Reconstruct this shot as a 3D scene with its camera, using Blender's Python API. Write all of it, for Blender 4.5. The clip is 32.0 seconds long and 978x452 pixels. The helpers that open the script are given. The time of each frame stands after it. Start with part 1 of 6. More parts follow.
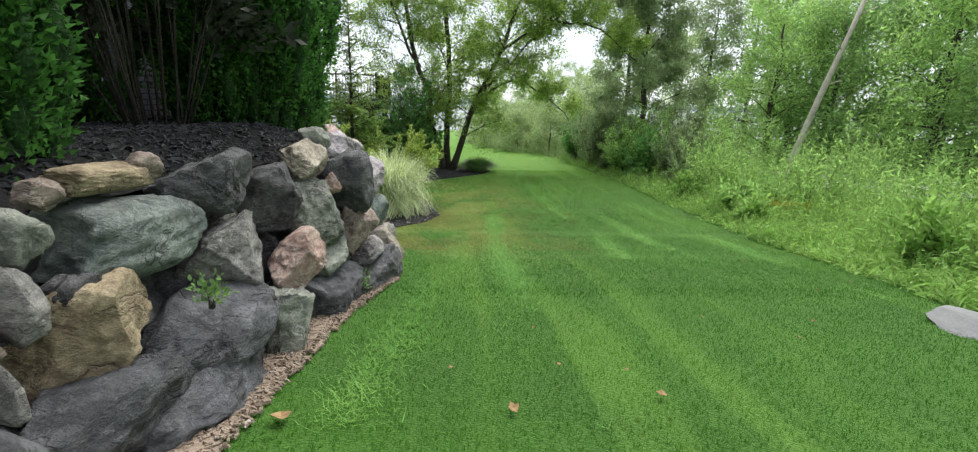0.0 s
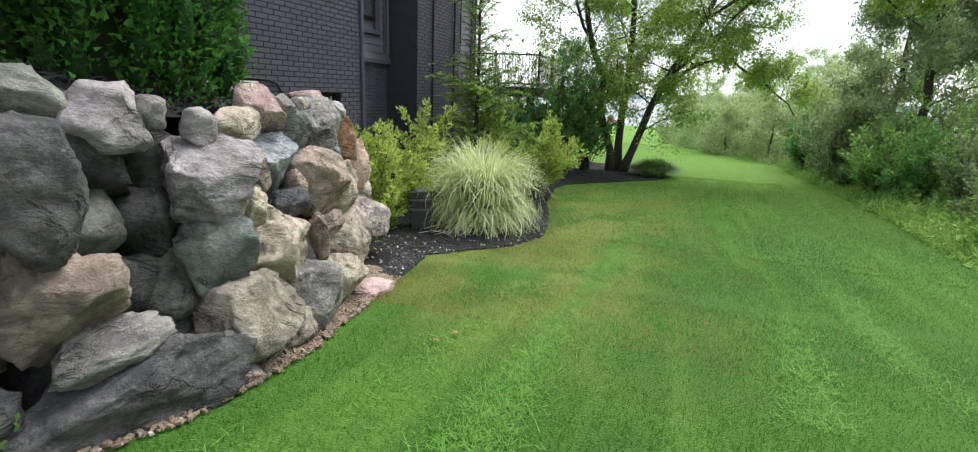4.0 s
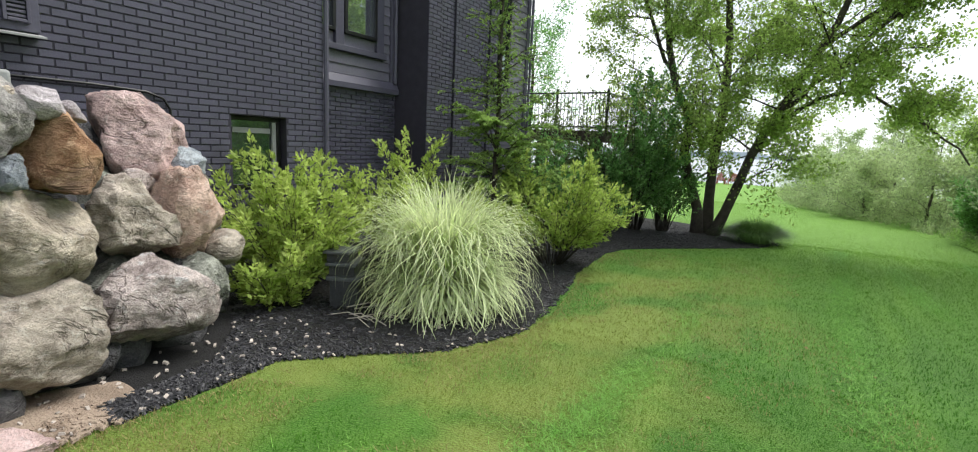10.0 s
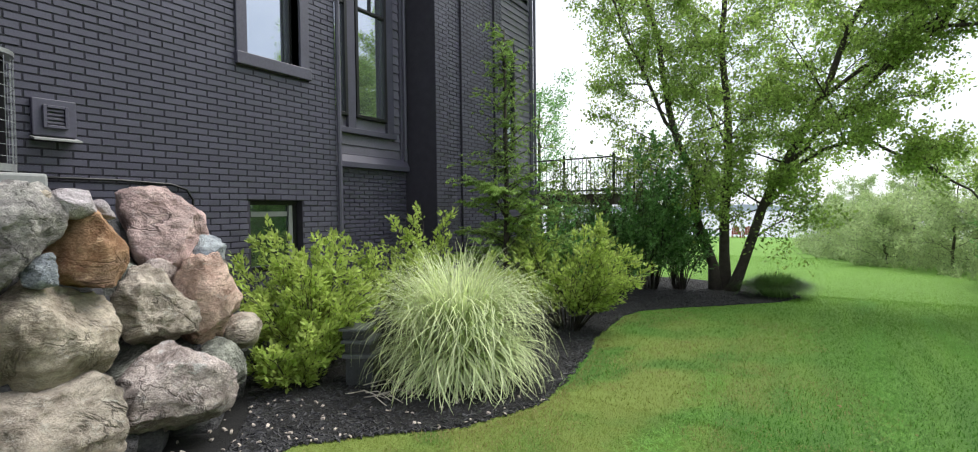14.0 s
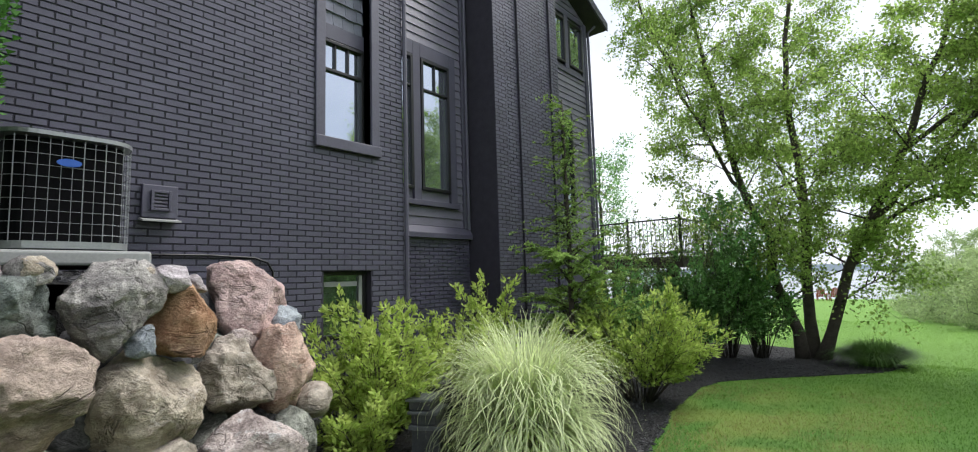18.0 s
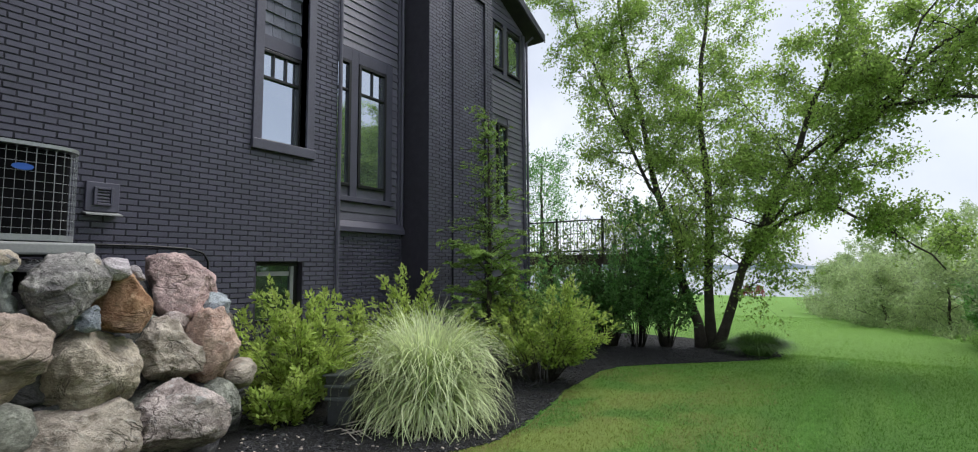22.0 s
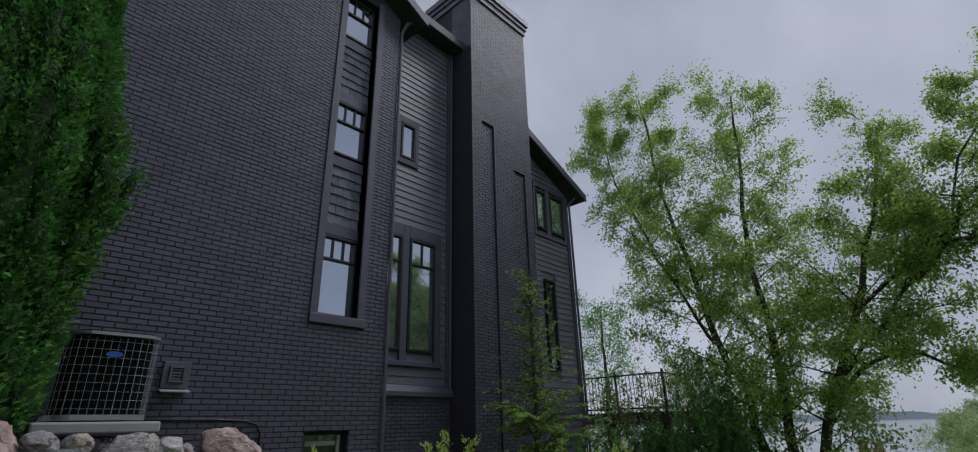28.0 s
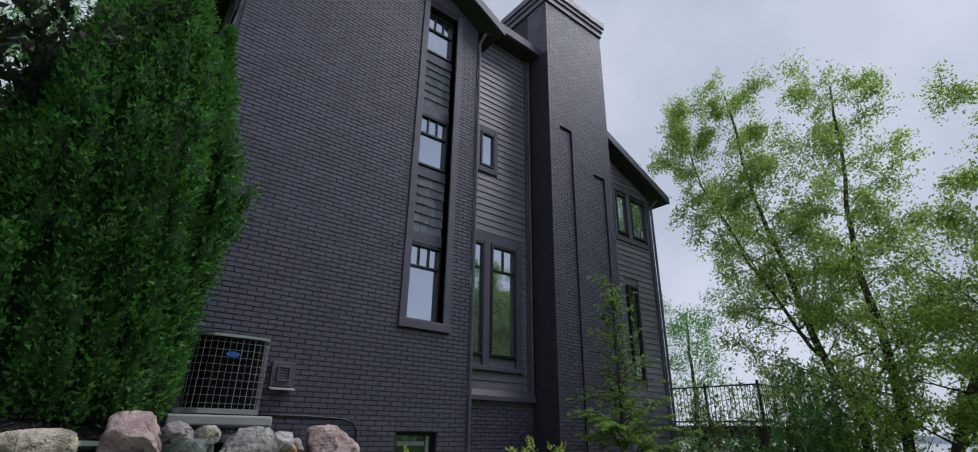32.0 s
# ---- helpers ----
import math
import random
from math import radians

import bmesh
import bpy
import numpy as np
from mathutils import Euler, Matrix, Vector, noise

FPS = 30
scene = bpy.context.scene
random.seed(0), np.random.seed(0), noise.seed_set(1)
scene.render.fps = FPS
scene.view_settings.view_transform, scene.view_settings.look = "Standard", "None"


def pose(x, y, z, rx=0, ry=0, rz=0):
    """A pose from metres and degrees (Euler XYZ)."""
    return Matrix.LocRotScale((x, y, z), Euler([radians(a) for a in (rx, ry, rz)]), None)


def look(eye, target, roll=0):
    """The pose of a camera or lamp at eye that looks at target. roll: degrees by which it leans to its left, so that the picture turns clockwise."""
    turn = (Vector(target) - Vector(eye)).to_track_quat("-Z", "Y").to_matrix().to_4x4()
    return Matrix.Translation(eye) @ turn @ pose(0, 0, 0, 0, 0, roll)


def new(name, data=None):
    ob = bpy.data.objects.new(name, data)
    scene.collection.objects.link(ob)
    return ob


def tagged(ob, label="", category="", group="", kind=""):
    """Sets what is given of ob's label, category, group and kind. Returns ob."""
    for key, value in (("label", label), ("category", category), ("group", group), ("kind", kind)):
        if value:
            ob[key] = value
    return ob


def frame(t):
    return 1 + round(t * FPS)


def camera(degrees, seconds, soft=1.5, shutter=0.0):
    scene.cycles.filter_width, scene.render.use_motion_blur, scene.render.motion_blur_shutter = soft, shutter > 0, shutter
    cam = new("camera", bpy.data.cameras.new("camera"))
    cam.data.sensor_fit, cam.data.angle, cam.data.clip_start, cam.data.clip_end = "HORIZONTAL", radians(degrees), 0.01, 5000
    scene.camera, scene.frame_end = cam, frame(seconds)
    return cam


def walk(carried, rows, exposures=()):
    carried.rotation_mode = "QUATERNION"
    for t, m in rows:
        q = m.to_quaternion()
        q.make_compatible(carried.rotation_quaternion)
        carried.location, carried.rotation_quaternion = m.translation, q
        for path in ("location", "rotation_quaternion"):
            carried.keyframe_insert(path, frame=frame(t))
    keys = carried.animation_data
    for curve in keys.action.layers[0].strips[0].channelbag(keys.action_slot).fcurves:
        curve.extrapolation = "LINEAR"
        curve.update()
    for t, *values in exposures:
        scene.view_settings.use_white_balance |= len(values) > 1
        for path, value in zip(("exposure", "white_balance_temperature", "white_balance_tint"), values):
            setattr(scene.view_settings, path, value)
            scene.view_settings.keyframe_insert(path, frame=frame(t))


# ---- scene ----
cam = camera(88.0, 32.0, soft=1.1)
METRES, EYE, TILT, LEAN, TURN = 9.5, 2.28, 0.0, 0.0, -4.3
ROWS = [
    (0.0, 0.0, 0.0, 0.0, 0.41, -13.75, -1.68),
    (0.5, 0.0198, 0.0526, -0.0027, 1.82, -14.57, -1.64),
    (1.0, 0.0318, 0.1052, -0.0054, 4.12, -14.52, -1.5),
    (1.5, 0.0475, 0.1542, -0.011, 7.31, -13.75, -2.53),
    (2.0, 0.06, 0.2031, -0.016, 9.84, -14.1, -2.42),
    (2.5, 0.0759, 0.2462, -0.0209, 13.07, -14.31, -2.06),
    (3.0, 0.0838, 0.2867, -0.0235, 16.2, -14.64, -1.78),
    (3.5, 0.098, 0.3228, -0.0252, 19.69, -14.8, -1.97),
    (5.5, 0.1094, 0.473, -0.0488, 32.59, -15.8, -3.76),
    (6.0, 0.1158, 0.5172, -0.0539, 30.84, -14.87, -4.41),
    (6.5, 0.114, 0.5583, -0.0566, 28.63, -14.0, -4.61),
    (7.0, 0.1169, 0.5935, -0.0602, 27.55, -13.08, -4.9),
    (7.5, 0.1172, 0.6267, -0.0619, 27.49, -11.9, -5.17),
    (8.0, 0.1112, 0.6492, -0.0635, 29.6, -11.12, -5.12),
    (8.5, 0.1184, 0.6652, -0.0655, 33.16, -10.83, -5.15),
    (9.0, 0.1286, 0.6711, -0.0661, 34.9, -10.79, -4.65),
    (9.5, 0.1299, 0.6727, -0.0662, 35.68, -10.26, -3.71),
    (10.0, 0.1272, 0.6718, -0.0652, 36.03, -9.21, -2.62),
    (10.5, 0.1302, 0.6712, -0.0638, 34.97, -7.9, -1.69),
    (11.0, 0.1341, 0.6712, -0.0635, 32.54, -6.96, -1.12),
    (11.5, 0.1371, 0.6729, -0.0647, 31.61, -6.54, -0.84),
    (12.0, 0.1329, 0.6715, -0.0647, 34.02, -5.87, -0.69),
    (12.5, 0.1288, 0.6699, -0.064, 36.6, -4.8, -0.51),
    (13.0, 0.1317, 0.6708, -0.0622, 37.02, -3.78, -0.15),
    (13.5, 0.1337, 0.6704, -0.0621, 36.98, -2.71, 0.25),
    (14.0, 0.1341, 0.6686, -0.0614, 37.4, -1.7, 0.66),
    (14.5, 0.135, 0.6676, -0.0614, 37.8, -0.65, 1.07),
    (16.5, 0.1379, 0.6663, -0.0601, 40.39, 5.1, 1.96),
    (17.0, 0.1368, 0.6658, -0.0601, 41.76, 5.62, 1.94),
    (17.5, 0.1356, 0.6655, -0.06, 43.33, 5.8, 1.89),
    (18.0, 0.1344, 0.6651, -0.0599, 44.39, 5.86, 1.71),
    (18.5, 0.134, 0.6649, -0.0598, 44.17, 5.68, 1.5),
    (19.0, 0.134, 0.6658, -0.06, 42.2, 4.72, 1.47),
    (19.5, 0.1391, 0.6699, -0.0616, 38.94, 3.17, 1.64),
    (20.0, 0.1506, 0.6692, -0.0632, 36.39, 1.81, 1.13),
    (20.5, 0.1623, 0.6552, -0.0611, 36.37, 1.04, 0.12),
    (21.0, 0.1837, 0.6467, -0.0579, 37.85, 1.89, -0.09),
    (21.5, 0.2153, 0.6449, -0.0573, 38.8, 3.3, 0.09),
    (22.0, 0.238, 0.6339, -0.0553, 39.28, 4.73, 0.31),
    (22.5, 0.2563, 0.6248, -0.0515, 40.67, 5.36, -0.33),
    (23.0, 0.281, 0.6305, -0.0519, 41.99, 6.55, -0.42),
    (23.5, 0.3029, 0.6369, -0.0526, 42.56, 8.24, -0.32),
    (24.0, 0.3069, 0.6353, -0.0514, 43.84, 12.75, -0.01),
    (24.5, 0.3049, 0.6317, -0.0488, 45.95, 20.08, 0.63),
    (25.0, 0.3099, 0.6273, -0.0365, 48.5, 28.24, 1.54),
    (25.5, 0.3135, 0.6242, -0.0347, 50.33, 33.39, 1.15),
    (27.5, 0.3122, 0.6292, -0.0373, 49.11, 28.43, 1.63),
    (28.0, 0.3081, 0.6323, -0.0437, 47.23, 21.56, 1.34),
    (28.5, 0.3036, 0.6358, -0.0475, 45.77, 16.14, 0.79),
    (29.0, 0.3036, 0.6365, -0.0471, 45.54, 14.6, 1.55),
    (29.5, 0.3049, 0.6352, -0.046, 45.87, 14.37, 2.16),
    (30.0, 0.305, 0.6327, -0.0451, 46.67, 13.58, 2.06),
    (30.5, 0.3049, 0.6316, -0.0487, 47.8, 12.88, 1.47),
    (31.0, 0.3043, 0.6297, -0.048, 49.53, 14.73, 0.86),
    (31.5, 0.305, 0.6269, -0.044, 52.5, 18.67, 0.15),
    (32.0, 0.3069, 0.6203, -0.043, 55.49, 22.12, -0.95),
]
EXPOSURES = ((0, 0.9, 6500, 7), (1.5, 1.0, 6500, 7), (3, 0.97, 6500, 7), (6, 1.0, 6500, 9), (9, 1.05, 6500, 9), (12, 1.0, 6500, 9), (14.5, 0.92, 6450, 10), (16.5, 0.76, 6400, 11), (17, 0.74, 6400, 11), (18, 0.9, 6350, 11), (19, 1.0, 6350, 11), (21, 0.98, 6300, 11), (22, 0.52, 6250, 11), (23, 0.52, 6200, 12), (24, 0.36, 6100, 13), (24.5, 0.05, 6000, 14), (25, -0.3, 5950, 15), (25.5, -0.6, 5900, 15),
             (27.5, -0.78, 5900, 14), (28, -0.55, 5950, 14), (28.5, -0.2, 6000, 13), (29, 0.12, 6100, 12), (30, 0.2, 6100, 12), (31, 0.3, 6100, 12), (32, -0.08, 5950, 13))
walk(cam, [(t, pose(0, 0, EYE, TILT, LEAN, TURN) @ pose(METRES * x, METRES * y, METRES * z, 90 + pitch, roll, yaw)) for t, x, y, z, yaw, pitch, roll in ROWS], EXPOSURES)

# ---- world, sun ----
world = bpy.data.worlds.new("sky")
scene.world = world
world.use_nodes = True
wn, wl = world.node_tree.nodes, world.node_tree.links
wn.clear()
sky = wn.new("ShaderNodeTexSky")
sky.sky_type = "NISHITA"
sky.sun_disc = False
sky.sun_elevation, sky.sun_rotation = radians(56), radians(25)
cloud_at = wn.new("ShaderNodeTexCoord")
cloud_noise = wn.new("ShaderNodeTexNoise")
cloud_noise.inputs["Scale"].default_value = 3.0
cloud_noise.inputs["Detail"].default_value = 6.0
cloud_ramp = wn.new("ShaderNodeValToRGB")
cloud_ramp.color_ramp.elements[0].position, cloud_ramp.color_ramp.elements[1].position = 0.34, 0.68
cloud_ramp.color_ramp.elements[0].color = (5.0, 5.35, 6.0, 1)
cloud_ramp.color_ramp.elements[1].color = (7.5, 7.65, 8.0, 1)
cloud_mix = wn.new("ShaderNodeMixRGB")
cloud_mix.inputs[0].default_value = 0.9
back = wn.new("ShaderNodeBackground")
back.inputs["Strength"].default_value = 0.1
sky_out = wn.new("ShaderNodeOutputWorld")
wl.new(cloud_at.outputs["Generated"], cloud_noise.inputs["Vector"])
wl.new(cloud_noise.outputs["Fac"], cloud_ramp.inputs["Fac"])
wl.new(sky.outputs["Color"], cloud_mix.inputs[1])
wl.new(cloud_ramp.outputs["Color"], cloud_mix.inputs[2])
wl.new(cloud_mix.outputs["Color"], back.inputs["Color"])
wl.new(back.outputs["Background"], sky_out.inputs["Surface"])

sun = new("sun", bpy.data.lights.new("sun", "SUN"))
sun.data.energy, sun.data.angle, sun.data.color = 2.45, radians(40), (1.0, 0.97, 0.92)
sun.matrix_world = look((3.0, 8.5, 11), (0, 2, 0))

# ---- materials ----
def material(name, dark, light, rough=0.8, size=6.0, fine=60.0, bump=0.3, depth=0.01, metal=0.0, leaf=0.0, rand=0.0, island=0.0, third=None, third_size=1.5, third_amount=0.5):
    """Two-scale noise from dark to light, fine relief, and a random value for each object or each island of a mesh."""
    m = bpy.data.materials.new(name)
    m.use_nodes = True
    n, l = m.node_tree.nodes, m.node_tree.links
    b = n["Principled BSDF"]
    out = n["Material Output"]
    at = n.new("ShaderNodeTexCoord")
    big, small = n.new("ShaderNodeTexNoise"), n.new("ShaderNodeTexNoise")
    big.inputs["Scale"].default_value, small.inputs["Scale"].default_value = size, fine
    big.inputs["Detail"].default_value, small.inputs["Detail"].default_value = 4.0, 5.0
    l.new(at.outputs["Object"], big.inputs["Vector"]), l.new(at.outputs["Object"], small.inputs["Vector"])
    add = n.new("ShaderNodeMath")
    add.operation = "ADD"
    l.new(big.outputs["Fac"], add.inputs[0]), l.new(small.outputs["Fac"], add.inputs[1])
    ramp = n.new("ShaderNodeMapRange")
    ramp.inputs["From Min"].default_value, ramp.inputs["From Max"].default_value = 0.65, 1.35
    l.new(add.outputs[0], ramp.inputs["Value"])
    mix = n.new("ShaderNodeMixRGB")
    mix.inputs[1].default_value, mix.inputs[2].default_value = (*dark, 1), (*light, 1)
    l.new(ramp.outputs["Result"], mix.inputs[0])
    colour = mix.outputs["Color"]
    if third:
        patch = n.new("ShaderNodeTexNoise")
        patch.inputs["Scale"].default_value, patch.inputs["Detail"].default_value = third_size, 6.0
        l.new(at.outputs["Object"], patch.inputs["Vector"])
        step = n.new("ShaderNodeMapRange")
        step.inputs["From Min"].default_value, step.inputs["From Max"].default_value = 0.5, 0.66
        step.inputs["To Max"].default_value = third_amount
        l.new(patch.outputs["Fac"], step.inputs["Value"])
        spot = n.new("ShaderNodeMixRGB")
        spot.inputs[2].default_value = (*third, 1)
        l.new(step.outputs["Result"], spot.inputs[0]), l.new(colour, spot.inputs[1])
        colour = spot.outputs["Color"]
    for amount, node, socket in ((rand, "ShaderNodeObjectInfo", "Random"), (island, "ShaderNodeNewGeometry", "Random Per Island")):
        if amount:
            info = n.new(node)
            span = n.new("ShaderNodeMapRange")
            span.inputs["To Min"].default_value, span.inputs["To Max"].default_value = 1 - amount, 1 + amount
            l.new(info.outputs[socket], span.inputs["Value"])
            hsv = n.new("ShaderNodeHueSaturation")
            l.new(span.outputs["Result"], hsv.inputs["Value"]), l.new(colour, hsv.inputs["Color"])
            colour = hsv.outputs["Color"]
    l.new(colour, b.inputs["Base Color"])
    b.inputs["Roughness"].default_value, b.inputs["Metallic"].default_value = rough, metal
    if bump:
        rise = n.new("ShaderNodeBump")
        rise.inputs["Strength"].default_value, rise.inputs["Distance"].default_value = bump, depth
        l.new(add.outputs[0], rise.inputs["Height"]), l.new(rise.outputs["Normal"], b.inputs["Normal"])
    if leaf:
        b.inputs["Specular IOR Level"].default_value = 0.2
        glow = n.new("ShaderNodeBsdfTranslucent")
        both = n.new("ShaderNodeMixShader")
        both.inputs[0].default_value = leaf
        l.new(colour, glow.inputs["Color"])
        l.new(b.outputs["BSDF"], both.inputs[1]), l.new(glow.outputs["BSDF"], both.inputs[2])
        l.new(both.outputs["Shader"], out.inputs["Surface"])
    return m


M_BRICK = material("painted_brick", (0.0663, 0.0619, 0.0907), (0.114, 0.109, 0.154), 0.4, 3.0, 90, 0.3, 0.003, rand=0.1)
M_BRICKS = material("painted_bricks", (0.0663, 0.0619, 0.0907), (0.114, 0.109, 0.154), 0.4, 3.0, 90, 0.3, 0.003, island=0.1)
M_MORTAR = material("painted_mortar", (0.0281, 0.0259, 0.0379), (0.0468, 0.0426, 0.0599), 0.8, 8.0, 90, 0.5, 0.004)
M_SIDING = material("charcoal_siding", (0.123, 0.115, 0.149), (0.199, 0.188, 0.241), 0.38, 2.0, 40, 0.2, 0.004, rand=0.1)
M_TRIM = material("charcoal_trim", (0.0701, 0.0659, 0.0945), (0.105, 0.1, 0.142), 0.5, 3.0, 50, 0.15, 0.003)
M_DARK = material("black_paint", (0.006, 0.006, 0.007), (0.012, 0.012, 0.013), 0.4, 6, 60, 0.1, 0.002)
M_ROOF = material("dark_shingle", (0.03, 0.028, 0.027), (0.06, 0.055, 0.052), 0.9, 4, 80, 0.5, 0.01)
M_SHAKE = material("weathered_shake", (0.109, 0.111, 0.144), (0.203, 0.212, 0.261), 0.8, 5, 70, 0.4, 0.006, rand=0.2)
M_CLAY = material("clay_pot", (0.35, 0.14, 0.07), (0.48, 0.22, 0.12), 0.85, 6, 60, 0.3, 0.004)
M_METAL = material("grey_steel", (0.30, 0.31, 0.32), (0.40, 0.41, 0.42), 0.4, 8, 80, 0.05, 0.001, metal=0.6)
M_WIRE = material("painted_wire", (0.27, 0.28, 0.3), (0.38, 0.39, 0.41), 0.45, 8, 80, 0.05, 0.001, metal=0.2)
M_COIL = material("black_coil", (0.003, 0.003, 0.004), (0.007, 0.007, 0.008), 0.95, 10, 120, 0.4, 0.004)
M_COIL.node_tree.nodes["Principled BSDF"].inputs["Specular IOR Level"].default_value = 0.1
M_PAD = material("composite_pad", (0.27, 0.277, 0.277), (0.36, 0.367, 0.36), 0.9, 5, 60, 0.2, 0.004)
M_BADGE = material("blue_badge", (0.02, 0.09, 0.42), (0.03, 0.12, 0.5), 0.3, 6, 50, 0)
M_BARK = material("grey_bark", (0.035, 0.028, 0.023), (0.10, 0.085, 0.07), 0.95, 9, 55, 0.9, 0.03)
M_PALE_BARK = material("pale_dead_wood", (0.40, 0.36, 0.30), (0.66, 0.61, 0.53), 0.9, 6, 60, 0.6, 0.02)
M_LEAF_BIRCH = material("birch_leaf", (0.212, 0.342, 0.0741), (0.476, 0.622, 0.174), 0.5, 3, 30, 0, leaf=0.72, island=0.35)
M_LEAF_WILLOW = material("willow_leaf", (0.189, 0.263, 0.124), (0.326, 0.416, 0.209), 0.55, 3, 30, 0, leaf=0.6, island=0.3)
M_LEAF_WOOD = material("woodland_leaf", (0.21, 0.372, 0.108), (0.468, 0.672, 0.216), 0.55, 2, 30, 0, leaf=0.62, island=0.35)
M_LEAF_DEEP = material("deep_woodland_leaf", (0.108, 0.222, 0.066), (0.288, 0.444, 0.138), 0.5, 2, 30, 0, leaf=0.5, island=0.35)
M_LEAF_DARK = material("lilac_leaf", (0.116, 0.264, 0.0824), (0.264, 0.496, 0.148), 0.5, 3, 30, 0, leaf=0.35, island=0.35)
M_LEAF_GOLD = material("yellow_green_leaf", (0.277, 0.405, 0.0783), (0.554, 0.66, 0.184), 0.5, 4, 40, 0, leaf=0.5, island=0.3)
M_LEAF_VINE = material("climber_leaf", (0.12, 0.19, 0.06), (0.27, 0.35, 0.13), 0.5, 3, 30, 0, leaf=0.4, island=0.4)
# grey-green leaf, muted and paled in colour for the haze of distance
M_HAZE = material("haze_paled_leaf", (0.296, 0.394, 0.185), (0.517, 0.616, 0.308), 0.6, 3, 30, 0, leaf=0.45, island=0.3)
# arborvitae inner foliage and core: dark green, deepened for shade between the tips
M_CEDAR = material("arborvitae_shaded_frond", (0.0132, 0.044, 0.0099), (0.0374, 0.099, 0.022), 0.7, 5, 42, 1.0, 0.05, leaf=0.1, island=0.25)
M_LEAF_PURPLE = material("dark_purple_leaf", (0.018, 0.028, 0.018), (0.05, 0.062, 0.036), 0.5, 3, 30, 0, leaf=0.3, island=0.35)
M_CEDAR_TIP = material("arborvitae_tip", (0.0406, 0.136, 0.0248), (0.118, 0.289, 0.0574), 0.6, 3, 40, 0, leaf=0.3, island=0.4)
M_CEDAR_CORE = material("arborvitae_shaded_core", (0.010, 0.026, 0.008), (0.022, 0.05, 0.014), 0.9, 6, 40, 0)
M_HEMLOCK = material("hemlock_frond", (0.19, 0.323, 0.0898), (0.41, 0.569, 0.155), 0.6, 3, 40, 0, leaf=0.45, island=0.35)
M_REED = material("variegated_blade", (0.461, 0.565, 0.261), (0.855, 0.9, 0.597), 0.5, 5, 50, 0, leaf=0.35, island=0.35)
M_SEDGE = material("dark_grass_blade", (0.06, 0.135, 0.03), (0.135, 0.24, 0.06), 0.5, 5, 50, 0, leaf=0.3, island=0.35)
M_LAWN = material("lawn_turf", (0.021, 0.0778, 0.00231), (0.0438, 0.131, 0.00464), 0.9, 1.2, 70, 0.6, 0.03)
M_BLADE = material("lawn_blade", (0.0262, 0.119, 0.0029), (0.0617, 0.201, 0.00674), 0.5, 0.8, 9, 0, leaf=0.5, island=0.13)
M_MEADOW = material("meadow_weed", (0.21, 0.379, 0.0892), (0.42, 0.617, 0.179), 0.6, 0.9, 20, 0, leaf=0.4, island=0.35)
M_GOLDENROD = material("goldenrod", (0.5, 0.38, 0.03), (0.7, 0.52, 0.06), 0.7, 5, 50, 0, leaf=0.2)
M_MULCH = material("black_mulch", (0.0036, 0.0033, 0.0036), (0.0096, 0.009, 0.0096), 0.95, 12, 110, 1.0, 0.03)
M_CHIP = material("mulch_chip", (0.006, 0.0056, 0.0065), (0.036, 0.036, 0.042), 0.6, 20, 90, 0.4, 0.004, island=0.5)
M_SOIL = material("sandy_soil", (0.209, 0.151, 0.109), (0.355, 0.281, 0.218), 0.95, 6, 70, 0.8, 0.02, third=(0.10, 0.07, 0.05), third_size=4)
M_PEBBLE = material("pale_pebble", (0.28, 0.24, 0.209), (0.496, 0.435, 0.389), 0.8, 9, 70, 0.2, 0.004, island=0.3)
M_FLAG = material("flagstone", (0.168, 0.168, 0.174), (0.252, 0.252, 0.252), 0.9, 5, 60, 0.4, 0.006, third=(0.2, 0.19, 0.18))
M_WATER = material("lake_water", (0.12, 0.15, 0.17), (0.17, 0.2, 0.22), 0.12, 0.3, 3, 0.2, 0.05)
M_DEADLEAF = material("fallen_leaf", (0.22, 0.12, 0.05), (0.42, 0.28, 0.13), 0.8, 20, 60, 0.2, 0.003, island=0.3)


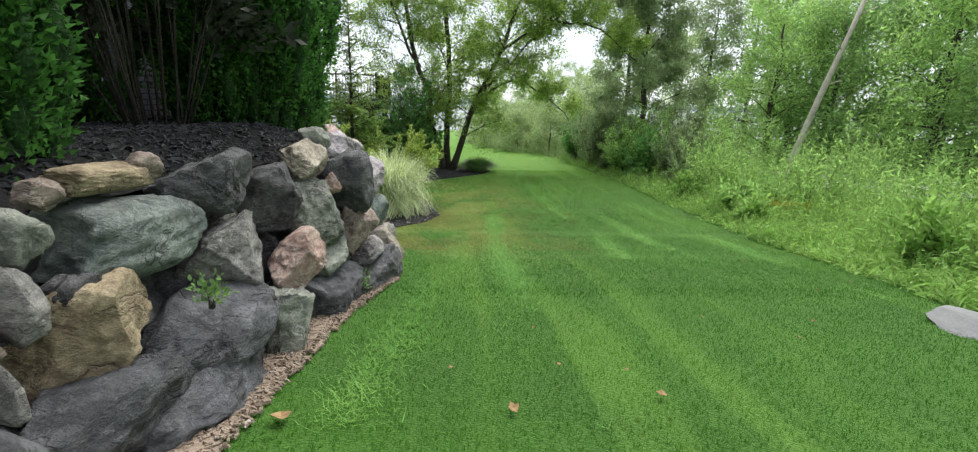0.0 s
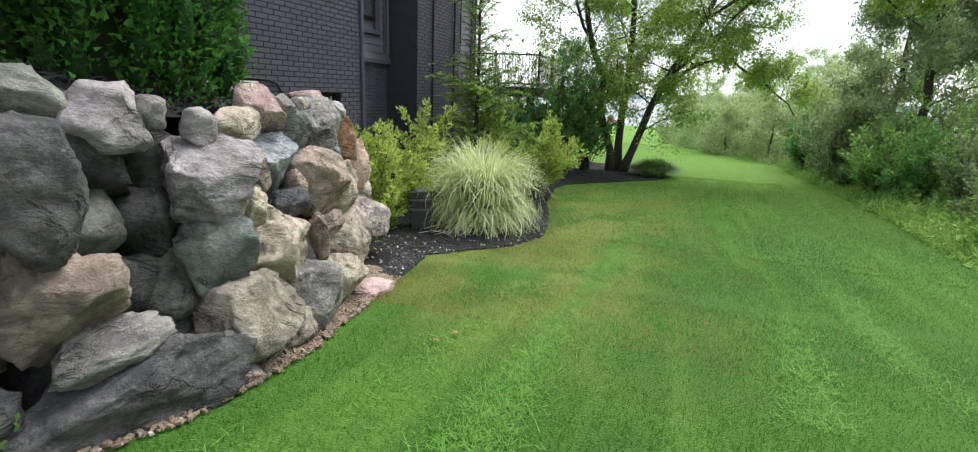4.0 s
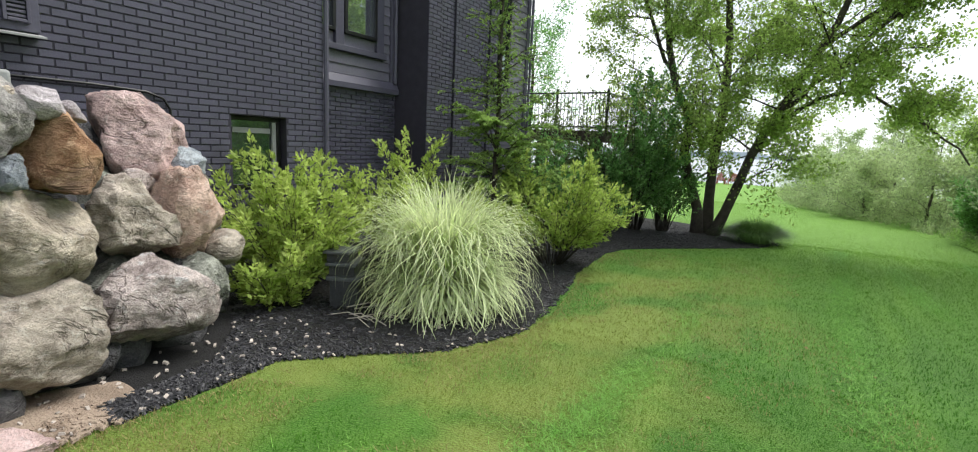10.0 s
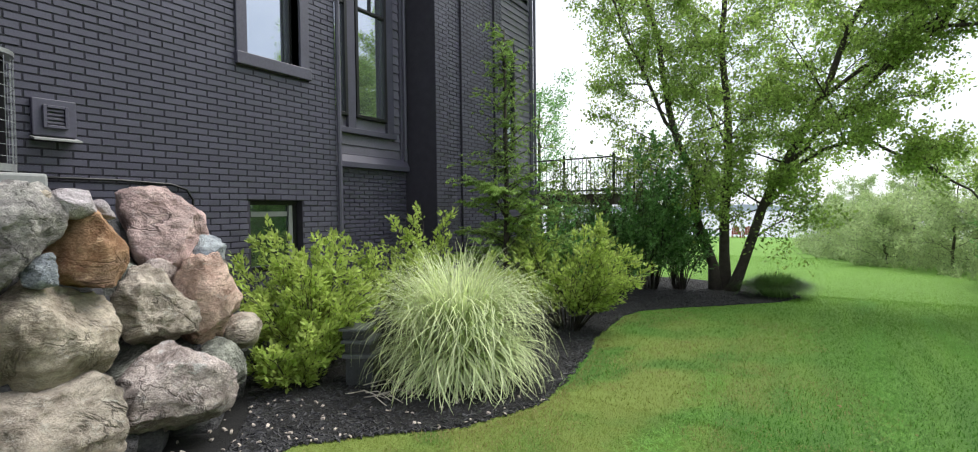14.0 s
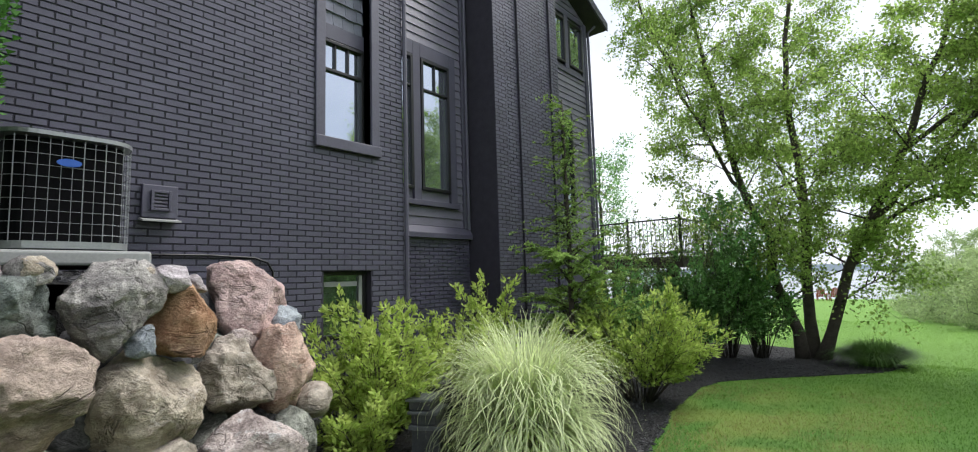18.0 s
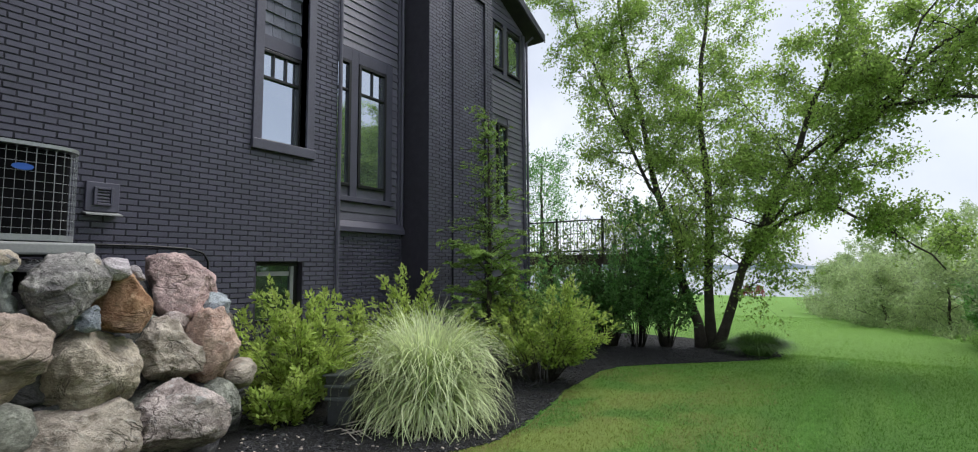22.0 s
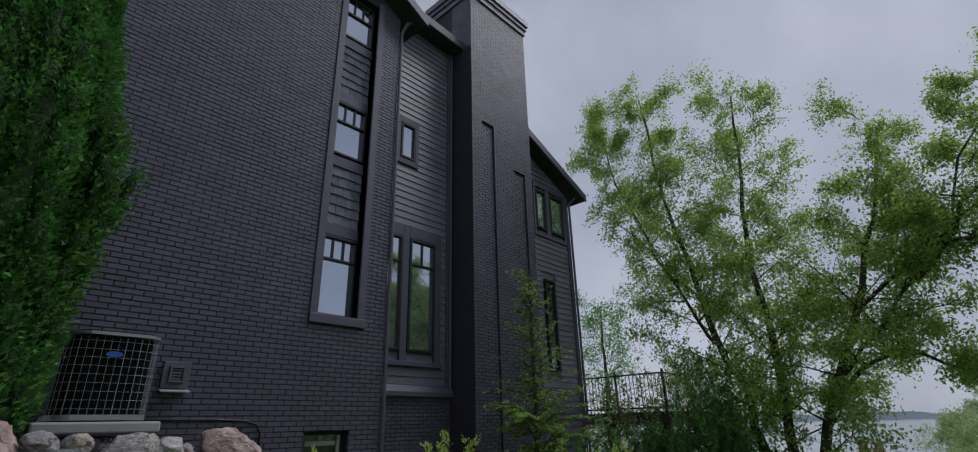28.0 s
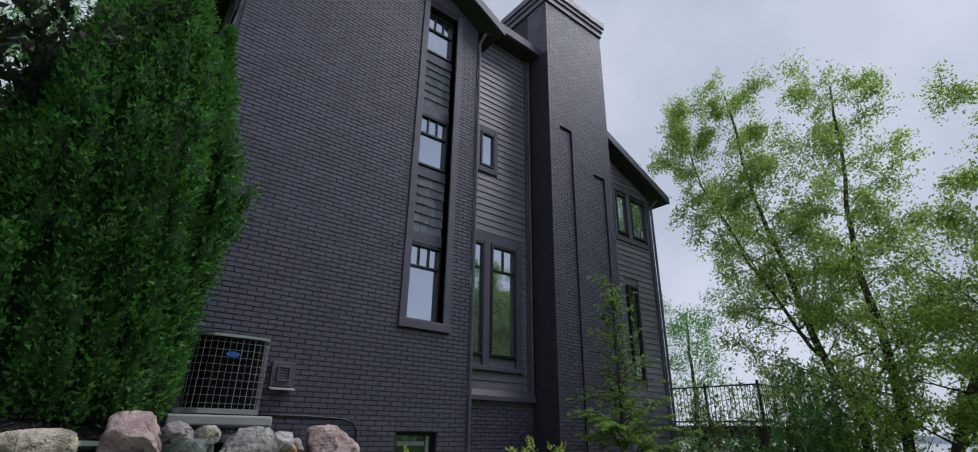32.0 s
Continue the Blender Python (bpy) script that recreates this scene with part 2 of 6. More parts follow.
def lawn_wear_and_light(m, gain):
    """Paler streaks along the mowing lines, a straw-coloured worn stretch beside the mulch bed, and the far lawn's
    brighter light at a low angle painted in.
    """
    n, l = m.node_tree.nodes, m.node_tree.links
    at = n.new("ShaderNodeTexCoord")
    base = n["Principled BSDF"].inputs["Base Color"].links[0].from_socket
    users = [k.to_socket for k in base.links if k.to_socket.name in ("Base Color", "Color") and k.to_node.type in ("BSDF_PRINCIPLED", "BSDF_TRANSLUCENT")]

    def ramp(value, lo, hi, top=1.0):
        r = n.new("ShaderNodeMapRange")
        r.interpolation_type = "SMOOTHSTEP"
        for key, v in (("From Min", lo), ("From Max", hi), ("To Max", top)):
            r.inputs[key].default_value = v
        l.new(value, r.inputs["Value"])
        return r.outputs["Result"]

    def times(a, b):
        c = n.new("ShaderNodeMath")
        c.operation = "MULTIPLY"
        l.new(a, c.inputs[0]), l.new(b, c.inputs[1])
        return c.outputs[0]

    def cloud(scale, stretch):
        v, t = n.new("ShaderNodeVectorMath"), n.new("ShaderNodeTexNoise")
        v.operation = "MULTIPLY"
        v.inputs[1].default_value = stretch
        t.inputs["Scale"].default_value, t.inputs["Detail"].default_value, t.inputs["Distortion"].default_value = scale, 5.0, 0.4
        l.new(at.outputs["Object"], v.inputs[0]), l.new(v.outputs[0], t.inputs["Vector"])
        return t.outputs["Fac"]

    def over(colour, amount, paint):
        x = n.new("ShaderNodeMixRGB")
        x.inputs[2].default_value = (*[gain * p for p in paint], 1)
        l.new(amount, x.inputs[0]), l.new(colour, x.inputs[1])
        return x.outputs["Color"]

    parts = n.new("ShaderNodeSeparateXYZ")
    l.new(at.outputs["Object"], parts.inputs[0])
    colour = over(base, ramp(cloud(1.0, (2.2, 0.16, 1.0)), 0.5, 0.68, 0.5), (0.115, 0.24, 0.026))
    colour = over(colour, ramp(cloud(1.1, (1.0, 0.6, 1.0)), 0.52, 0.7, 0.5), (0.03, 0.1, 0.006))
    worn = times(times(ramp(parts.outputs["X"], 2.6, 0.3), ramp(parts.outputs["Y"], 5.2, 7.6)), times(ramp(parts.outputs["Y"], 19.0, 13.0), ramp(cloud(0.9, (1.0, 0.8, 1.0)), 0.38, 0.6, 0.58)))
    colour = over(colour, worn, (0.24, 0.24, 0.055))
    # far lawn coloured brighter, as grass looks against the light at low angles
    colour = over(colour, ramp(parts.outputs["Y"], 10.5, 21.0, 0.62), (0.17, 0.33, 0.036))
    for socket in users:
        l.new(colour, socket)


lawn_wear_and_light(M_LAWN, 0.84)
M_LAWN.node_tree.nodes["Principled BSDF"].inputs["Sheen Weight"].default_value = 0.4
M_LAWN.node_tree.nodes["Principled BSDF"].inputs["Sheen Roughness"].default_value = 0.4
M_LAWN.node_tree.nodes["Principled BSDF"].inputs["Sheen Tint"].default_value = (0.42, 0.8, 0.15, 1)
lawn_wear_and_light(M_BLADE, 1.2)


def stone(name, dark, light, blotch, amount=0.6, mottle=0.65):
    """Weathered fieldstone: mottled colour, dark cracks, pale lichen, each stone with its own part of the pattern."""
    m = bpy.data.materials.new(name)
    m.use_nodes = True
    n, l = m.node_tree.nodes, m.node_tree.links
    b = n["Principled BSDF"]
    at, info = n.new("ShaderNodeTexCoord"), n.new("ShaderNodeObjectInfo")
    shift = n.new("ShaderNodeVectorMath")
    shift.operation = "MULTIPLY_ADD"
    spread = n.new("ShaderNodeCombineXYZ")
    for k, f in enumerate((37.0, 53.0, 71.0)):
        far = n.new("ShaderNodeMath")
        far.operation = "MULTIPLY"
        far.inputs[1].default_value = f
        l.new(info.outputs["Random"], far.inputs[0]), l.new(far.outputs[0], spread.inputs[k])
    shift.inputs[1].default_value = (1.0, 1.0, 1.5)
    l.new(at.outputs["Object"], shift.inputs[0]), l.new(spread.outputs[0], shift.inputs[2])

    def grain(scale, detail, rough, bend):
        t = n.new("ShaderNodeTexNoise")
        t.inputs["Scale"].default_value, t.inputs["Detail"].default_value = scale, detail
        t.inputs["Roughness"].default_value, t.inputs["Distortion"].default_value = rough, bend
        l.new(shift.outputs[0], t.inputs["Vector"])
        return t.outputs["Fac"]

    def span(value, lo, hi, to_lo=0.0, to_hi=1.0):
        r = n.new("ShaderNodeMapRange")
        for key, v in (("From Min", lo), ("From Max", hi), ("To Min", to_lo), ("To Max", to_hi)):
            r.inputs[key].default_value = v
        l.new(value, r.inputs["Value"])
        return r.outputs["Result"]

    def calc(kind, a, b):
        c = n.new("ShaderNodeMath")
        c.operation = kind
        for k, v in enumerate((a, b)):
            if isinstance(v, (int, float)):
                c.inputs[k].default_value = v
            else:
                l.new(v, c.inputs[k])
        return c.outputs[0]

    def blend(f, a, b, kind="MIX"):
        x = n.new("ShaderNodeMixRGB")
        x.blend_type = kind
        for k, v in enumerate((f, a, b)):
            if isinstance(v, tuple):
                x.inputs[k].default_value = v
            elif isinstance(v, float):
                x.inputs[k].default_value = v
            else:
                l.new(v, x.inputs[k])
        return x.outputs["Color"]

    base, patch, fine = grain(5.0, 10, 0.72, 0.3), grain(1.7, 5, 0.6, 0.5), grain(85, 5, 0.7, 0)
    pit = grain(26, 6, 0.7, 0.2)
    layer = n.new("ShaderNodeTexNoise")
    layer.inputs["Scale"].default_value, layer.inputs["Detail"].default_value = 2.0, 7.0
    squash = n.new("ShaderNodeVectorMath")
    squash.operation = "MULTIPLY"
    squash.inputs[1].default_value = (1.0, 1.6, 4.0)
    l.new(shift.outputs[0], squash.inputs[0]), l.new(squash.outputs[0], layer.inputs["Vector"])
    ridge = calc("ABSOLUTE", calc("SUBTRACT", grain(2.0, 6, 0.6, 0.6), 0.5), 0.0)
    crack = calc("MULTIPLY", span(ridge, 0.0, 0.02, 1.0, 0.0), span(patch, 0.46, 0.58))
    colour = blend(span(base, 0.41, 0.6), (*[c * 0.85 for c in dark], 1), (*light, 1))
    colour = blend(span(patch, 0.5, 0.66, 0.0, amount * 0.95), colour, (*blotch, 1))
    colour = blend(span(layer.outputs["Fac"], 0.52, 0.68, 0.0, 0.18), colour, (*[c * 0.7 for c in dark], 1))
    pale = tuple(min(0.75, 1.3 * c + 0.05) for c in light)
    colour = blend(span(grain(11, 9, 0.8, 0.5), 0.55, 0.62, 0.0, 0.75 * mottle), colour, (*pale, 1))
    colour = blend(span(pit, 0.54, 0.65, 0.0, 0.65 * mottle), colour, (*[c * 0.5 for c in dark], 1))
    colour = blend(span(fine, 0.5, 0.72, 0.0, 0.6 * mottle), colour, (*[c * 0.5 for c in dark], 1))
    colour = blend(span(fine, 0.42, 0.25, 0.0, 0.5), colour, (*pale, 1))
    colour = blend(calc("MULTIPLY", crack, 0.65), colour, (*[c * 0.3 for c in dark], 1))
    hsv = n.new("ShaderNodeHueSaturation")
    l.new(span(info.outputs["Random"], 0, 1, 0.86, 1.14), hsv.inputs["Value"]), l.new(colour, hsv.inputs["Color"])
    l.new(hsv.outputs["Color"], b.inputs["Base Color"])
    b.inputs["Roughness"].default_value = 0.85
    height = calc("SUBTRACT", calc("ADD", calc("ADD", base, calc("MULTIPLY", pit, 0.55)), calc("ADD", calc("MULTIPLY", fine, 0.12), calc("MULTIPLY", layer.outputs["Fac"], 0.15))), calc("MULTIPLY", crack, 0.5))
    rise = n.new("ShaderNodeBump")
    rise.inputs["Strength"].default_value, rise.inputs["Distance"].default_value = 1.0, 0.06
    l.new(height, rise.inputs["Height"]), l.new(rise.outputs["Normal"], b.inputs["Normal"])
    return m


STONE = {
    "grey": stone("grey_granite", (0.222, 0.205, 0.205), (0.479, 0.453, 0.426), (0.114, 0.106, 0.106), mottle=0.8),
    "dark": stone("dark_basalt", (0.068, 0.068, 0.0756), (0.181, 0.174, 0.181), (0.0378, 0.0378, 0.0408)),
    "green": stone("green_grey_stone", (0.125, 0.148, 0.14), (0.296, 0.333, 0.304), (0.0887, 0.0813, 0.0739)),
    "pink": stone("pink_granite", (0.577, 0.346, 0.289), (0.8, 0.62, 0.531), (0.37, 0.258, 0.222)),
    "orange": stone("rusty_sandstone", (0.34, 0.165, 0.082), (0.62, 0.38, 0.225), (0.1, 0.07, 0.055), amount=0.8, mottle=0.7),
    "tan": stone("tan_sandstone", (0.43, 0.355, 0.275), (0.76, 0.665, 0.54), (0.33, 0.27, 0.21), amount=0.4, mottle=0.3),
    "ochre": stone("ochre_sandstone", (0.308, 0.231, 0.146), (0.6, 0.476, 0.308), (0.2, 0.154, 0.0923)),
    "pale": stone("pale_limestone", (0.433, 0.377, 0.391), (0.79, 0.715, 0.755), (0.284, 0.233, 0.244), mottle=0.55),
    "blue": stone("blue_grey_stone", (0.222, 0.256, 0.299), (0.514, 0.559, 0.603), (0.147, 0.147, 0.164)),
    "slate": stone("blue_black_stone", (0.07, 0.072, 0.08), (0.19, 0.19, 0.205), (0.045, 0.044, 0.048)),
    "moss": stone("lichened_grey_stone", (0.2, 0.212, 0.181), (0.472, 0.48, 0.415), (0.129, 0.131, 0.1)),
    "rose": stone("rose_granite", (0.496, 0.341, 0.325), (0.794, 0.589, 0.564), (0.335, 0.248, 0.229), mottle=0.45),
    "salmon": stone("salmon_granite", (0.53, 0.335, 0.265), (0.8, 0.59, 0.49), (0.36, 0.24, 0.19), mottle=0.5),
    "taupe": stone("taupe_fieldstone", (0.341, 0.288, 0.234), (0.67, 0.582, 0.496), (0.201, 0.172, 0.14), mottle=0.45),
    "rosegrey": stone("rose_grey_stone", (0.372, 0.301, 0.28), (0.744, 0.639, 0.601), (0.211, 0.171, 0.159), mottle=0.9),
    "brown": stone("brown_stone", (0.289, 0.222, 0.184), (0.579, 0.46, 0.391), (0.129, 0.111, 0.101), mottle=0.45),
}


def glass_pane(name):
    """Dark window glass that mirrors the sky."""
    m = bpy.data.materials.new(name)
    m.use_nodes = True
    b = m.node_tree.nodes["Principled BSDF"]
    b.inputs["Base Color"].default_value = (0.5, 0.55, 0.62, 1)
    b.inputs["Metallic"].default_value, b.inputs["Roughness"].default_value = 0.9, 0.03
    return m


M_GLASS = glass_pane("window_glass")
# darker green-grey tint stands in for trees mirrored in these panes
M_GLASS_DARK = glass_pane("dim_reflection_glass")
M_GLASS_DARK.node_tree.nodes["Principled BSDF"].inputs["Base Color"].default_value = (0.20, 0.25, 0.23, 1)
M_BLADE_PALE = material("pressed_blade", (0.16, 0.39, 0.065), (0.28, 0.5, 0.12), 0.5, 0.8, 9, 0, leaf=0.5, island=0.25)
M_THATCH = material("dry_thatch_blade", (0.22, 0.19, 0.07), (0.36, 0.31, 0.14), 0.7, 0.8, 9, 0, leaf=0.35, island=0.3)

# ---- builders ----
def mesh_of(name, verts, faces, mat, smooth=False):
    me = bpy.data.meshes.new(name)
    me.from_pydata([tuple(v) for v in verts], [], faces)
    me.materials.append(mat)
    if smooth:
        me.polygons.foreach_set("use_smooth", [True] * len(me.polygons))
    me.update()
    return me


def fast_mesh(name, co, size, mat):
    """A mesh of loose polygons with size corners each, from an array of corners (count * size, 3)."""
    co = np.asarray(co, dtype=np.float32).reshape(-1, 3)
    count = len(co) // size
    me = bpy.data.meshes.new(name)
    me.vertices.add(len(co)), me.loops.add(len(co)), me.polygons.add(count)
    me.vertices.foreach_set("co", co.ravel())
    me.loops.foreach_set("vertex_index", np.arange(len(co), dtype=np.int32))
    me.polygons.foreach_set("loop_start", np.arange(0, len(co), size, dtype=np.int32))
    me.materials.append(mat)
    me.update(calc_edges=True)
    return me


def thing(name, label, category, at=(0, 0, 0), group="", kind=""):
    ob = new(name)
    ob.empty_display_size = 0.1
    ob.location = at
    return tagged(ob, label, category, group, kind)


def part(name, data, mat, parent, label="", at=None):
    """Links a bmesh or a mesh as one object under a thing or a part."""
    if isinstance(data, bmesh.types.BMesh):
        me = bpy.data.meshes.new(name)
        data.to_mesh(me)
        data.free()
        me.materials.append(mat)
    else:
        me = data
    ob = new(name, me)
    ob.parent = parent
    if at is not None:
        ob.location = at
    if label:
        ob["label"] = label
    return ob


def box(x0, x1, y0, y1, z0, z1, bevel=0.0, bm=None):
    bm = bm or bmesh.new()
    made = bmesh.ops.create_cube(bm, size=1, matrix=Matrix.Translation(((x0 + x1) / 2, (y0 + y1) / 2, (z0 + z1) / 2)) @ Matrix.Diagonal((x1 - x0, y1 - y0, z1 - z0, 1)))
    if bevel:
        edges = list({e for v in made["verts"] for e in v.link_edges})
        bmesh.ops.bevel(bm, geom=edges, offset=bevel, segments=2, affect="EDGES", profile=0.5)
    return bm


BOX_FACES = ((0, 1, 2, 3), (7, 6, 5, 4), (0, 4, 5, 1), (1, 5, 6, 2), (2, 6, 7, 3), (3, 7, 4, 0))


def prism(points, lo, hi, axis="x"):
    """A flat outline of (a, b) pairs, pulled from lo to hi along the axis; a, b are (y, z) for x, (x, z) for y, (x, y) for z."""
    put = {"x": lambda a, b, c: (c, a, b), "y": lambda a, b, c: (a, c, b), "z": lambda a, b, c: (a, b, c)}[axis]
    bm = bmesh.new()
    low, high = [bm.verts.new(put(a, b, lo)) for a, b in points], [bm.verts.new(put(a, b, hi)) for a, b in points]
    bm.faces.new(low), bm.faces.new(high[::-1])
    for i in range(len(points)):
        j = (i + 1) % len(points)
        bm.faces.new((low[i], high[i], high[j], low[j]))
    bmesh.ops.recalc_face_normals(bm, faces=bm.faces[:])
    return bm


def tube(path, radii, sides=8):
    """Corners and faces of a tapered tube along a path of points."""
    verts, faces = [], []
    path = [Vector(p) for p in path]
    for i, p in enumerate(path):
        way = (path[min(i + 1, len(path) - 1)] - path[max(i - 1, 0)]).normalized()
        side = way.cross(Vector((0.3, 1, 0.2))).normalized()
        up = way.cross(side)
        for k in range(sides):
            a = 2 * math.pi * k / sides
            verts.append(p + float(radii[i]) * (math.cos(a) * side + math.sin(a) * up))
    for i in range(len(path) - 1):
        for k in range(sides):
            j = (k + 1) % sides
            faces.append((i * sides + k, i * sides + j, (i + 1) * sides + j, (i + 1) * sides + k))
    faces.append(tuple(range(sides))[::-1])
    faces.append(tuple(range(len(verts) - sides, len(verts))))
    return verts, faces


def tubes(name, list_of, mat, sides=8):
    verts, faces = [], []
    for path, radii in list_of:
        v, f = tube(path, radii, sides)
        faces += [tuple(i + len(verts) for i in q) for q in f]
        verts += v
    return mesh_of(name, verts, faces, mat, True)


def leaf_quads(centres, size, rng, droop=0.0, long=1.6):
    """Folded leaf-shaped quads at the centres, turned at random."""
    n = len(centres)
    way = rng.normal(size=(n, 3))
    way[:, 2] -= droop
    way /= np.linalg.norm(way, axis=1)[:, None]
    side = np.cross(way, rng.normal(size=(n, 3)))
    side /= np.linalg.norm(side, axis=1)[:, None] + 1e-9
    s = (size * rng.uniform(0.6, 1.3, n))[:, None]
    c = np.asarray(centres)
    out = np.empty((n, 4, 3))
    out[:, 0], out[:, 2] = c - way * s * long * 0.5, c + way * s * long * 0.5
    out[:, 1], out[:, 3] = c + side * s * 0.5, c - side * s * 0.5
    return out


def index_mesh(name, co, faces, mat, flat=False):
    """A mesh from arrays of corners (n, 3) and quads (m, 4) of corner numbers."""
    co, faces = np.asarray(co, dtype=np.float32).reshape(-1, 3), np.asarray(faces, dtype=np.int32).reshape(-1, 4)
    me = bpy.data.meshes.new(name)
    me.vertices.add(len(co)), me.loops.add(faces.size), me.polygons.add(len(faces))
    me.vertices.foreach_set("co", co.ravel())
    me.loops.foreach_set("vertex_index", faces.ravel())
    me.polygons.foreach_set("loop_start", np.arange(0, faces.size, 4, dtype=np.int32))
    me.materials.append(mat)
    me.update(calc_edges=True)
    if flat:
        me.shade_flat()
    return me


def blades(name, root, tip, bend, width, mat, steps=3):
    """A mesh of tapering bent strips from root to tip, arrays (n, 3). bend: how far the middle of each strip is pushed off the straight line."""
    n = len(root)
    way = tip - root
    side = np.cross(way, np.array([0, 0, 1.0])) + 1e-6
    side /= np.linalg.norm(side, axis=1)[:, None]
    out = np.empty((n, steps + 1, 2, 3))
    for i in range(steps + 1):
        u = i / steps
        mid = root + way * u + bend * (4 * u * (1 - u))
        w = width[:, None] * side * (1.02 - u) ** 0.7
        out[:, i, 0], out[:, i, 1] = mid - w, mid + w
    one = np.array([(2 * i, 2 * i + 1, 2 * i + 3, 2 * i + 2) for i in range(steps)])
    faces = (np.arange(n) * (2 * steps + 2))[:, None, None] + one[None]
    return index_mesh(name, out, faces, mat)


# ---- ground heights ----
GY = (-30, -10, 0, 2, 4.3, 6.2, 8.3, 10.3, 12.6, 20, 40, 61, 64, 900)
GZ = (3.0, 2.0, 1.08, 0.86, 0.63, 0.36, 0.12, 0.0, -0.1, -0.33, -0.8, -1.05, -2.2, -2.6)


def ground(x, y):
    return float(np.interp(y, GY, GZ))


SKIN_Y = (-3.0, 1.5, 3.0, 4.0, 4.6, 5.2, 6.1, 6.6, 7.2, 7.6, 8.0, 8.4, 8.8, 9.2)
SKIN_X = (-1.5, -1.15, -0.88, -0.84, -0.65, -0.52, -0.75, -0.85, -1.12, -1.33, -1.42, -1.85, -2.5, -3.3)
SKIN_LEAN = (0.35, 0.35, 0.39, 0.2, 0.18, 0.28, 0.42, 0.45, 0.5, 0.6, 0.68, 0.62, 0.6, 0.6)


def skin(y, z):
    """The face of the wall: x over y and height."""
    return float(np.interp(y, SKIN_Y, SKIN_X) - np.interp(y, SKIN_Y, SKIN_LEAN) * (z - ground(0, y)))


# left lawn edge as x over y, and the lawn's far right edge
EDGE_Y = (-6, 1.8, 3.5, 4.7, 5.5, 6.1, 7.0, 7.76, 8.35, 8.8, 9.28, 10.1, 10.9, 12.1, 12.9, 14.8, 15.6, 16.4, 17.3, 18.3, 19.4, 20.6, 21.5, 22.3)
EDGE_X = (-1.6, -0.9, -0.75, -0.5, -0.55, -0.71, -0.9, -1.05, -1.17, -0.85, -0.42, -0.21, -0.31, -0.58, -0.8, -1.05, -0.95, -0.4, 0.35, 1.15, 1.55, 1.2, 0.0, -3.0)
RIGHT_Y = (-20, 0, 3.6, 6.4, 10.2, 17, 21, 25, 28, 30, 32, 35, 40, 50, 58)
RIGHT_X = (3.2, 3.8, 4.4, 4.95, 5.4, 5.75, 5.65, 5.5, 4.8, 3.2, 2.2, 1.5, 0.8, 0.0, -1.0)


def lawn_left(y):
    return float(np.interp(y, EDGE_Y, EDGE_X))


def lawn_right(y):
    return float(np.interp(y, RIGHT_Y, RIGHT_X))

# ---- ground ----
def sheet(name, xs_of, ys, count, z_of, mat):
    """A strip of ground: for each y, count points between the two x of xs_of(y)."""
    verts, faces = [], []
    for y in ys:
        lo, hi = xs_of(y)
        for k in range(count):
            x = lo + (hi - lo) * k / (count - 1)
            verts.append((x, y, z_of(x, y, k)))
    for i in range(len(ys) - 1):
        for k in range(count - 1):
            a = i * count + k
            faces.append((a, a + 1, a + count + 1, a + count))
    return new(name, mesh_of(name, verts, faces, mat, True))


ys = list(np.concatenate((np.linspace(-400, -12, 8), np.linspace(-10, 40, 101), np.linspace(45, 62, 10), np.linspace(80, 900, 10))))
lawn = sheet("ground", lambda y: (-300.0, 300.0), ys, 61, lambda x, y, k: ground(x, y), M_LAWN)
tagged(lawn, "mown green lawn with faint lighter wheel tracks", "lawn", kind="structure")

BASE_Y = (-3, 0.5, 2.2, 3.5, 5.0, 6.0, 6.7, 7.5, 8.0, 8.4, 8.8, 9.15, 9.3)
BASE_X = (-1.5, -1.28, -1.05, -0.86, -0.58, -0.74, -0.9, -1.3, -1.45, -1.9, -2.5, -3.2, -3.7)


def wall_foot(y):
    return float(np.interp(y, BASE_Y, BASE_X))


def bed_z(x, y, k, last):
    return ground(x, y) + (-0.03 if k == last else 0.016 + 0.014 * noise.noise((x * 3, y * 3, 0)))


bed = sheet("ground_bed", lambda y: (-4.6 if y > 8.2 else wall_foot(y) - 1.0, lawn_left(y)), [7.3 + 0.12 * i for i in range(123)], 32, lambda x, y, k: bed_z(x, y, k, 31), M_MULCH)
tagged(bed, "black wood-chip mulch bed with pale pebbles", "mulch bed", kind="structure")
soil = sheet("ground_soil", lambda y: (wall_foot(y) - 0.9, lawn_left(y)), [-3 + 0.1 * i for i in range(106)], 14, lambda x, y, k: ground(x, y) + (-0.03 if k == 13 else 0.02 + 0.02 * noise.noise((x * 4, y * 4, 3))), M_SOIL)
tagged(soil, "bare sandy soil strip along the foot of the boulders", "soil", kind="structure")
def terrace_z(x, y):
    back = min(1, max(0, (skin(y, 1.7) - 0.2 - x) / 0.7))
    return 1.72 - 1.2 * max(0, y - 7.7) + (0.30 if y < 5.6 else max(0.1, 0.30 - 0.25 * (y - 5.6))) * back + 0.03 * noise.noise((x * 2, y * 2, 7)) + 0.02 * noise.noise((x * 7, y * 7, 2))


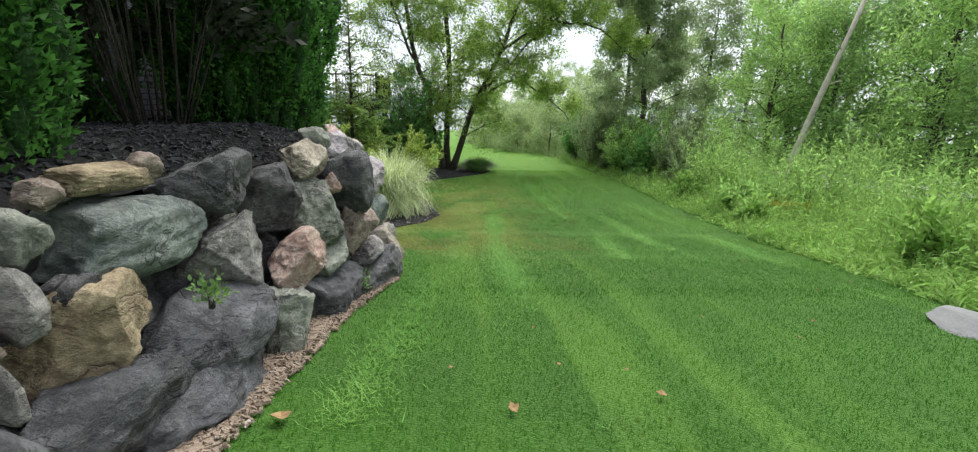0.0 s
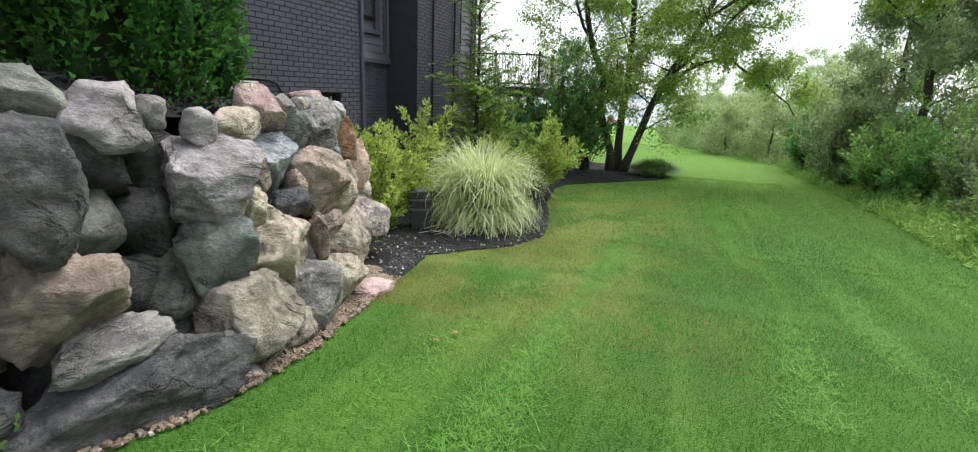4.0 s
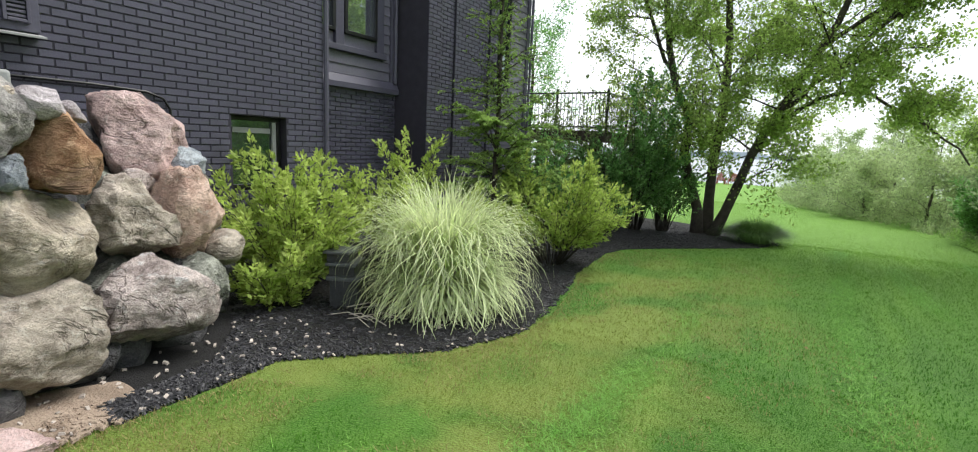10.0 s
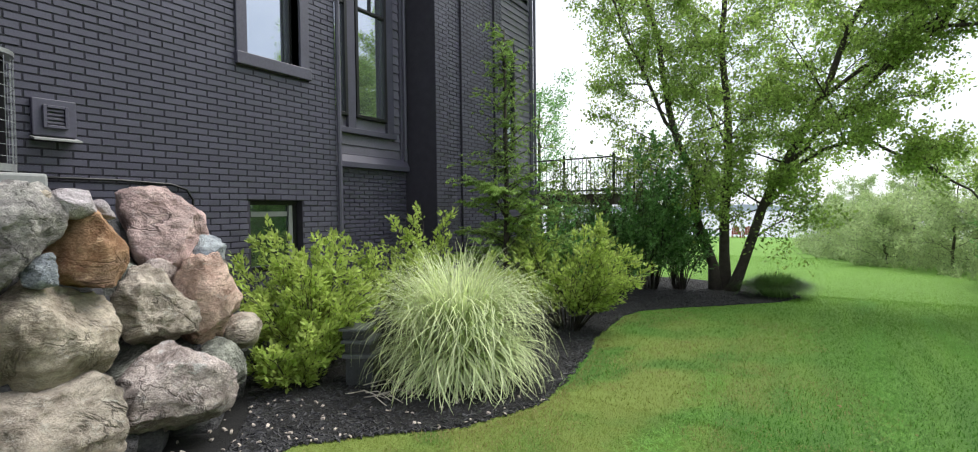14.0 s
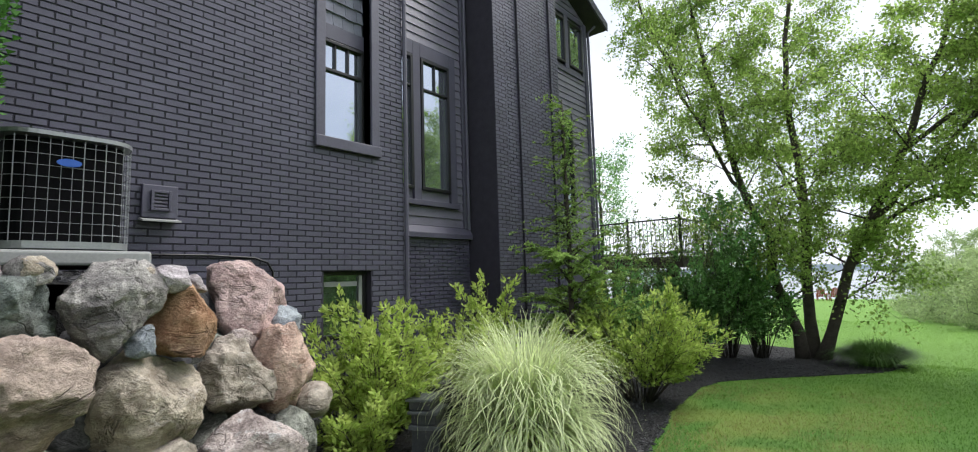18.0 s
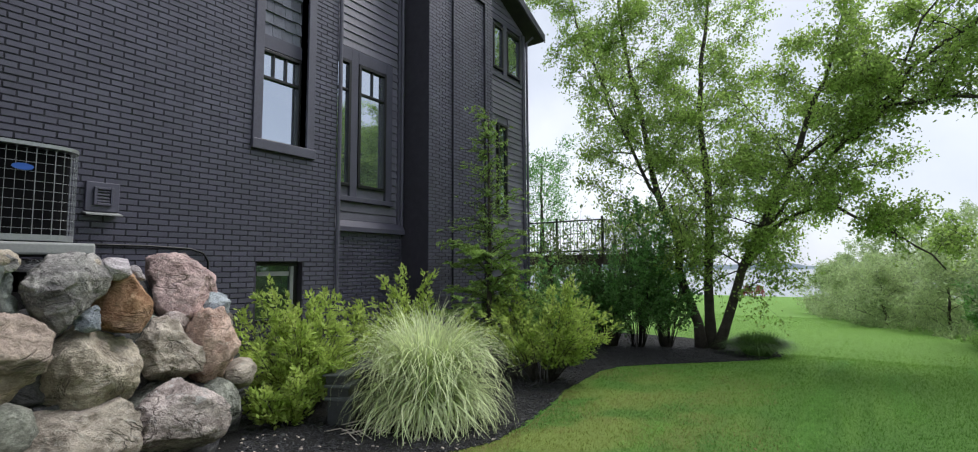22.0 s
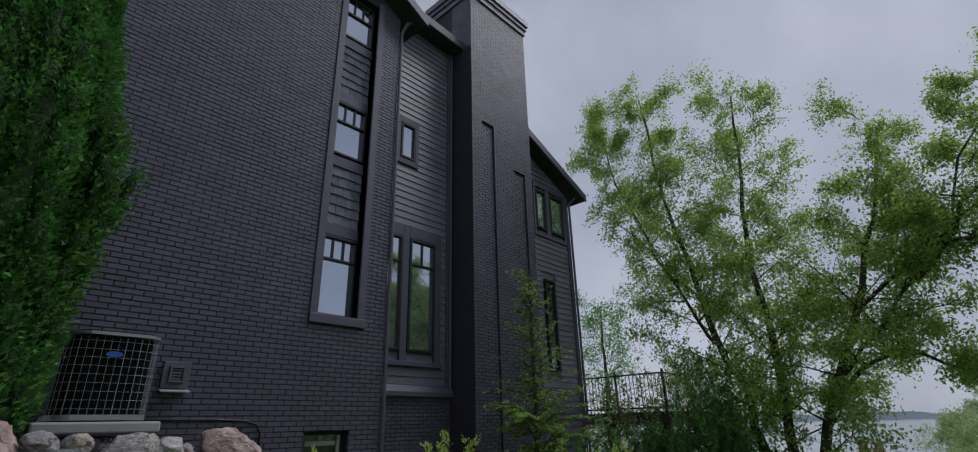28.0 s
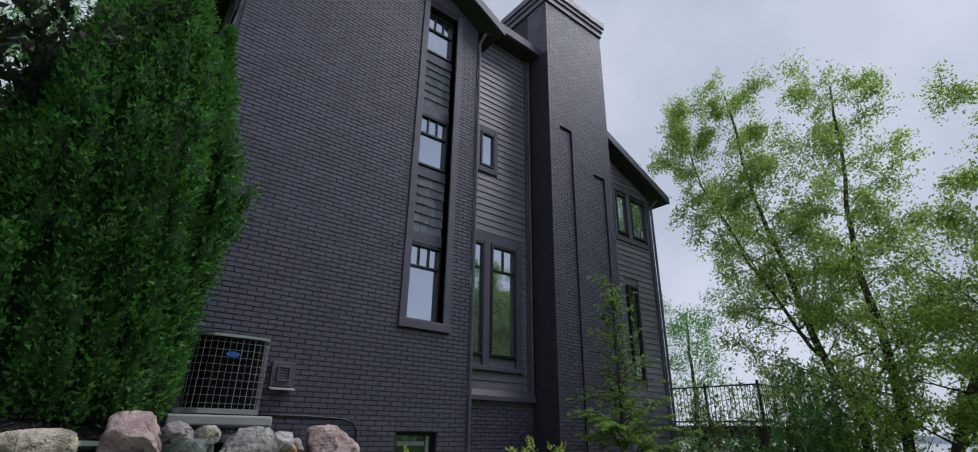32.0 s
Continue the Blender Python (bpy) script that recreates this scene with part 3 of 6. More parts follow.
terrace = sheet("ground_terrace", lambda y: (-6.0 if y < 6.4 else -3.75, max(-3.7, skin(y, 1.72) - 0.32)), [-8 + 0.1 * i for i in range(168)], 40,
                lambda x, y, k: terrace_z(x, y), M_MULCH)
tagged(terrace, "raised mulch terrace behind the boulder wall", "mulch bed", kind="structure")
fill_rim = [(-6.0, -8.0)] + [(max(-3.7, skin(y, 1.6) - 0.5), y) for y in (-8.0, 2.0, 3.0, 4.0, 5.0, 6.0, 6.9, 7.6, 8.1)] + [(-3.75, 8.3), (-6.0, 8.3)]
fill = part("ground_fill", prism(fill_rim, -0.4, 1.6, "z"), M_MULCH, None)
tagged(fill, "dark soil packed behind the boulders", "soil", kind="structure")

# ---- house ----
WALL_X, BAY_X, CHIM_X = -3.70, -4.55, -3.83
HOUSE_Y0, CORNER_Y, CHIM_Y0, CHIM_Y1, HOUSE_Y1 = 6.38, 10.86, 13.15, 15.36, 18.0
STRIP_Y0, STRIP_Y1, STRIP_Z0, STRIP_Z1 = 9.60, 10.30, 3.50, 10.02
BASE_WIN = (9.58, 10.30, 1.0, 1.86)
PEAK_Y, PEAK_Z, PITCH = 8.6, 11.35, 0.55


def gable_z(y):
    return PEAK_Z - PITCH * abs(y - PEAK_Y)


house = thing("house", "three-storey dark charcoal painted brick and siding house with chimney", "house", (-4.0, 10.0, 0.0))


def house_part(name, data, mat, label="", parent=None):
    ob = part(name, data, mat, parent or house, label)
    if parent is None:
        ob.matrix_parent_inverse = Matrix.Translation((4.0, -10.0, 0.0))
    return ob


# front brick wall, with the window strip and the basement window left open
core = bmesh.new()
cx0, cx1 = WALL_X - 0.32, WALL_X - 0.007
for y0, y1, z0, z1 in ((HOUSE_Y0, STRIP_Y0, -0.4, gable_z(HOUSE_Y0)), (STRIP_Y1, CORNER_Y, -0.4, gable_z(CORNER_Y)),
                       (STRIP_Y0, STRIP_Y1, -0.4, BASE_WIN[2]), (STRIP_Y0, STRIP_Y1, BASE_WIN[3], STRIP_Z0)):
    box(cx0, cx1, y0, y1, z0, z1, 0, core)
house_part("front_wall", core, M_MORTAR, "recessed dark mortar of the painted brick wall")
house_part("front_gable", prism([(HOUSE_Y0, gable_z(HOUSE_Y0)), (STRIP_Y0, gable_z(HOUSE_Y0)), (STRIP_Y0, STRIP_Z1), (STRIP_Y1, STRIP_Z1), (STRIP_Y1, gable_z(CORNER_Y)), (CORNER_Y, gable_z(CORNER_Y)), (PEAK_Y, PEAK_Z)], cx0, cx1), M_MORTAR)
house_part("inner_block", prism([(HOUSE_Y0, -0.4), (CORNER_Y, -0.4), (CORNER_Y, gable_z(CORNER_Y) - 0.02), (PEAK_Y, PEAK_Z - 0.02), (HOUSE_Y0, gable_z(HOUSE_Y0) - 0.02)], -15.0, cx0 - 0.02), M_SIDING)
side_win = house_part("side_window", box(-5.3, -4.45, HOUSE_Y0 - 0.05, HOUSE_Y0 + 0.02, 8.35, 9.5, 0.01), M_DARK, "dark framed window under the eave")
for x0, x1 in ((-5.22, -4.91), (-4.84, -4.53)):
    part("pane", box(x0, x1, HOUSE_Y0 - 0.056, HOUSE_Y0 - 0.052, 8.43, 9.42), M_GLASS, side_win)
for k in range(8):
    house_part("clapboard", box(-15.0, WALL_X - 0.4, HOUSE_Y0 - 0.022, HOUSE_Y0 - 0.002, 7.0 + 0.152 * k, 7.148 + 0.152 * k), M_SIDING)
# recessed bay between brick corner and chimney
house_part("bay_wall", box(BAY_X - 0.3, BAY_X - 0.03, CORNER_Y - 0.4, CHIM_Y0 + 0.3, -0.4, 11.0), M_SIDING)
house_part("right_wall", prism([(CHIM_Y1 - 0.3, -0.4), (HOUSE_Y1, -0.4), (HOUSE_Y1, 8.55), (CHIM_Y1 - 0.3, 9.85)], BAY_X - 0.3, BAY_X - 0.03), M_SIDING)
house_part("rear_block", prism([(CORNER_Y - 0.5, -0.4), (HOUSE_Y1, -0.4), (HOUSE_Y1, 8.5), (13.1, 10.9), (CORNER_Y - 0.5, 10.9)], -15.0, BAY_X - 0.32), M_SIDING)

# roofs: rake boards overhang the walls
def roof_slab(outline, x0, x1, thick, name, label):
    pts = outline + [(y, z - thick) for y, z in outline[::-1]]
    return house_part(name, prism(pts, x0, x1), M_ROOF, label)


roof_slab([(5.55, PEAK_Z + 0.24 - PITCH * (PEAK_Y - 5.55)), (PEAK_Y, PEAK_Z + 0.24), (11.25, PEAK_Z + 0.24 - PITCH * (11.25 - PEAK_Y))], -15.0, -3.34, 0.2, "front_roof", "dark shingled gable roof with wide overhang")
roof_slab([(10.9, 11.25), (13.1, 11.12), (15.84, 9.66), (18.45, 8.5)], -15.0, -4.15, 0.2, "rear_roof", "dark shingled roof sloping towards the lake")
house_part("fascia", prism([(5.5, PEAK_Z + 0.28 - PITCH * 3.1), (PEAK_Y, PEAK_Z + 0.28), (11.3, PEAK_Z + 0.28 - PITCH * 2.7), (11.3, PEAK_Z + 0.06 - PITCH * 2.7), (PEAK_Y, PEAK_Z + 0.06), (5.5, PEAK_Z + 0.06 - PITCH * 3.1)], -3.337, -3.30), M_TRIM, "charcoal rake board")
house_part("fascia", prism([(10.9, 11.29), (13.1, 11.16), (15.84, 9.70), (18.5, 8.52), (18.5, 8.30), (15.84, 9.48), (13.1, 10.94), (10.9, 11.07)], -4.147, -4.11), M_TRIM, "charcoal rake board")

# chimney
chimney = house_part("chimney", box(BAY_X - 0.9, CHIM_X - 0.06, CHIM_Y0 + 0.012, CHIM_Y1 - 0.012, -0.4, 12.72), M_MORTAR, "tall painted brick chimney with narrow recessed panels")
PANELS = ((13.50, 13.92, 8.82), (14.66, 15.08, 7.88))
ends = [CHIM_Y0 + 0.012] + [v for p in PANELS for v in p[:2]] + [CHIM_Y1 - 0.012]
for a, b in zip(ends[::2], ends[1::2]):
    part("front_face", box(CHIM_X - 0.06, CHIM_X - 0.007, a, b, -0.4, 12.72), M_MORTAR, chimney)
for a, b, top in PANELS:
    part("panel_head", box(CHIM_X - 0.06, CHIM_X - 0.007, a, b, top, 12.72), M_MORTAR, chimney)
for i, (z0, z1, out) in enumerate(((12.60, 12.78, 0.04), (12.78, 12.92, 0.08), (12.92, 13.12, 0.12))):
    part("corbel", box(BAY_X - 0.9 - out, CHIM_X + out, CHIM_Y0 - out, CHIM_Y1 + out, z0 + 0.002, z1, 0.01), M_BRICK, chimney)
for y in (13.5, 14.3):
    v, f = tube([(-4.02, y, 13.1), (-4.02, y, 13.66), (-4.02, y, 13.7), (-4.02, y, 13.8)], (0.13, 0.13, 0.155, 0.15), 16)
    part("flue_pot", mesh_of("flue_pot", v, f, M_CLAY), M_CLAY, chimney, "orange clay flue pot")


# window parts
def window(parent, x, y0, y1, z0, z1, frame=0.05, transom=0.0, lites=0, glass=None, depth=0.07, name="window"):
    """A framed pane that faces +x, with an optional transom bar that splits off a top row of lites."""
    win = house_part(name, box(x - 0.03, x - 0.02, y0, y1, z0, z1), M_DARK, "dark framed window")
    for a, b, c, d in ((y0, y1, z0, z0 + frame), (y0, y1, z1 - frame, z1), (y0, y0 + frame, z0 + frame, z1 - frame), (y1 - frame, y1, z0 + frame, z1 - frame)):
        part("frame", box(x - 0.019, x + depth, a, b, c, d, 0.006), M_DARK, win)
    top = z1 - frame
    if transom:
        part("transom", box(x - 0.01, x + depth * 0.7, y0 + frame, y1 - frame, z1 - transom - 0.02, z1 - transom + 0.02, 0.004), M_DARK, win)
        top = z1 - transom - 0.02
        for k in range(1, lites):
            yy = y0 + frame + (y1 - y0 - 2 * frame) * k / lites
            part("muntin", box(x - 0.008, x + 0.03, yy - 0.011, yy + 0.011, z1 - transom + 0.02, z1 - frame), M_DARK, win)
        part("pane", box(x - 0.018, x - 0.004, y0 + frame, y1 - frame, z1 - transom + 0.02, z1 - frame), glass or M_GLASS, win)
    part("pane", box(x - 0.018, x - 0.004, y0 + frame, y1 - frame, z0 + frame, top), glass or M_GLASS, win)
    return win


# strip of three windows with shingled panels in a trimmed recess
SX = WALL_X - 0.17
house_part("strip_back", box(SX - 0.14, SX - 0.04, STRIP_Y0, STRIP_Y1, STRIP_Z0, STRIP_Z1), M_SIDING)
for z0, z1 in ((3.52, 4.86), (6.38, 7.47), (8.97, 9.97)):
    window(house, SX, STRIP_Y0 + 0.01, STRIP_Y1 - 0.01, z0, z1, 0.045, 0.40, 3, depth=0.05)
for y0, y1, z0, z1 in ((STRIP_Y0 - 0.13, STRIP_Y0, STRIP_Z0 - 0.12, STRIP_Z1 + 0.1), (STRIP_Y1, STRIP_Y1 + 0.13, STRIP_Z0 - 0.12, STRIP_Z1 + 0.1)):
    house_part("casing", box(WALL_X - 0.168, WALL_X + 0.03, y0, y1, z0, z1, 0.008), M_TRIM, "flat charcoal window casing")
house_part("sill", box(WALL_X - 0.168, WALL_X + 0.055, STRIP_Y0 - 0.14, STRIP_Y1 + 0.14, STRIP_Z0 - 0.13, STRIP_Z0 + 0.01, 0.008), M_TRIM, "charcoal window sill")
rng = random.Random(4)
for z0, z1 in ((4.88, 6.36), (7.49, 8.95)):
    board = house_part("panel", box(SX - 0.038, SX - 0.02, STRIP_Y0 + 0.002, STRIP_Y1 - 0.002, z0, z1), M_SIDING, "dark shingled panel between windows")
    part("rail", box(SX - 0.019, SX + 0.03, STRIP_Y0 + 0.002, STRIP_Y1 - 0.002, z0, z0 + 0.2, 0.005), M_TRIM, board)
    part("rail", box(SX - 0.019, SX + 0.03, STRIP_Y0 + 0.002, STRIP_Y1 - 0.002, z1 - 0.2, z1, 0.005), M_TRIM, board)
    z = z0 + 0.2
    while z < z1 - 0.22:
        y = STRIP_Y0 + 0.004 - rng.random() * 0.08
        while y < STRIP_Y1 - 0.03:
            w = rng.uniform(0.11, 0.2)
            a, b = max(y, STRIP_Y0 + 0.004), min(y + w - 0.005, STRIP_Y1 - 0.004)
            if b - a > 0.02:
                low = z + rng.uniform(-0.012, 0.012)
                part("shingle", mesh_of("shingle", [(SX - 0.018, a, z), (SX - 0.018, b, z), (SX - 0.018, b, z + 0.19), (SX - 0.018, a, z + 0.19), (SX + 0.016, a, low), (SX + 0.016, b, low), (SX - 0.012, b, z + 0.19), (SX - 0.012, a, z + 0.19)], BOX_FACES, M_SHAKE), M_SHAKE, board)
            y += w
        z += 0.18

# basement window
by0, by1, bz0, bz1 = BASE_WIN
bwin = window(house, WALL_X - 0.14, by0 + 0.01, by1 - 0.01, bz0 + 0.02, bz1 - 0.01, 0.05, depth=0.04, glass=M_GLASS_DARK)
part("blind", box(WALL_X - 0.128, WALL_X - 0.12, by0 + 0.1, by1 - 0.14, bz1 - 0.2, bz1 - 0.14), M_PAD, bwin, "white blind rail behind glass")
part("inner_frame", box(WALL_X - 0.139, WALL_X - 0.11, by1 - 0.12, by1 - 0.07, bz0 + 0.08, bz1 - 0.065), M_PAD, bwin, "white inner window frame")
house_part("lintel", box(WALL_X - 0.168, WALL_X + 0.004, by0 - 0.005, by1 + 0.005, bz1 - 0.008, bz1 + 0.0, 0), M_DARK)

# bay: windows, trims, clapboards
window(house, BAY_X, 11.12, 11.79, 3.23, 5.55, 0.055, 0.55, 2, depth=0.05)
window(house, BAY_X, 11.97, 12.66, 3.23, 5.55, 0.055, 0.55, 2, depth=0.05)
window(house, BAY_X, 11.62, 12.02, 7.36, 8.24, 0.05, depth=0.05)
for y0, y1, z0, z1 in ((10.9, 11.11, 3.05, 5.8), (11.80, 11.96, 3.05, 5.8), (12.67, 12.83, 3.05, 5.8), (11.111, 11.799, 5.56, 5.8), (11.961, 12.669, 5.56, 5.8),
                       (11.52, 11.61, 7.22, 8.4), (12.03, 12.12, 7.22, 8.4), (11.611, 12.029, 8.25, 8.4), (11.611, 12.029, 7.22, 7.35), (13.0, 13.13, 2.5, 11.0)):
    house_part("casing", box(BAY_X - 0.028, BAY_X + 0.035, y0, y1, z0, z1, 0.006), M_TRIM)
house_part("sill", box(BAY_X - 0.028, BAY_X + 0.07, 10.9, 12.86, 2.96, 3.049, 0.008), M_TRIM, "charcoal window sill")
house_part("water_table", prism([(BAY_X - 0.03, 2.42), (BAY_X + 0.10, 2.42), (BAY_X + 0.10, 2.5), (BAY_X + 0.03, 2.62), (BAY_X - 0.03, 2.62)], 10.87, 13.14, "y"), M_TRIM, "sloped charcoal ledge above the brick base")


def clapboards(y0, y1, z0, z1, holes, top_of=None):
    z = z0
    while z < z1:
        spans = [(y0, y1)]
        for a, b, c, d in holes:
            if c < z + 0.15 and d > z + 0.02:
                spans = [s for p, q in spans for s in ((p, min(q, a)), (max(p, b), q)) if s[1] - s[0] > 0.02]
        for p, q in spans:
            if top_of:
                q = min(q, top_of(z + 0.15))
            if q - p > 0.05:
                house_part("clapboard", mesh_of("clapboard", [(BAY_X - 0.029, p, z), (BAY_X - 0.029, q, z), (BAY_X - 0.029, q, z + 0.15), (BAY_X - 0.029, p, z + 0.15),
                                                          (BAY_X + 0.006, p, z), (BAY_X + 0.006, q, z), (BAY_X - 0.016, q, z + 0.15), (BAY_X - 0.016, p, z + 0.15)], BOX_FACES, M_SIDING), M_SIDING)
        z += 0.152


clapboards(10.87, 12.998, 2.63, 10.95, [(10.9, 12.83, 2.96, 5.8), (11.52, 12.12, 7.22, 8.4)])
RIGHT_WIN = ((16.40, 16.88, 7.0, 8.2), (17.06, 17.74, 7.0, 8.2), (16.6, 17.05, 3.1, 5.55))
for y0, y1, z0, z1 in RIGHT_WIN:
    window(house, BAY_X, y0, y1, z0, z1, 0.06, depth=0.05, glass=M_GLASS_DARK if z0 < 5 else None)
clapboards(CHIM_Y1, HOUSE_Y1 - 0.12, 0.6, 9.6, [(16.3, 17.85, 6.9, 8.35), (16.52, 17.13, 3.0, 5.7)], lambda z: 15.36 + (9.7 - z) / 0.46)
for y0, y1, z0, z1 in ((16.31, 16.399, 6.9, 8.3), (16.881, 17.059, 6.9, 8.3), (17.741, 17.84, 6.9, 8.3), (16.31, 17.84, 6.78, 6.899), (16.31, 17.84, 8.301, 8.42), (HOUSE_Y1 - 0.118, HOUSE_Y1 + 0.02, 0.3, 8.4)):
    house_part("casing", box(BAY_X - 0.028, BAY_X + 0.035, y0, y1, z0, z1, 0.006), M_TRIM)


# downspouts
def downspout(path, label="dark metal downspout with elbow"):
    v, f = tube(path, [0.035] * len(path), 8)
    ob = house_part("downspout", mesh_of("downspout", v, f, M_TRIM), M_TRIM, label)
    return ob


downspout([(WALL_X + 0.02, CORNER_Y + 0.03, 0.2), (WALL_X + 0.02, CORNER_Y + 0.03, 9.7), (WALL_X + 0.12, CORNER_Y + 0.1, 9.95), (WALL_X + 0.12, CORNER_Y + 0.25, 10.05)])
downspout([(BAY_X + 0.06, 13.08, 2.6), (BAY_X + 0.06, 13.08, 10.95)])
downspout([(BAY_X + 0.06, HOUSE_Y1 + 0.06, 0.2), (BAY_X + 0.06, HOUSE_Y1 + 0.06, 8.2), (BAY_X + 0.2, HOUSE_Y1 + 0.2, 8.4)])

# ---- trees, hedge, shrubs ----
def branching_tree(name, label, at, trunks, leaf_mat, bark, leaf_size, leaves, seed, limbs=12, subs=8, twigs=5, reach=2.5, droop=0.5, trunk_r=0.13, group="", start=0.15, corners=4, rise=(0.5, 1.1), spread=0.05, fine=True, fork=0.42, bias=0.85):
    """A tree of one or more bent trunks: rising limbs, side branches along them, and drooping twigs with leaves along each one. trunks: lists of points from the foot."""
    rng = np.random.default_rng(seed)
    tree = thing(name, label, "tree", at, group)
    wood, pts = [], []
    long = [float(np.linalg.norm(np.subtract(p[-1], p[0]))) for p in trunks]
    each = max(3, round(leaves / (sum(long) / max(long) * limbs * subs * twigs)))
    for t, path in enumerate(trunks):
        path, count = np.array(path, float), max(5, round(limbs * long[t] / max(long)))
        u = np.linspace(0, 1, 14)
        seg = np.linspace(0, 1, len(path))
        line = np.stack([np.interp(u, seg, path[:, k]) for k in range(3)], 1)
        line[1:-1] += rng.normal(size=(12, 3)) * 0.05
        r = trunk_r * (1 - 0.88 * u) * (0.34 if path[0, 2] > 1 else 1) + 0.01
        r[0] *= 1.35
        part("trunk", tubes("trunk", [(line, r)], bark, 10), bark, tree)
        turn = rng.uniform(0, 6.28)
        for k in range(count):
            f = start + (0.99 - start) * ((k + rng.random() * 0.8) / count) ** bias
            foot = np.array([np.interp(f, u, line[:, j]) for j in range(3)])
            turn += 2.4 + rng.normal() * 0.4
            span = reach * (1.12 - 0.72 * f) * rng.uniform(0.6, 1.25) * (0.55 + 0.45 * long[t] / max(long))
            lift = rng.uniform(*rise) + 0.7 * f * f
            ahead = np.array([math.cos(turn), math.sin(turn), 0.0])
            bow = rng.uniform(0.1, 0.45)

            def limb(v):
                return foot + ahead * span * v + np.array([0, 0, span * (lift * v - bow * v * v)])

            rr = max(0.008, trunk_r * (1 - 0.9 * f) * 0.3)
            wood.append(([limb(v) for v in (0, 0.33, 0.66, 1.0)], [rr, rr * 0.75, rr * 0.45, 0.003]))
            for j in range(subs):
                v = 0.18 + 0.82 * (j + rng.random()) / subs
                base = limb(v)
                run = (fork * span * (1.08 - 0.65 * v) + 0.12) * rng.uniform(0.6, 1.25)
                way = ahead * 0.7 + rng.normal(size=3) * np.array([0.75, 0.75, 0.5]) + np.array([0, 0, 0.35])
                way /= np.linalg.norm(way)
                end = base + way * run
                wood.append(([base, (base + end) / 2 + [0, 0, 0.04 * run], end], [rr * 0.35 + 0.002, 0.004, 0.002]))
                w = rng.uniform(0.1, 1.0, twigs)[:, None]
                roots = base + way * run * w
                hang = rng.normal(size=(twigs, 3)) * 0.55 + way * 0.6 + np.array([0, 0, -droop])
                hang /= np.linalg.norm(hang, axis=1)[:, None]
                length = (0.16 + 0.3 * run) * rng.uniform(0.6, 1.3, twigs)[:, None]
                tips = roots + hang * length
                if fine:
                    wood += [([a, b], [0.0025, 0.0012]) for a, b in zip(roots, tips)]
                x = rng.uniform(0.05, 1.05, (twigs, each, 1))
                pts.append((roots[:, None] + (tips - roots)[:, None] * x + rng.normal(size=(twigs, each, 3)) * spread).reshape(-1, 3))
    part("branchwork", tubes("branchwork", wood, bark, 3), bark, tree)["kind"] = "stuff"
    pts = np.concatenate(pts)
    part("crown", fast_mesh("crown", leaf_quads(pts, leaf_size, rng, droop)[:, :corners], corners, leaf_mat), leaf_mat, tree)["kind"] = "stuff"
    return tree


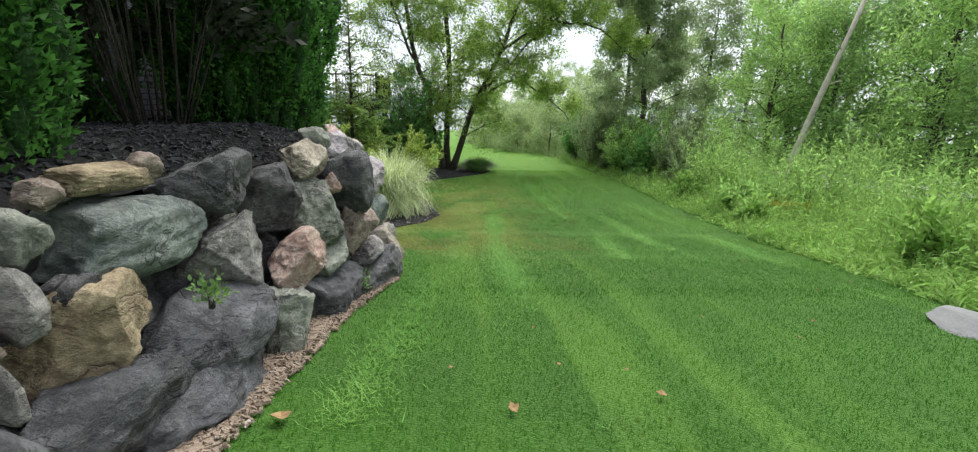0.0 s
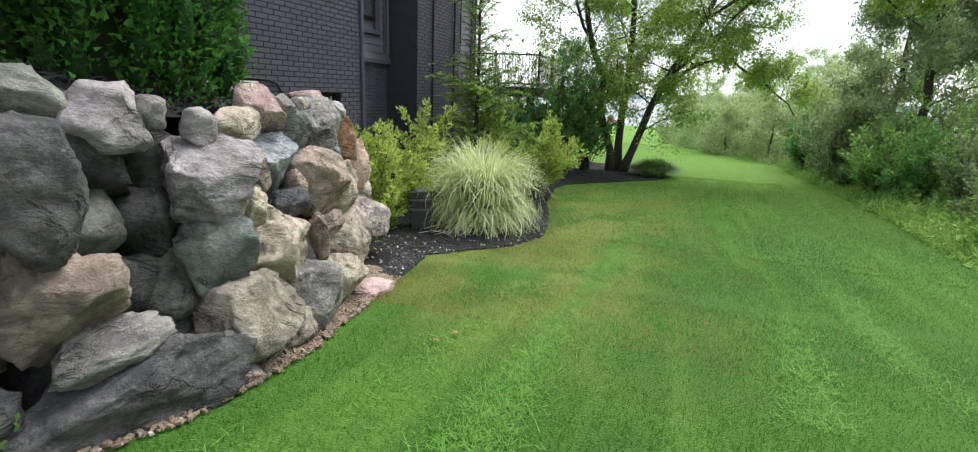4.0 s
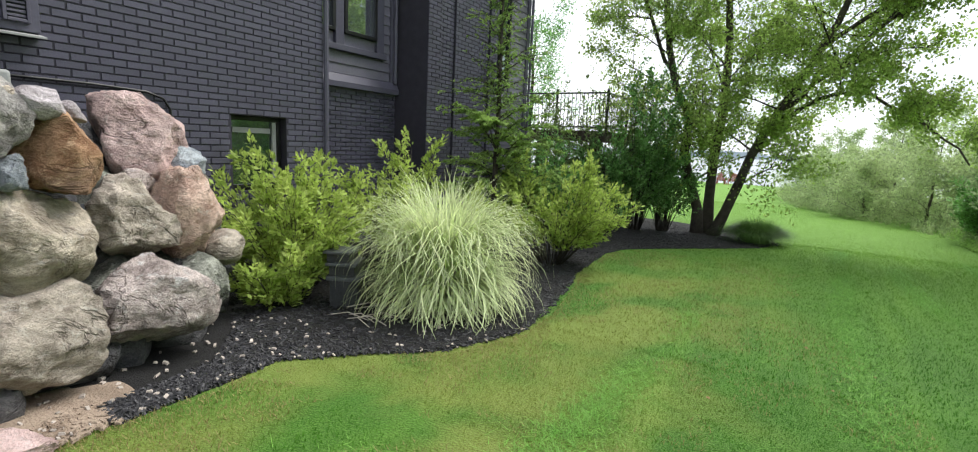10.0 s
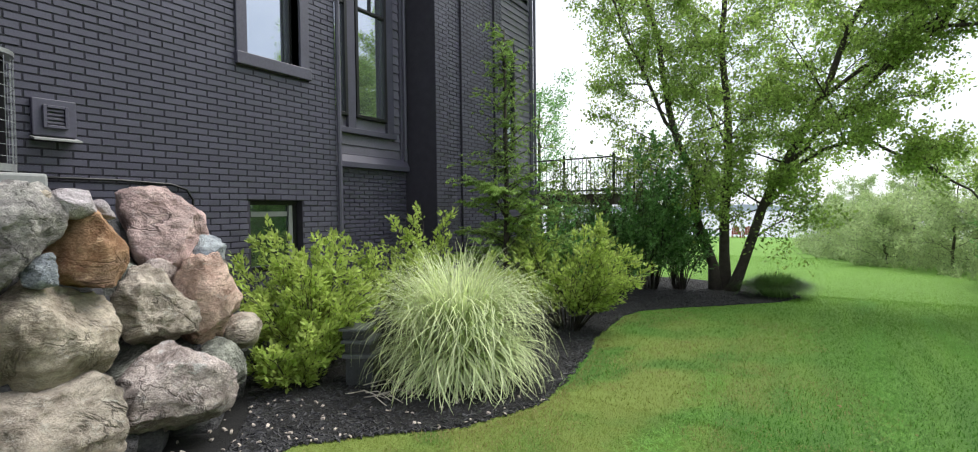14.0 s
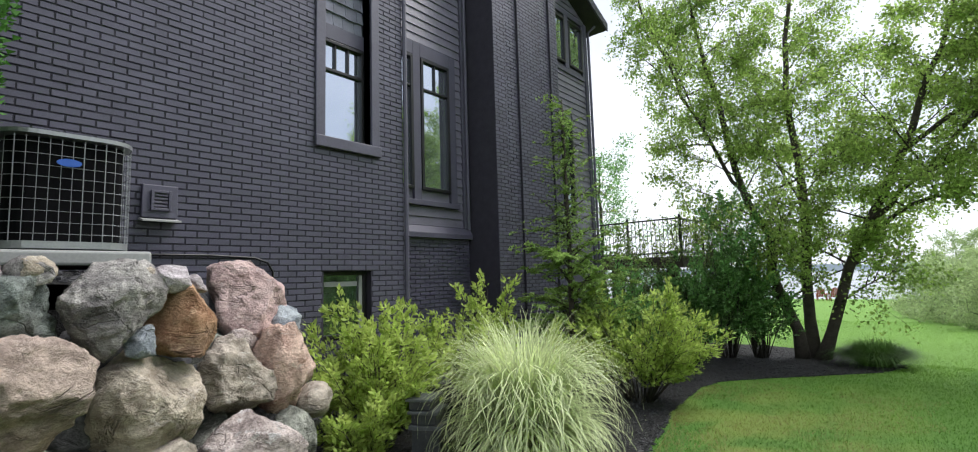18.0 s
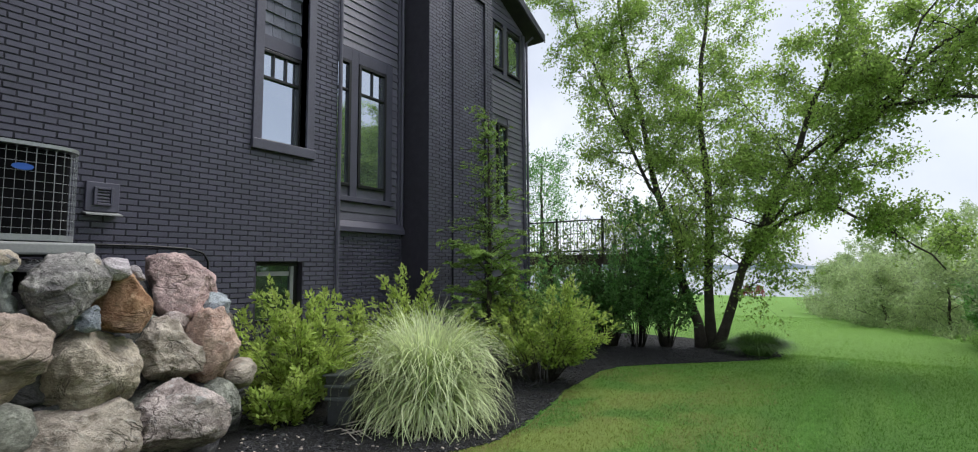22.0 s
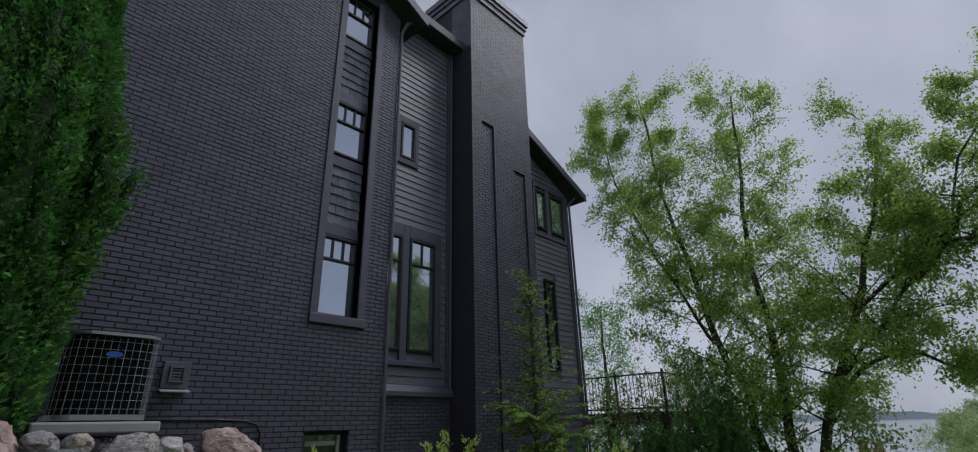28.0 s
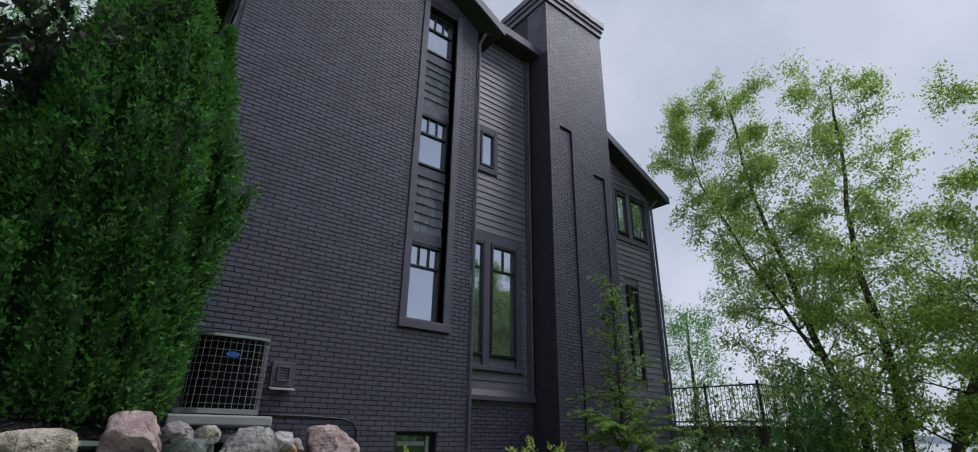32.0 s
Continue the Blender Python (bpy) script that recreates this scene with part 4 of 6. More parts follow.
def arborvitae(x, y, z, height, radius, seed, plumes=200, label="tall dense green arborvitae in a hedge row"):
    """A narrow conifer: dark core coloured as the shade in its folds, and thousands of upright scale fronds in vertical
    plumes.
    """
    rng = np.random.default_rng(seed)
    tree = thing("arborvitae", label, "hedge tree", (x, y, z), "arborvitae hedge")
    part("trunk", tubes("trunk", [([(0, 0, -0.1), (0, 0, height * 0.9)], [0.07, 0.02])], M_BARK, 8), M_BARK, tree)
    rows, cols = 30, 48
    def prof(u):
        return radius * (0.74 + 0.65 * u if u < 0.4 else max(0.03, 1 - ((u - 0.4) / 0.6) ** 1.5))

    columns = max(7, round(2 * math.pi * radius * 0.85 / 0.26))

    def column(c, u):
        # the turn and the reach of one upright column of foliage at the height u
        sway = noise.noise((c * 1.7 + seed, u * 2.2, 0.3))
        return 2 * math.pi * (c + 0.55 * sway) / columns, 0.86 + 0.14 * noise.noise((c * 2.9, u * 1.6, seed)) + 0.05 * (c % 3)

    verts, faces = [], []
    for i in range(rows):
        u = i / (rows - 1)
        for k in range(cols):
            a = 2 * math.pi * k / cols
            r = prof(u) * 0.6
            verts.append((r * math.cos(a), r * math.sin(a), 0.05 + u * height * 0.97))
    for i in range(rows - 1):
        for k in range(cols):
            j = (k + 1) % cols
            faces.append((i * cols + k, i * cols + j, (i + 1) * cols + j, (i + 1) * cols + k))
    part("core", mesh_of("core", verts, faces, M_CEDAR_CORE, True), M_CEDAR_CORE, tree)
    # upright plumes: bulging bodies in the darker shade colour with feathery frond tips
    ring, steps, count = 6, 4, 105
    bodies, body_faces, quads = [], [], []
    one = np.array([(i * ring + k, i * ring + (k + 1) % ring, (i + 1) * ring + (k + 1) % ring, (i + 1) * ring + k) for i in range(steps - 1) for k in range(ring)])
    turn = np.arange(ring) * 2 * math.pi / ring
    up = np.linspace(0, 1, steps)
    girth = np.sin(math.pi * (0.08 + 0.86 * up)) ** 0.8
    levels = max(4, plumes // columns)
    for p in range(plumes):
        c = p % columns
        u = min(0.99, ((p // columns) + rng.random()) / levels)
        a, far = column(c, u)
        tall = rng.uniform(0.16, 0.34) * (1.1 - 0.4 * u)
        wide = min(tall * rng.uniform(0.4, 0.6), 0.04 + 0.62 * math.pi * prof(u) / columns)
        a += rng.normal() * 0.18 * 2 * math.pi / columns
        r = max(0.0, prof(u) * far * rng.uniform(0.92, 1.04) - wide * 0.6)
        lobe = noise.noise((3.4 * prof(u) * math.cos(a) + seed, 3.4 * prof(u) * math.sin(a), 2.6 * u * height))
        if lobe < -0.42:
            continue
        r *= 0.96 + 0.28 * lobe
        face = np.array([math.cos(a), math.sin(a), 0])
        foot = np.array([r * math.cos(a), r * math.sin(a), 0.02 + u * (height * 0.97 - tall)])
        axis = foot + np.outer(up, np.array([0, 0, tall])) + np.outer(up ** 2, face * 0.22 * tall) + np.outer(up, rng.normal(size=3) * 0.05 * tall)
        out = np.stack([np.cos(turn), np.sin(turn), np.zeros(ring)], 1)
        swell = rng.uniform(0.68, 1.12, (steps, ring, 1))
        body = axis[:, None] + out[None] * wide * girth[:, None, None] * swell * 0.62
        body_faces.append(one + len(bodies) * ring * steps)
        bodies.append(body.reshape(-1, 3))
        i, k = rng.integers(0, steps, count), rng.integers(0, ring, count)
        pts = body[i, k] + out[k] * wide * rng.uniform(0.0, 0.6, count)[:, None] + rng.normal(size=(count, 3)) * np.array([0.02, 0.02, 0.05])
        way = out[k] * 0.6 + face * 0.5 + rng.normal(size=(count, 3)) * 0.35 + np.array([0, 0, 0.55])
        way /= np.linalg.norm(way, axis=1)[:, None]
        side = np.cross(way, out[k] + rng.normal(size=(count, 3)) * 0.8)
        side /= np.linalg.norm(side, axis=1)[:, None]
        s = rng.uniform(0.02, 0.046, count)[:, None]
        q = np.empty((count, 3, 3))
        q[:, 0], q[:, 1], q[:, 2] = pts - way * s * 0.4 - side * s * 0.44, pts - way * s * 0.4 + side * s * 0.44, pts + way * s * 0.8
        quads.append(q)
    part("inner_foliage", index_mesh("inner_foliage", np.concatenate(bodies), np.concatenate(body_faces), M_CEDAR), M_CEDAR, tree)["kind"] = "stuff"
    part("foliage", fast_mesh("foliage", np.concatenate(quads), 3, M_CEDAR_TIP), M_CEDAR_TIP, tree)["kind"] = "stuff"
    return tree


def shrub(name, label, at, radius, height, leaf_mat, leaf_size, leaves, seed, stems=26, category="shrub", long=2.2, group=""):
    """A shrub of many rising stems that fork into leafy shoots."""
    rng = np.random.default_rng(seed)
    bush = thing(name, label, category, at, group)
    wood, pts, ways = [], [], []
    shoots = 7
    each = max(6, leaves // (stems * shoots))
    for k in range(stems):
        a, lean = rng.uniform(0, 2 * math.pi), rng.uniform(0.0, 1.0) ** 0.6
        h = height * rng.uniform(0.4, 1.05) * (1 - 0.35 * lean ** 2)
        tip = np.array([math.cos(a) * radius * lean, math.sin(a) * radius * lean, h])
        foot = np.array([math.cos(a) * 0.14 * radius, math.sin(a) * 0.14 * radius, -0.05])
        mid = foot * 0.4 + tip * 0.6 * np.array([0.75, 0.75, 0.85])
        wood.append(([foot, mid, tip], [0.012, 0.007, 0.002]))
        for j in range(shoots):
            u = 1.0 if j == 0 else rng.uniform(0.3, 0.95)
            base = foot * (1 - u) ** 2 + 2 * u * (1 - u) * mid + u ** 2 * tip
            way = np.array([math.cos(a) * lean, math.sin(a) * lean, 0.9]) + rng.normal(size=3) * np.array([0.55, 0.55, 0.3])
            way /= np.linalg.norm(way)
            run = (0.11 + 0.13 * height) * rng.uniform(0.6, 1.3)
            end = base + way * run
            if leaves > 3000:
                wood.append(([base, end], [0.004, 0.0015]))
            v = rng.uniform(0.1, 1.0, each)[:, None] ** 0.7 * 1.05
            side = rng.normal(size=(each, 3))
            side /= np.linalg.norm(side, axis=1)[:, None]
            pts.append(base + way * run * v + side * (leaf_size * long * 0.5 + 0.05 * run))
            ways.append(side * 0.8 + way * 0.9 + rng.normal(size=(each, 3)) * 0.25)
    c, way = np.concatenate(pts), np.concatenate(ways)
    way /= np.linalg.norm(way, axis=1)[:, None]
    across = np.cross(way, rng.normal(size=way.shape) * 0.6 + np.array([0, 0, 1.0]))
    across /= np.linalg.norm(across, axis=1)[:, None] + 1e-9
    s = (leaf_size * rng.uniform(0.6, 1.3, len(c)))[:, None]
    quads = np.stack([c - way * s * long * 0.5, c + across * s * 0.5, c + way * s * long * 0.5, c - across * s * 0.5], 1)
    part("stemwork", tubes("stemwork", wood, M_BARK, 3), M_BARK, bush)["kind"] = "stuff"
    part("leaves", fast_mesh("leaves", quads, 4, leaf_mat), leaf_mat, bush)["kind"] = "stuff"
    return bush


def grass_clump(name, label, at, radius, height, mat, count, width, seed, category="grass clump", arch=1.0):
    rng = np.random.default_rng(seed)
    clump = thing(name, label, category, at)
    a = rng.uniform(0, 2 * math.pi, count)
    lean = rng.uniform(0.05, 1, count) ** 0.8
    foot = 0.26 * radius * np.sqrt(rng.random(count))
    root = np.stack([np.cos(a) * foot, np.sin(a) * foot, np.full(count, -0.02)], 1)
    reach = radius * (0.2 + 0.85 * lean) * rng.uniform(0.62, 1.14, count)
    h = height * (1.0 - 0.86 * lean ** rng.uniform(1.0, 2.1, count) * arch) * rng.uniform(0.72, 1.1, count)
    tip = np.stack([np.cos(a) * reach, np.sin(a) * reach, h], 1) + rng.normal(size=(count, 3)) * 0.11 * height
    tip[:, 2] = np.maximum(tip[:, 2], 0.03)
    bend = np.stack([np.cos(a) * 0.06 * radius, np.sin(a) * 0.06 * radius, height * (0.06 + 0.40 * lean * arch)], 1)
    part("blades", blades("blades", root, tip, bend, width * rng.uniform(0.6, 1.2, count), mat, 6), mat, clump)["kind"] = "stuff"
    return clump


def fountain_grass(name, label, at, radius, height, mat, count, width, seed):
    """A clump whose long blades rise, arch over and hang."""
    rng = np.random.default_rng(seed)
    clump = thing(name, label, "grass clump", at)
    steps = 9
    lean = rng.uniform(0.0, 1.0, count) ** 0.7
    a = rng.uniform(0, 2 * math.pi, count) + np.repeat(rng.normal(size=count // 9 + 1) * 0.25, 9)[:count]
    foot = 0.24 * radius * np.sqrt(rng.random(count))
    length = height * (0.72 + 0.1 * lean) * rng.uniform(0.6, 1.05, count)
    first = np.radians(88 - 3 * lean + rng.normal(size=count) * 5)
    skirt = rng.random(count) < 0.4
    lean, first = np.where(skirt, rng.uniform(0.85, 1.0, count), lean), np.where(skirt, np.radians(rng.uniform(66, 86, count)), first)
    last = np.radians(80 - 195 * lean + rng.normal(size=count) * 14)
    sway, knee = rng.normal(size=count) * 0.35, np.where(skirt, rng.uniform(0.9, 1.7, count), rng.uniform(1.6, 3.0, count))
    length = np.where(skirt, height * rng.uniform(0.3, 0.72, count), length * 1.1)
    r, z, out = foot.copy(), np.full(count, -0.02), np.empty((count, steps + 1, 2, 3))
    for i in range(steps + 1):
        u = i / steps
        turn = a + sway * u * u
        mid = np.stack([np.cos(turn) * r, np.sin(turn) * r, np.maximum(z, 0.02)], 1)
        side = np.stack([-np.sin(turn), np.cos(turn), np.zeros(count)], 1) * (width * rng.uniform(0.8, 1.0, count) * (1.03 - u) ** 0.6)[:, None]
        out[:, i, 0], out[:, i, 1] = mid - side, mid + side
        slope = first + (last - first) * ((i + 0.5) / steps) ** knee
        r, z = r + np.cos(slope) * length / steps, z + np.sin(slope) * length / steps
    one = np.array([(2 * i, 2 * i + 1, 2 * i + 3, 2 * i + 2) for i in range(steps)])
    faces = (np.arange(count) * (2 * steps + 2))[:, None, None] + one[None]
    part("blades", index_mesh("blades", out, faces, mat), mat, clump)["kind"] = "stuff"
    return clump


# hedge on the terrace
arborvitae(-2.12, 5.58, 1.85, 5.15, 1.05, 21, 950, "tall dense green arborvitae at the end of the hedge")
arborvitae(-2.8, 6.2, 1.78, 5.0, 0.42, 22, 430, "narrow green arborvitae close to the house wall")
arborvitae(-2.35, 2.45, 1.93, 5.0, 0.76, 23, 760)
arborvitae(-2.35, 1.35, 1.93, 5.1, 0.78, 24, 800)
arborvitae(-2.4, 0.2, 1.93, 5.2, 0.76, 25, 380)
arborvitae(-2.4, -0.9, 1.93, 5.2, 0.72, 26, 160)
arborvitae(-3.4, 3.2, 1.80, 3.2, 0.8, 27, 160, "dark arborvitae in the shade behind the hedge row")
arborvitae(-3.3, 4.5, 1.80, 2.6, 0.7, 28, 150, "dark arborvitae in the shade behind the hedge row")

bx, by = -0.25, 19.85
branching_tree("birch_tree", "three-trunked river birch with airy green crown in a mulch bed", (bx, by, ground(bx, by)),
               ([(-0.15, -0.05, -0.1), (-0.6, 0.0, 2.2), (-1.4, 0.1, 5.0), (-2.0, 0.2, 8.2), (-2.4, 0.3, 12.5)],
                [(0.05, 0.1, -0.1), (0.1, 0.3, 3.0), (-0.1, 0.6, 6.0), (0.1, 0.8, 8.4), (0.3, 0.9, 11.6)],
                [(0.2, -0.1, -0.1), (0.9, 0.1, 2.2), (2.0, 0.2, 4.6), (2.8, 0.3, 6.4), (3.5, 0.4, 8.9)],
                [(1.3, 0.1, 3.0), (2.6, 0.0, 4.3), (4.2, -0.2, 6.2), (5.8, -0.4, 9.4)],
                [(1.2, 0.1, 2.9), (2.5, -0.3, 3.4), (3.6, -0.5, 3.0), (4.6, -0.6, 2.0)],
                [(-1.0, 0.1, 3.8), (-2.2, -0.2, 6.2), (-3.2, -0.4, 9.0), (-3.8, -0.5, 12.4)],
                [(2.0, 0.2, 4.5), (3.8, -0.2, 5.6), (5.4, -0.6, 5.4), (6.9, -0.9, 4.2)],
                [(3.2, 0.0, 4.9), (5.0, -0.4, 6.8), (6.6, -0.8, 7.6), (8.0, -1.0, 7.4)]),
               M_LEAF_BIRCH, M_BARK, 0.048, 175000, 3, limbs=30, subs=11, twigs=6, reach=2.35, droop=0.5, trunk_r=0.12, start=0.13, rise=(0.1, 1.05), spread=0.085, fork=0.6, bias=0.95)

fountain_grass("ornamental_grass", "large arching clump of cream-striped ornamental grass", (-1.28, 10.3, 0.03), 0.95, 1.75, M_REED, 2700, 0.0112, 5)
grass_clump("mounded_grass", "low dark green mound of fine grass", (0.95, 19.3, -0.31), 0.95, 0.52, M_SEDGE, 5200, 0.006, 6, arch=0.95)
shrub("spirea", "yellow-green leafy shrub in front of the brick wall", (-2.85, 9.8, 0.03), 0.95, 1.36, M_LEAF_GOLD, 0.034, 10500, 7, 44)
shrub("spirea", "low yellow-green leafy sprig between boulder and slate fixture", (-2.35, 9.2, 0.0), 0.55, 0.62, M_LEAF_GOLD, 0.034, 3200, 10, 20)
shrub("spirea", "yellow-green leafy shrub in front of the brick wall", (-2.75, 11.5, -0.03), 0.95, 1.55, M_LEAF_GOLD, 0.034, 8000, 8, 36)
shrub("spirea", "yellow-green leafy shrub at the edge of the bed", (-1.45, 13.3, -0.1), 1.0, 1.65, M_LEAF_GOLD, 0.034, 11500, 9, stems=46)

# ---- boulder wall ----
# squareness, number of split faces, nearest and farthest split
STYLES = {"round": (2.3, 8, 0.34, 0.47), "facet": (2.7, 13, 0.27, 0.41), "block": (4.0, 10, 0.33, 0.46), "flat": (3.0, 9, 0.33, 0.46)}


def boulder_mesh(seed, style="facet", rough=0.06, level=4):
    """A worn stone one across: a squared ball with split faces, broken by noise."""
    rng = random.Random(seed)
    power, facets, near, far = STYLES[style]
    bm = bmesh.new()
    bmesh.ops.create_icosphere(bm, subdivisions=level, radius=0.5)
    cuts = []
    for k in range(facets):
        n = Vector((rng.gauss(0, 1), rng.gauss(0, 1), rng.gauss(0, 0.9))).normalized()
        cuts.append((n, rng.uniform(near, far)))
    off = Vector((seed * 3.1, seed * 1.7, 0))
    for v in bm.verts:
        w = v.co.normalized()
        p = w * (0.5 / sum(abs(c) ** power for c in w) ** (1 / power))
        for n, d in cuts:
            over = p.dot(n) - d
            if over > 0:
                p -= n * over * 0.97
        q = p * 2
        p += w * rough * (0.8 * noise.noise(q * 1.5 + off) + 0.45 * noise.noise(q * 4 + off) - 0.5 * abs(noise.noise(q * 3.1 - off)) + 0.38 * noise.noise(q * 8 + off) - 0.4 * abs(noise.noise(q * 5.5 + off)) + 0.16 * noise.noise(q * 18 + off))
        v.co = p
    lo = Vector([min(v.co[k] for v in bm.verts) for k in range(3)])
    hi = Vector([max(v.co[k] for v in bm.verts) for k in range(3)])
    for v in bm.verts:
        v.co = Vector([(v.co[k] - lo[k]) / (hi[k] - lo[k]) - 0.5 for k in range(3)])
    return bm


STONE_WORDS = {"ochre": "ochre sandstone", "grey": "grey granite", "dark": "dark charcoal", "green": "mossy green-grey", "pink": "pink granite", "orange": "rusty orange", "tan": "tan sandstone",
               "pale": "pale grey-beige", "blue": "blue-grey", "brown": "brown", "slate": "blue-black", "moss": "lichened grey", "rose": "rose granite", "salmon": "salmon-pink", "taupe": "grey-tan", "rosegrey": "pinkish grey"}
stones = 0


def boulder(x, y, z, w, deep, h, turn, colour, style, level=4, label=""):
    """A fieldstone: its centre, width along the wall, depth and height, and its turn about the upright."""
    global stones
    stones += 1
    tilt = Matrix.Rotation(radians(random.Random(stones * 7).uniform(-5, 5)), 4, "X")
    bm = boulder_mesh(stones, style, level=5 if level == 4 and w > 0.4 else level)
    bmesh.ops.transform(bm, matrix=tilt @ Matrix.Diagonal((deep * 1.08, w * 1.1, h * 1.09, 1)), verts=bm.verts[:])
    for f in bm.faces:
        f.smooth = True
    me = bpy.data.meshes.new("boulder")
    bm.to_mesh(me)
    bm.free()
    me.materials.append(STONE[colour])
    ob = new("boulder", me)
    ob.matrix_world = pose(x, y, z, 0, 0, -turn)
    words = "large" if w > 0.55 else "small" if w < 0.26 else "angular" if style in ("facet", "block") else "rounded"
    return tagged(ob, label or f"{words} {STONE_WORDS[colour]} boulder in a dry-stacked retaining wall", "boulder", "boulders of the retaining wall")


boulder(-1.48, 2.25, 1.92, 0.52, 0.19, 0.12, 9, "ochre", "flat")
boulder(-1.43, 2.44, 1.95, 0.16, 0.12, 0.12, 8, "brown", "round")
boulder(-1.48, 2.33, 1.64, 0.77, 0.43, 0.38, 7, "green", "round")
boulder(-1.38, 2.92, 1.79, 0.60, 0.37, 0.38, 6, "dark", "facet")
boulder(-1.23, 3.52, 1.60, 0.43, 0.33, 0.44, 11, "dark", "facet")
boulder(-1.27, 2.91, 1.40, 0.59, 0.39, 0.42, 8, "grey", "facet")
boulder(-1.07, 3.39, 1.19, 0.57, 0.33, 0.42, 5, "pink", "facet")
boulder(-1.22, 2.58, 1.06, 1.02, 0.52, 0.48, 6, "slate", "round")
boulder(-1.40, 1.90, 1.38, 0.48, 0.37, 0.41, 2, "ochre", "block")
boulder(-1.40, 1.87, 1.53, 0.21, 0.16, 0.18, 2, "dark", "facet")
boulder(-1.49, 1.78, 1.78, 0.17, 0.17, 0.20, 4, "moss", "round")
boulder(-1.44, 1.65, 1.58, 0.15, 0.19, 0.26, 3, "grey", "round")
boulder(-1.51, 1.93, 1.90, 0.15, 0.12, 0.12, 4, "brown", "round")
boulder(-1.22, 2.03, 1.08, 0.29, 0.20, 0.20, 5, "dark", "round")
boulder(-1.15, 2.19, 0.91, 0.79, 0.38, 0.34, 5, "slate", "facet")
boulder(-1.30, 1.71, 1.08, 0.58, 0.37, 0.37, 4, "slate", "block")
boulder(-1.34, 1.45, 1.37, 0.08, 0.10, 0.22, 3, "grey", "round")
boulder(-1.00, 3.01, 0.93, 0.43, 0.26, 0.47, 6, "moss", "facet")
boulder(-1.18, 4.07, 1.78, 0.49, 0.36, 0.35, 9, "tan", "facet")
boulder(-1.11, 3.96, 1.41, 0.59, 0.48, 0.51, 9, "moss", "round")
boulder(-0.93, 4.45, 1.57, 0.43, 0.44, 0.54, 5, "dark", "block")
boulder(-1.22, 4.62, 1.91, 0.37, 0.23, 0.22, -3, "moss", "facet")
boulder(-1.11, 4.91, 1.81, 0.35, 0.27, 0.30, 3, "pale", "facet")
boulder(-1.03, 5.05, 1.83, 0.17, 0.14, 0.16, 1, "grey", "round")
boulder(-0.98, 4.16, 1.61, 0.14, 0.14, 0.17, 15, "pink", "facet")
boulder(-0.86, 4.47, 1.12, 0.42, 0.39, 0.47, 5, "brown", "facet")
boulder(-0.80, 4.55, 0.68, 1.05, 0.53, 0.44, 4, "dark", "facet")
boulder(-0.78, 4.57, 0.90, 0.46, 0.27, 0.24, 3, "grey", "round")
boulder(-1.04, 4.01, 1.04, 0.61, 0.39, 0.34, 9, "moss", "flat")
boulder(-1.04, 3.88, 0.70, 0.78, 0.55, 0.53, 4, "slate", "block")
boulder(-1.03, 3.66, 1.16, 0.10, 0.12, 0.17, 6, "ochre", "round")
boulder(-0.60, 5.05, 0.56, 0.16, 0.12, 0.11, 2, "pale", "round")
boulder(-0.99, 5.27, 1.76, 0.16, 0.15, 0.18, -6, "pale", "round")
boulder(-1.11, 5.59, 1.72, 0.45, 0.26, 0.23, -15, "tan", "flat")
boulder(-1.43, 6.17, 1.78, 0.38, 0.32, 0.36, -12, "rose", "facet")
boulder(-0.93, 5.29, 1.49, 0.49, 0.41, 0.42, -2, "pale", "facet")
boulder(-1.15, 5.76, 1.43, 0.17, 0.17, 0.22, -18, "brown", "facet")
boulder(-1.08, 5.69, 1.33, 0.14, 0.12, 0.12, -18, "grey", "facet")
boulder(-0.98, 5.56, 1.28, 0.20, 0.19, 0.23, -17, "tan", "round")
boulder(-1.35, 6.12, 1.40, 0.45, 0.41, 0.47, -9, "blue", "facet")
boulder(-1.16, 6.09, 1.17, 0.27, 0.22, 0.24, -8, "slate", "facet")
boulder(-1.22, 6.23, 1.28, 0.11, 0.16, 0.23, -8, "brown", "round")
boulder(-1.33, 6.60, 1.24, 0.51, 0.45, 0.52, -14, "brown", "round")
boulder(-1.05, 5.81, 0.99, 0.70, 0.50, 0.50, -13, "tan", "facet")
boulder(-0.85, 5.23, 1.11, 0.34, 0.36, 0.46, -7, "green", "facet")
boulder(-0.75, 5.27, 0.74, 0.57, 0.47, 0.50, -3, "taupe", "round")
boulder(-0.87, 5.89, 0.59, 0.43, 0.40, 0.48, -13, "grey", "block")
boulder(-0.66, 4.95, 0.67, 0.11, 0.14, 0.23, 4, "slate", "round")
boulder(-0.94, 6.12, 0.97, 0.14, 0.16, 0.33, -13, "brown", "facet")
boulder(-1.09, 6.42, 0.96, 0.34, 0.18, 0.18, -18, "brown", "facet")
boulder(-1.04, 6.44, 0.55, 0.53, 0.36, 0.38, -18, "tan", "facet")
boulder(-0.74, 5.63, 0.54, 0.35, 0.21, 0.19, -13, "taupe", "flat")
boulder(-1.49, 7.07, 0.60, 0.65, 0.48, 0.50, -22, "taupe", "block")
boulder(-1.74, 7.81, 0.58, 0.73, 0.52, 0.55, -16, "rosegrey", "facet")
boulder(-2.12, 8.34, 0.48, 0.46, 0.34, 0.50, -30, "moss", "round")
